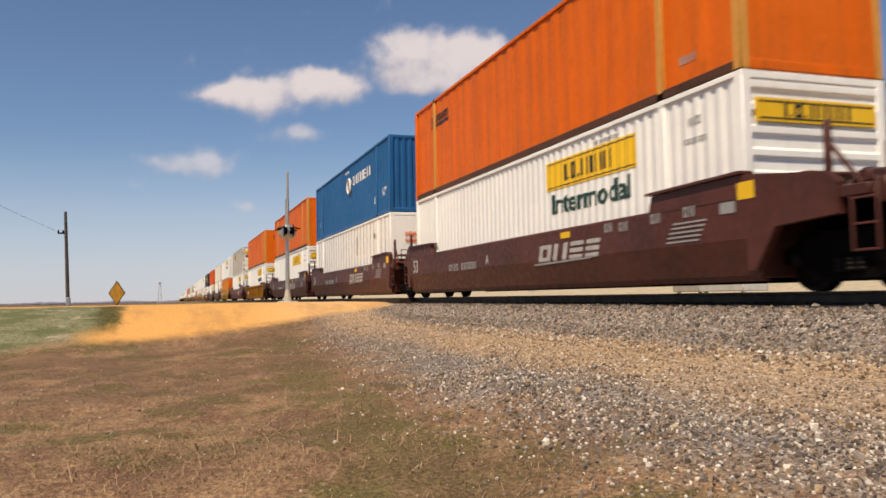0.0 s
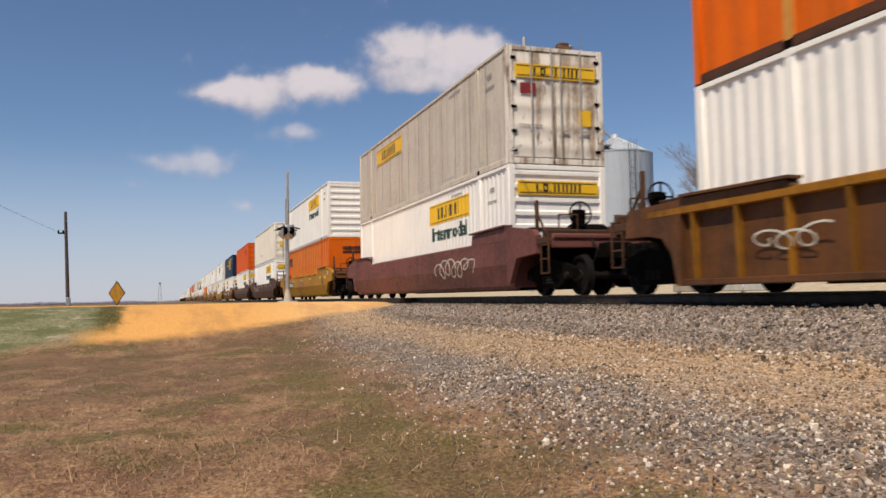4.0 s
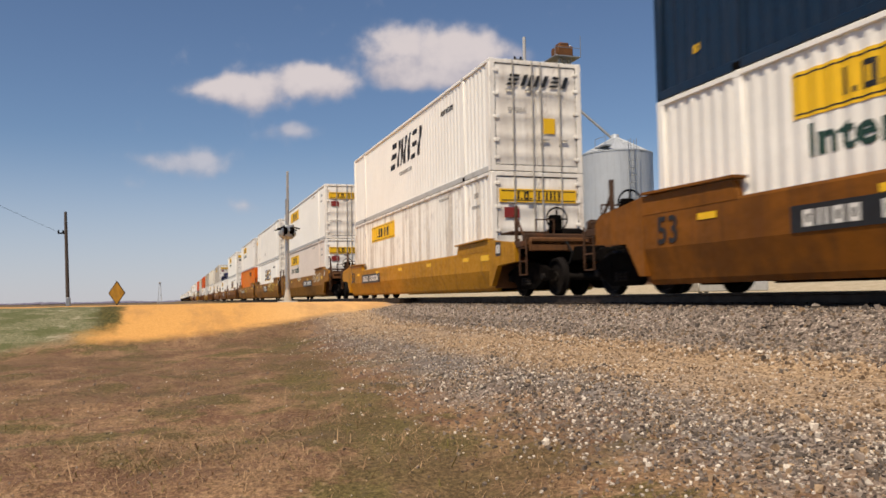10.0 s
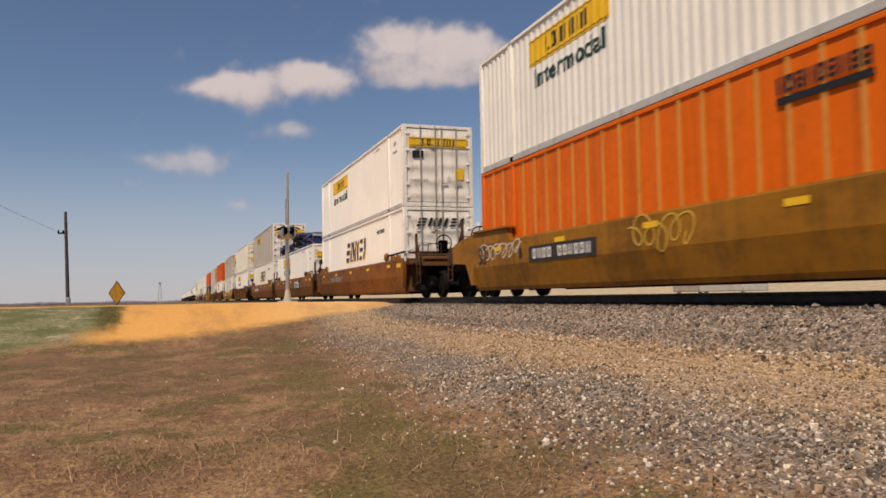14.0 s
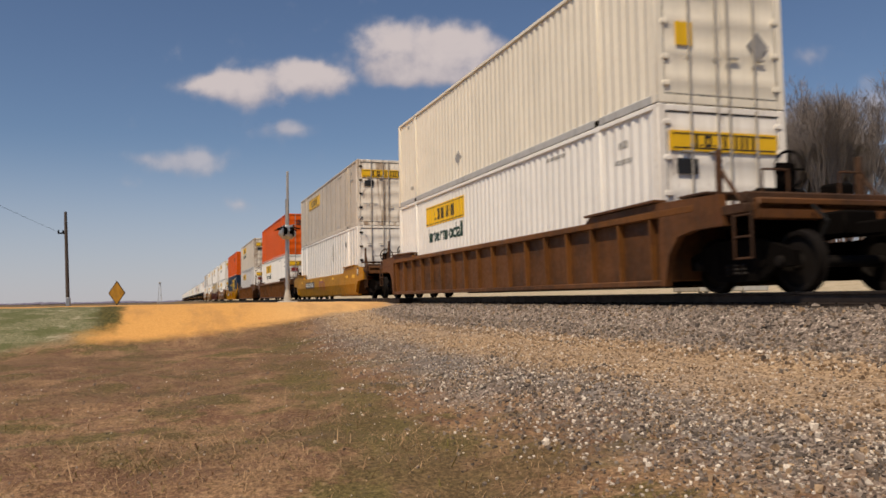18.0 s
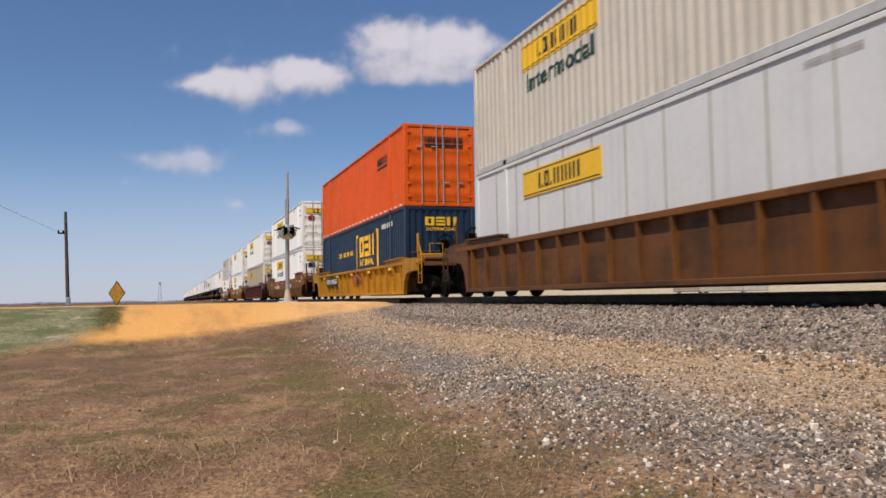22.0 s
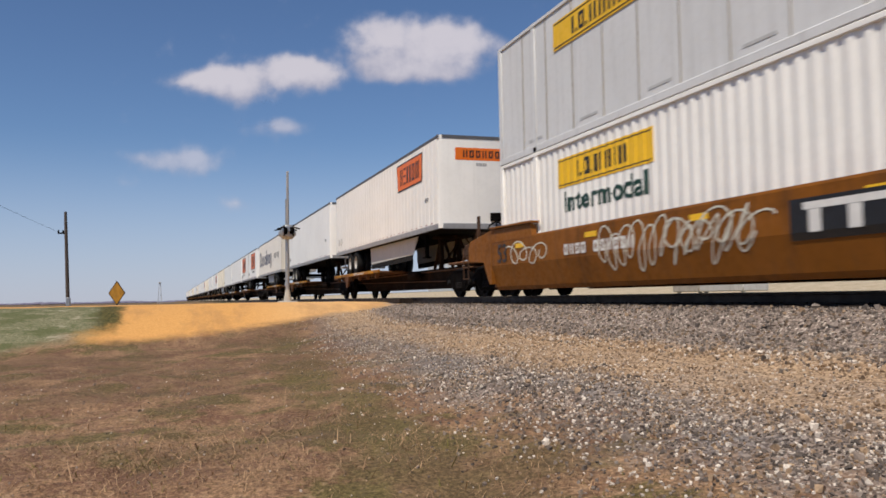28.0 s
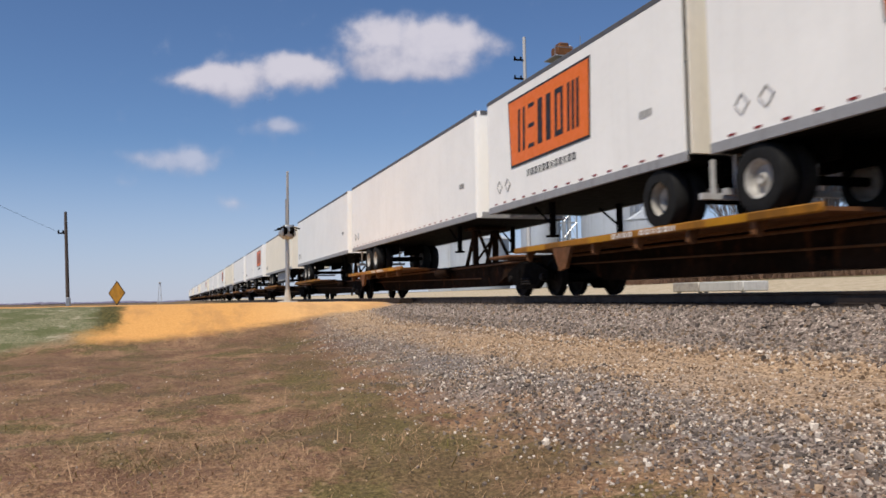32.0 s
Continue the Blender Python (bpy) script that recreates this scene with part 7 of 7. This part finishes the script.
far_woods()
for ang, d, s in ((-11.5, 900, 1.0), (3.4, 1000, 0.8)):
    x, y = away(ang, d)
    f = thing("farm_building", "small white farm building on the horizon", "building")
    f.location = (x, y, -2)
    part("wall", G().box(-8 * s, 8 * s, -10 * s, 10 * s, 0, 6 * s), WHITE_CLEAN, f)
    part("roof", G().prism([(-10.5 * s, 6 * s), (10.5 * s, 6 * s), (0, 9.5 * s)], "x", -8.4 * s, 8.4 * s), RAIL_GREY, f)


def lattice_mast(x, y, height):
    c = thing("lattice_mast", "thin grey lattice mast on the horizon", "mast")
    c.location = (x, y, -2.2)
    for sx, sy in ((-1, -1), (1, -1), (0, 1)):
        part("mast_leg", G().tube((sx * 1.6, sy * 1.6, 0), (sx * 0.35, sy * 0.35, height), 0.16, n=5), RAIL_GREY, c)
    g = G()
    for k in range(8):
        w0, w1 = 1.6 - 1.25 * k / 8, 1.6 - 1.25 * (k + 1) / 8
        z0, z1 = height * k / 8, height * (k + 1) / 8
        g.tube((-w0, -w0, z0), (w1, -w1, z1), 0.08, n=4).tube((w0, -w0, z0), (0, w1, z1), 0.08, n=4).tube((0, w0, z0), (-w1, -w1, z1), 0.08, n=4)
    part("bracing", g, RAIL_GREY, c)
    part("head", G().cham(-1.0, 1.0, -1.0, 1.0, height - 0.3, height + 0.4, 0.1), RAIL_GREY, c)
    return c


x, y = away(-0.78, 620)
lattice_mast(x, y, 15.6)


# ---- clouds ----
F_PX = 1441.0
CAM_M = VIEW


def sky_point(px, py, d):
    """A far place in the direction of a spot of the opening view."""
    v = Vector(((px - 784) / F_PX, (441 - py) / F_PX, -1.0))
    return CAM_M @ (v * d)


def cloud_material(name, blobs, seed, gain, soft, cut):
    """Blobs (u, v, radius u, radius v, weight) blurred into one ragged bank."""
    n = Nodes(name)
    n.t.nodes.remove(n.bsdf)
    warp = n.t.nodes.new("ShaderNodeTexNoise")
    warp.inputs["Scale"].default_value, warp.inputs["Detail"].default_value = 0.014, 2.0
    n.put(warp.inputs["Vector"], n.stretch(1, 1, 1, (seed * 90, seed * 70, seed + 11.3)))
    vm = n.t.nodes.new("ShaderNodeVectorMath")
    vm.operation = "MULTIPLY_ADD"
    n.put(vm.inputs[0], warp.outputs["Color"])
    vm.inputs[1].default_value, vm.inputs[2].default_value = (48, 36, 0), (-24, -18, 0)
    va = n.t.nodes.new("ShaderNodeVectorMath")
    va.operation = "ADD"
    n.put(va.inputs[0], n.coord)
    n.put(va.inputs[1], vm.outputs[0])
    total = None
    for bx, by, rx, ry, amp in blobs:
        gr = n.t.nodes.new("ShaderNodeTexGradient")
        gr.gradient_type = "SPHERICAL"
        n.put(gr.inputs[0], n.stretch(1 / rx, 1 / ry, 1, (-bx / rx, -by / ry, 0), va.outputs[0]))
        b = n.math("MULTIPLY", gr.outputs["Fac"], amp)
        total = b if total is None else n.math("ADD", total, b)
    billow = n.noise(0.022, 4, 0.52, n.stretch(1, 1, 1, (seed * 31 + 7, seed * 17, seed + 19.4)))
    dens = n.math("ADD", total, n.math("MULTIPLY", n.math("SUBTRACT", billow, 0.5), 1.25))
    fade = n.span(dens, cut, cut + soft)
    alpha = n.math("MULTIPLY", n.math("MULTIPLY", n.math("MULTIPLY", fade, fade), n.math("SUBTRACT", 3.0, n.math("MULTIPLY", fade, 2.0))), gain)
    # sunlit tops and greyer undersides are painted into the cloud's glow
    rise = n.math("MULTIPLY", n.xyz(va.outputs[0])[1], 0.007)
    tone = n.mix(n.span(n.math("ADD", n.math("ADD", n.math("MULTIPLY", dens, 0.5), rise), n.math("MULTIPLY", billow, 0.6)), 0.3, 1.05), (0.58, 0.535, 0.59), (0.88, 0.79, 0.79))
    em = n.t.nodes.new("ShaderNodeEmission")
    n.put(em.inputs[0], tone)
    em.inputs[1].default_value = 0.85
    tr = n.t.nodes.new("ShaderNodeBsdfTransparent")
    mx = n.t.nodes.new("ShaderNodeMixShader")
    n.put(mx.inputs[0], alpha)
    n.put(mx.inputs[1], tr.outputs[0])
    n.put(mx.inputs[2], em.outputs[0])
    n.put(n.t.nodes["Material Output"].inputs[0], mx.outputs[0])
    return n.m


CLOUDS = []


def cloud(px, py, dx, dy, blobs, seed=1.0, gain=0.78, soft=1.35, cut=0.0, label="white cumulus cloud drifting in blue sky"):
    """A far cloud bank round a spot of the opening view, drifting by dx, dy over the clip."""
    d = 2600.0 + 70 * len(CLOUDS)
    w = max(abs(b[0]) + b[2] for b in blobs) + 30
    h = max(abs(b[1]) + b[3] for b in blobs) + 24
    m = raw_mesh("cloud", [(-w, -h, 0), (w, -h, 0), (w, h, 0), (-w, h, 0)], [(0, 1, 2, 3)], cloud_material("cloud_vapour", blobs, seed, gain, soft, cut))
    ob = tagged(new("cloud", m), label, "cloud", "clouds")
    ob.scale = (d / F_PX,) * 3
    turn = CAM_M.to_3x3().to_4x4()
    rows = [(t, Matrix.Translation(sky_point(px + dx * t / CLIP, py + dy * t / CLIP, d)) @ turn) for t in (0.0, CLIP)]
    CLOUDS.append((ob, rows))
    return ob


cloud(775, 104, -50, -24, [(-78, -26, 96, 50, 0.95), (-85, 30, 72, 44, 0.9), (0, -12, 125, 52, 0.9), (10, 34, 110, 46, 0.9), (78, -10, 118, 50, 0.8), (95, 26, 100, 40, 0.6), (-30, -48, 100, 26, 0.6), (55, -46, 120, 26, 0.6), (150, -2, 90, 40, 0.45)], 1.3)
cloud(515, 160, -46, -26, [(-62, -2, 104, 58, 1.0), (-110, -8, 78, 36, 0.8), (-48, -16, 84, 48, 0.7), (-165, 0, 80, 20, 0.5), (70, 10, 92, 52, 1.0), (56, 2, 66, 46, 0.7), (88, -4, 66, 50, 0.7), (12, 14, 60, 40, 0.6)], 4.1)
cloud(516, 240, -34, -12, [(0, 0, 74, 28, 0.9), (24, 6, 50, 22, 0.5)], 2.2, 0.5)
cloud(330, 288, -28, -6, [(24, 2, 116, 44, 0.9), (-46, 0, 104, 30, 0.6), (34, -14, 60, 34, 0.5)], 7.7, 0.46)
cloud(240, 325, -20, -4, [(0, 0, 60, 20, 0.6)], 5.2, 0.25)
cloud(438, 365, -26, -6, [(0, 0, 46, 24, 0.9)], 3.3, 0.5)
cloud(1310, 225, 8, -10, [(0, 0, 100, 48, 0.9), (50, 20, 80, 40, 0.7)], 8.8, 0.5)
cloud(1430, 105, 8, -6, [(0, 0, 70, 32, 0.8)], 5.9, 0.4)
cloud(1545, 190, 8, -10, [(0, 0, 70, 60, 0.9)], 9.2, 0.6)


def motions():
    for ob, x in MOVING:
        z = ob.location.z
        walk(ob, [(0.0, pose(x, TRACK_Y, z)), (CLIP, pose(x + SPEED * CLIP, TRACK_Y, z))])
    for ob, rows in CLOUDS:
        walk(ob, rows)


motions()
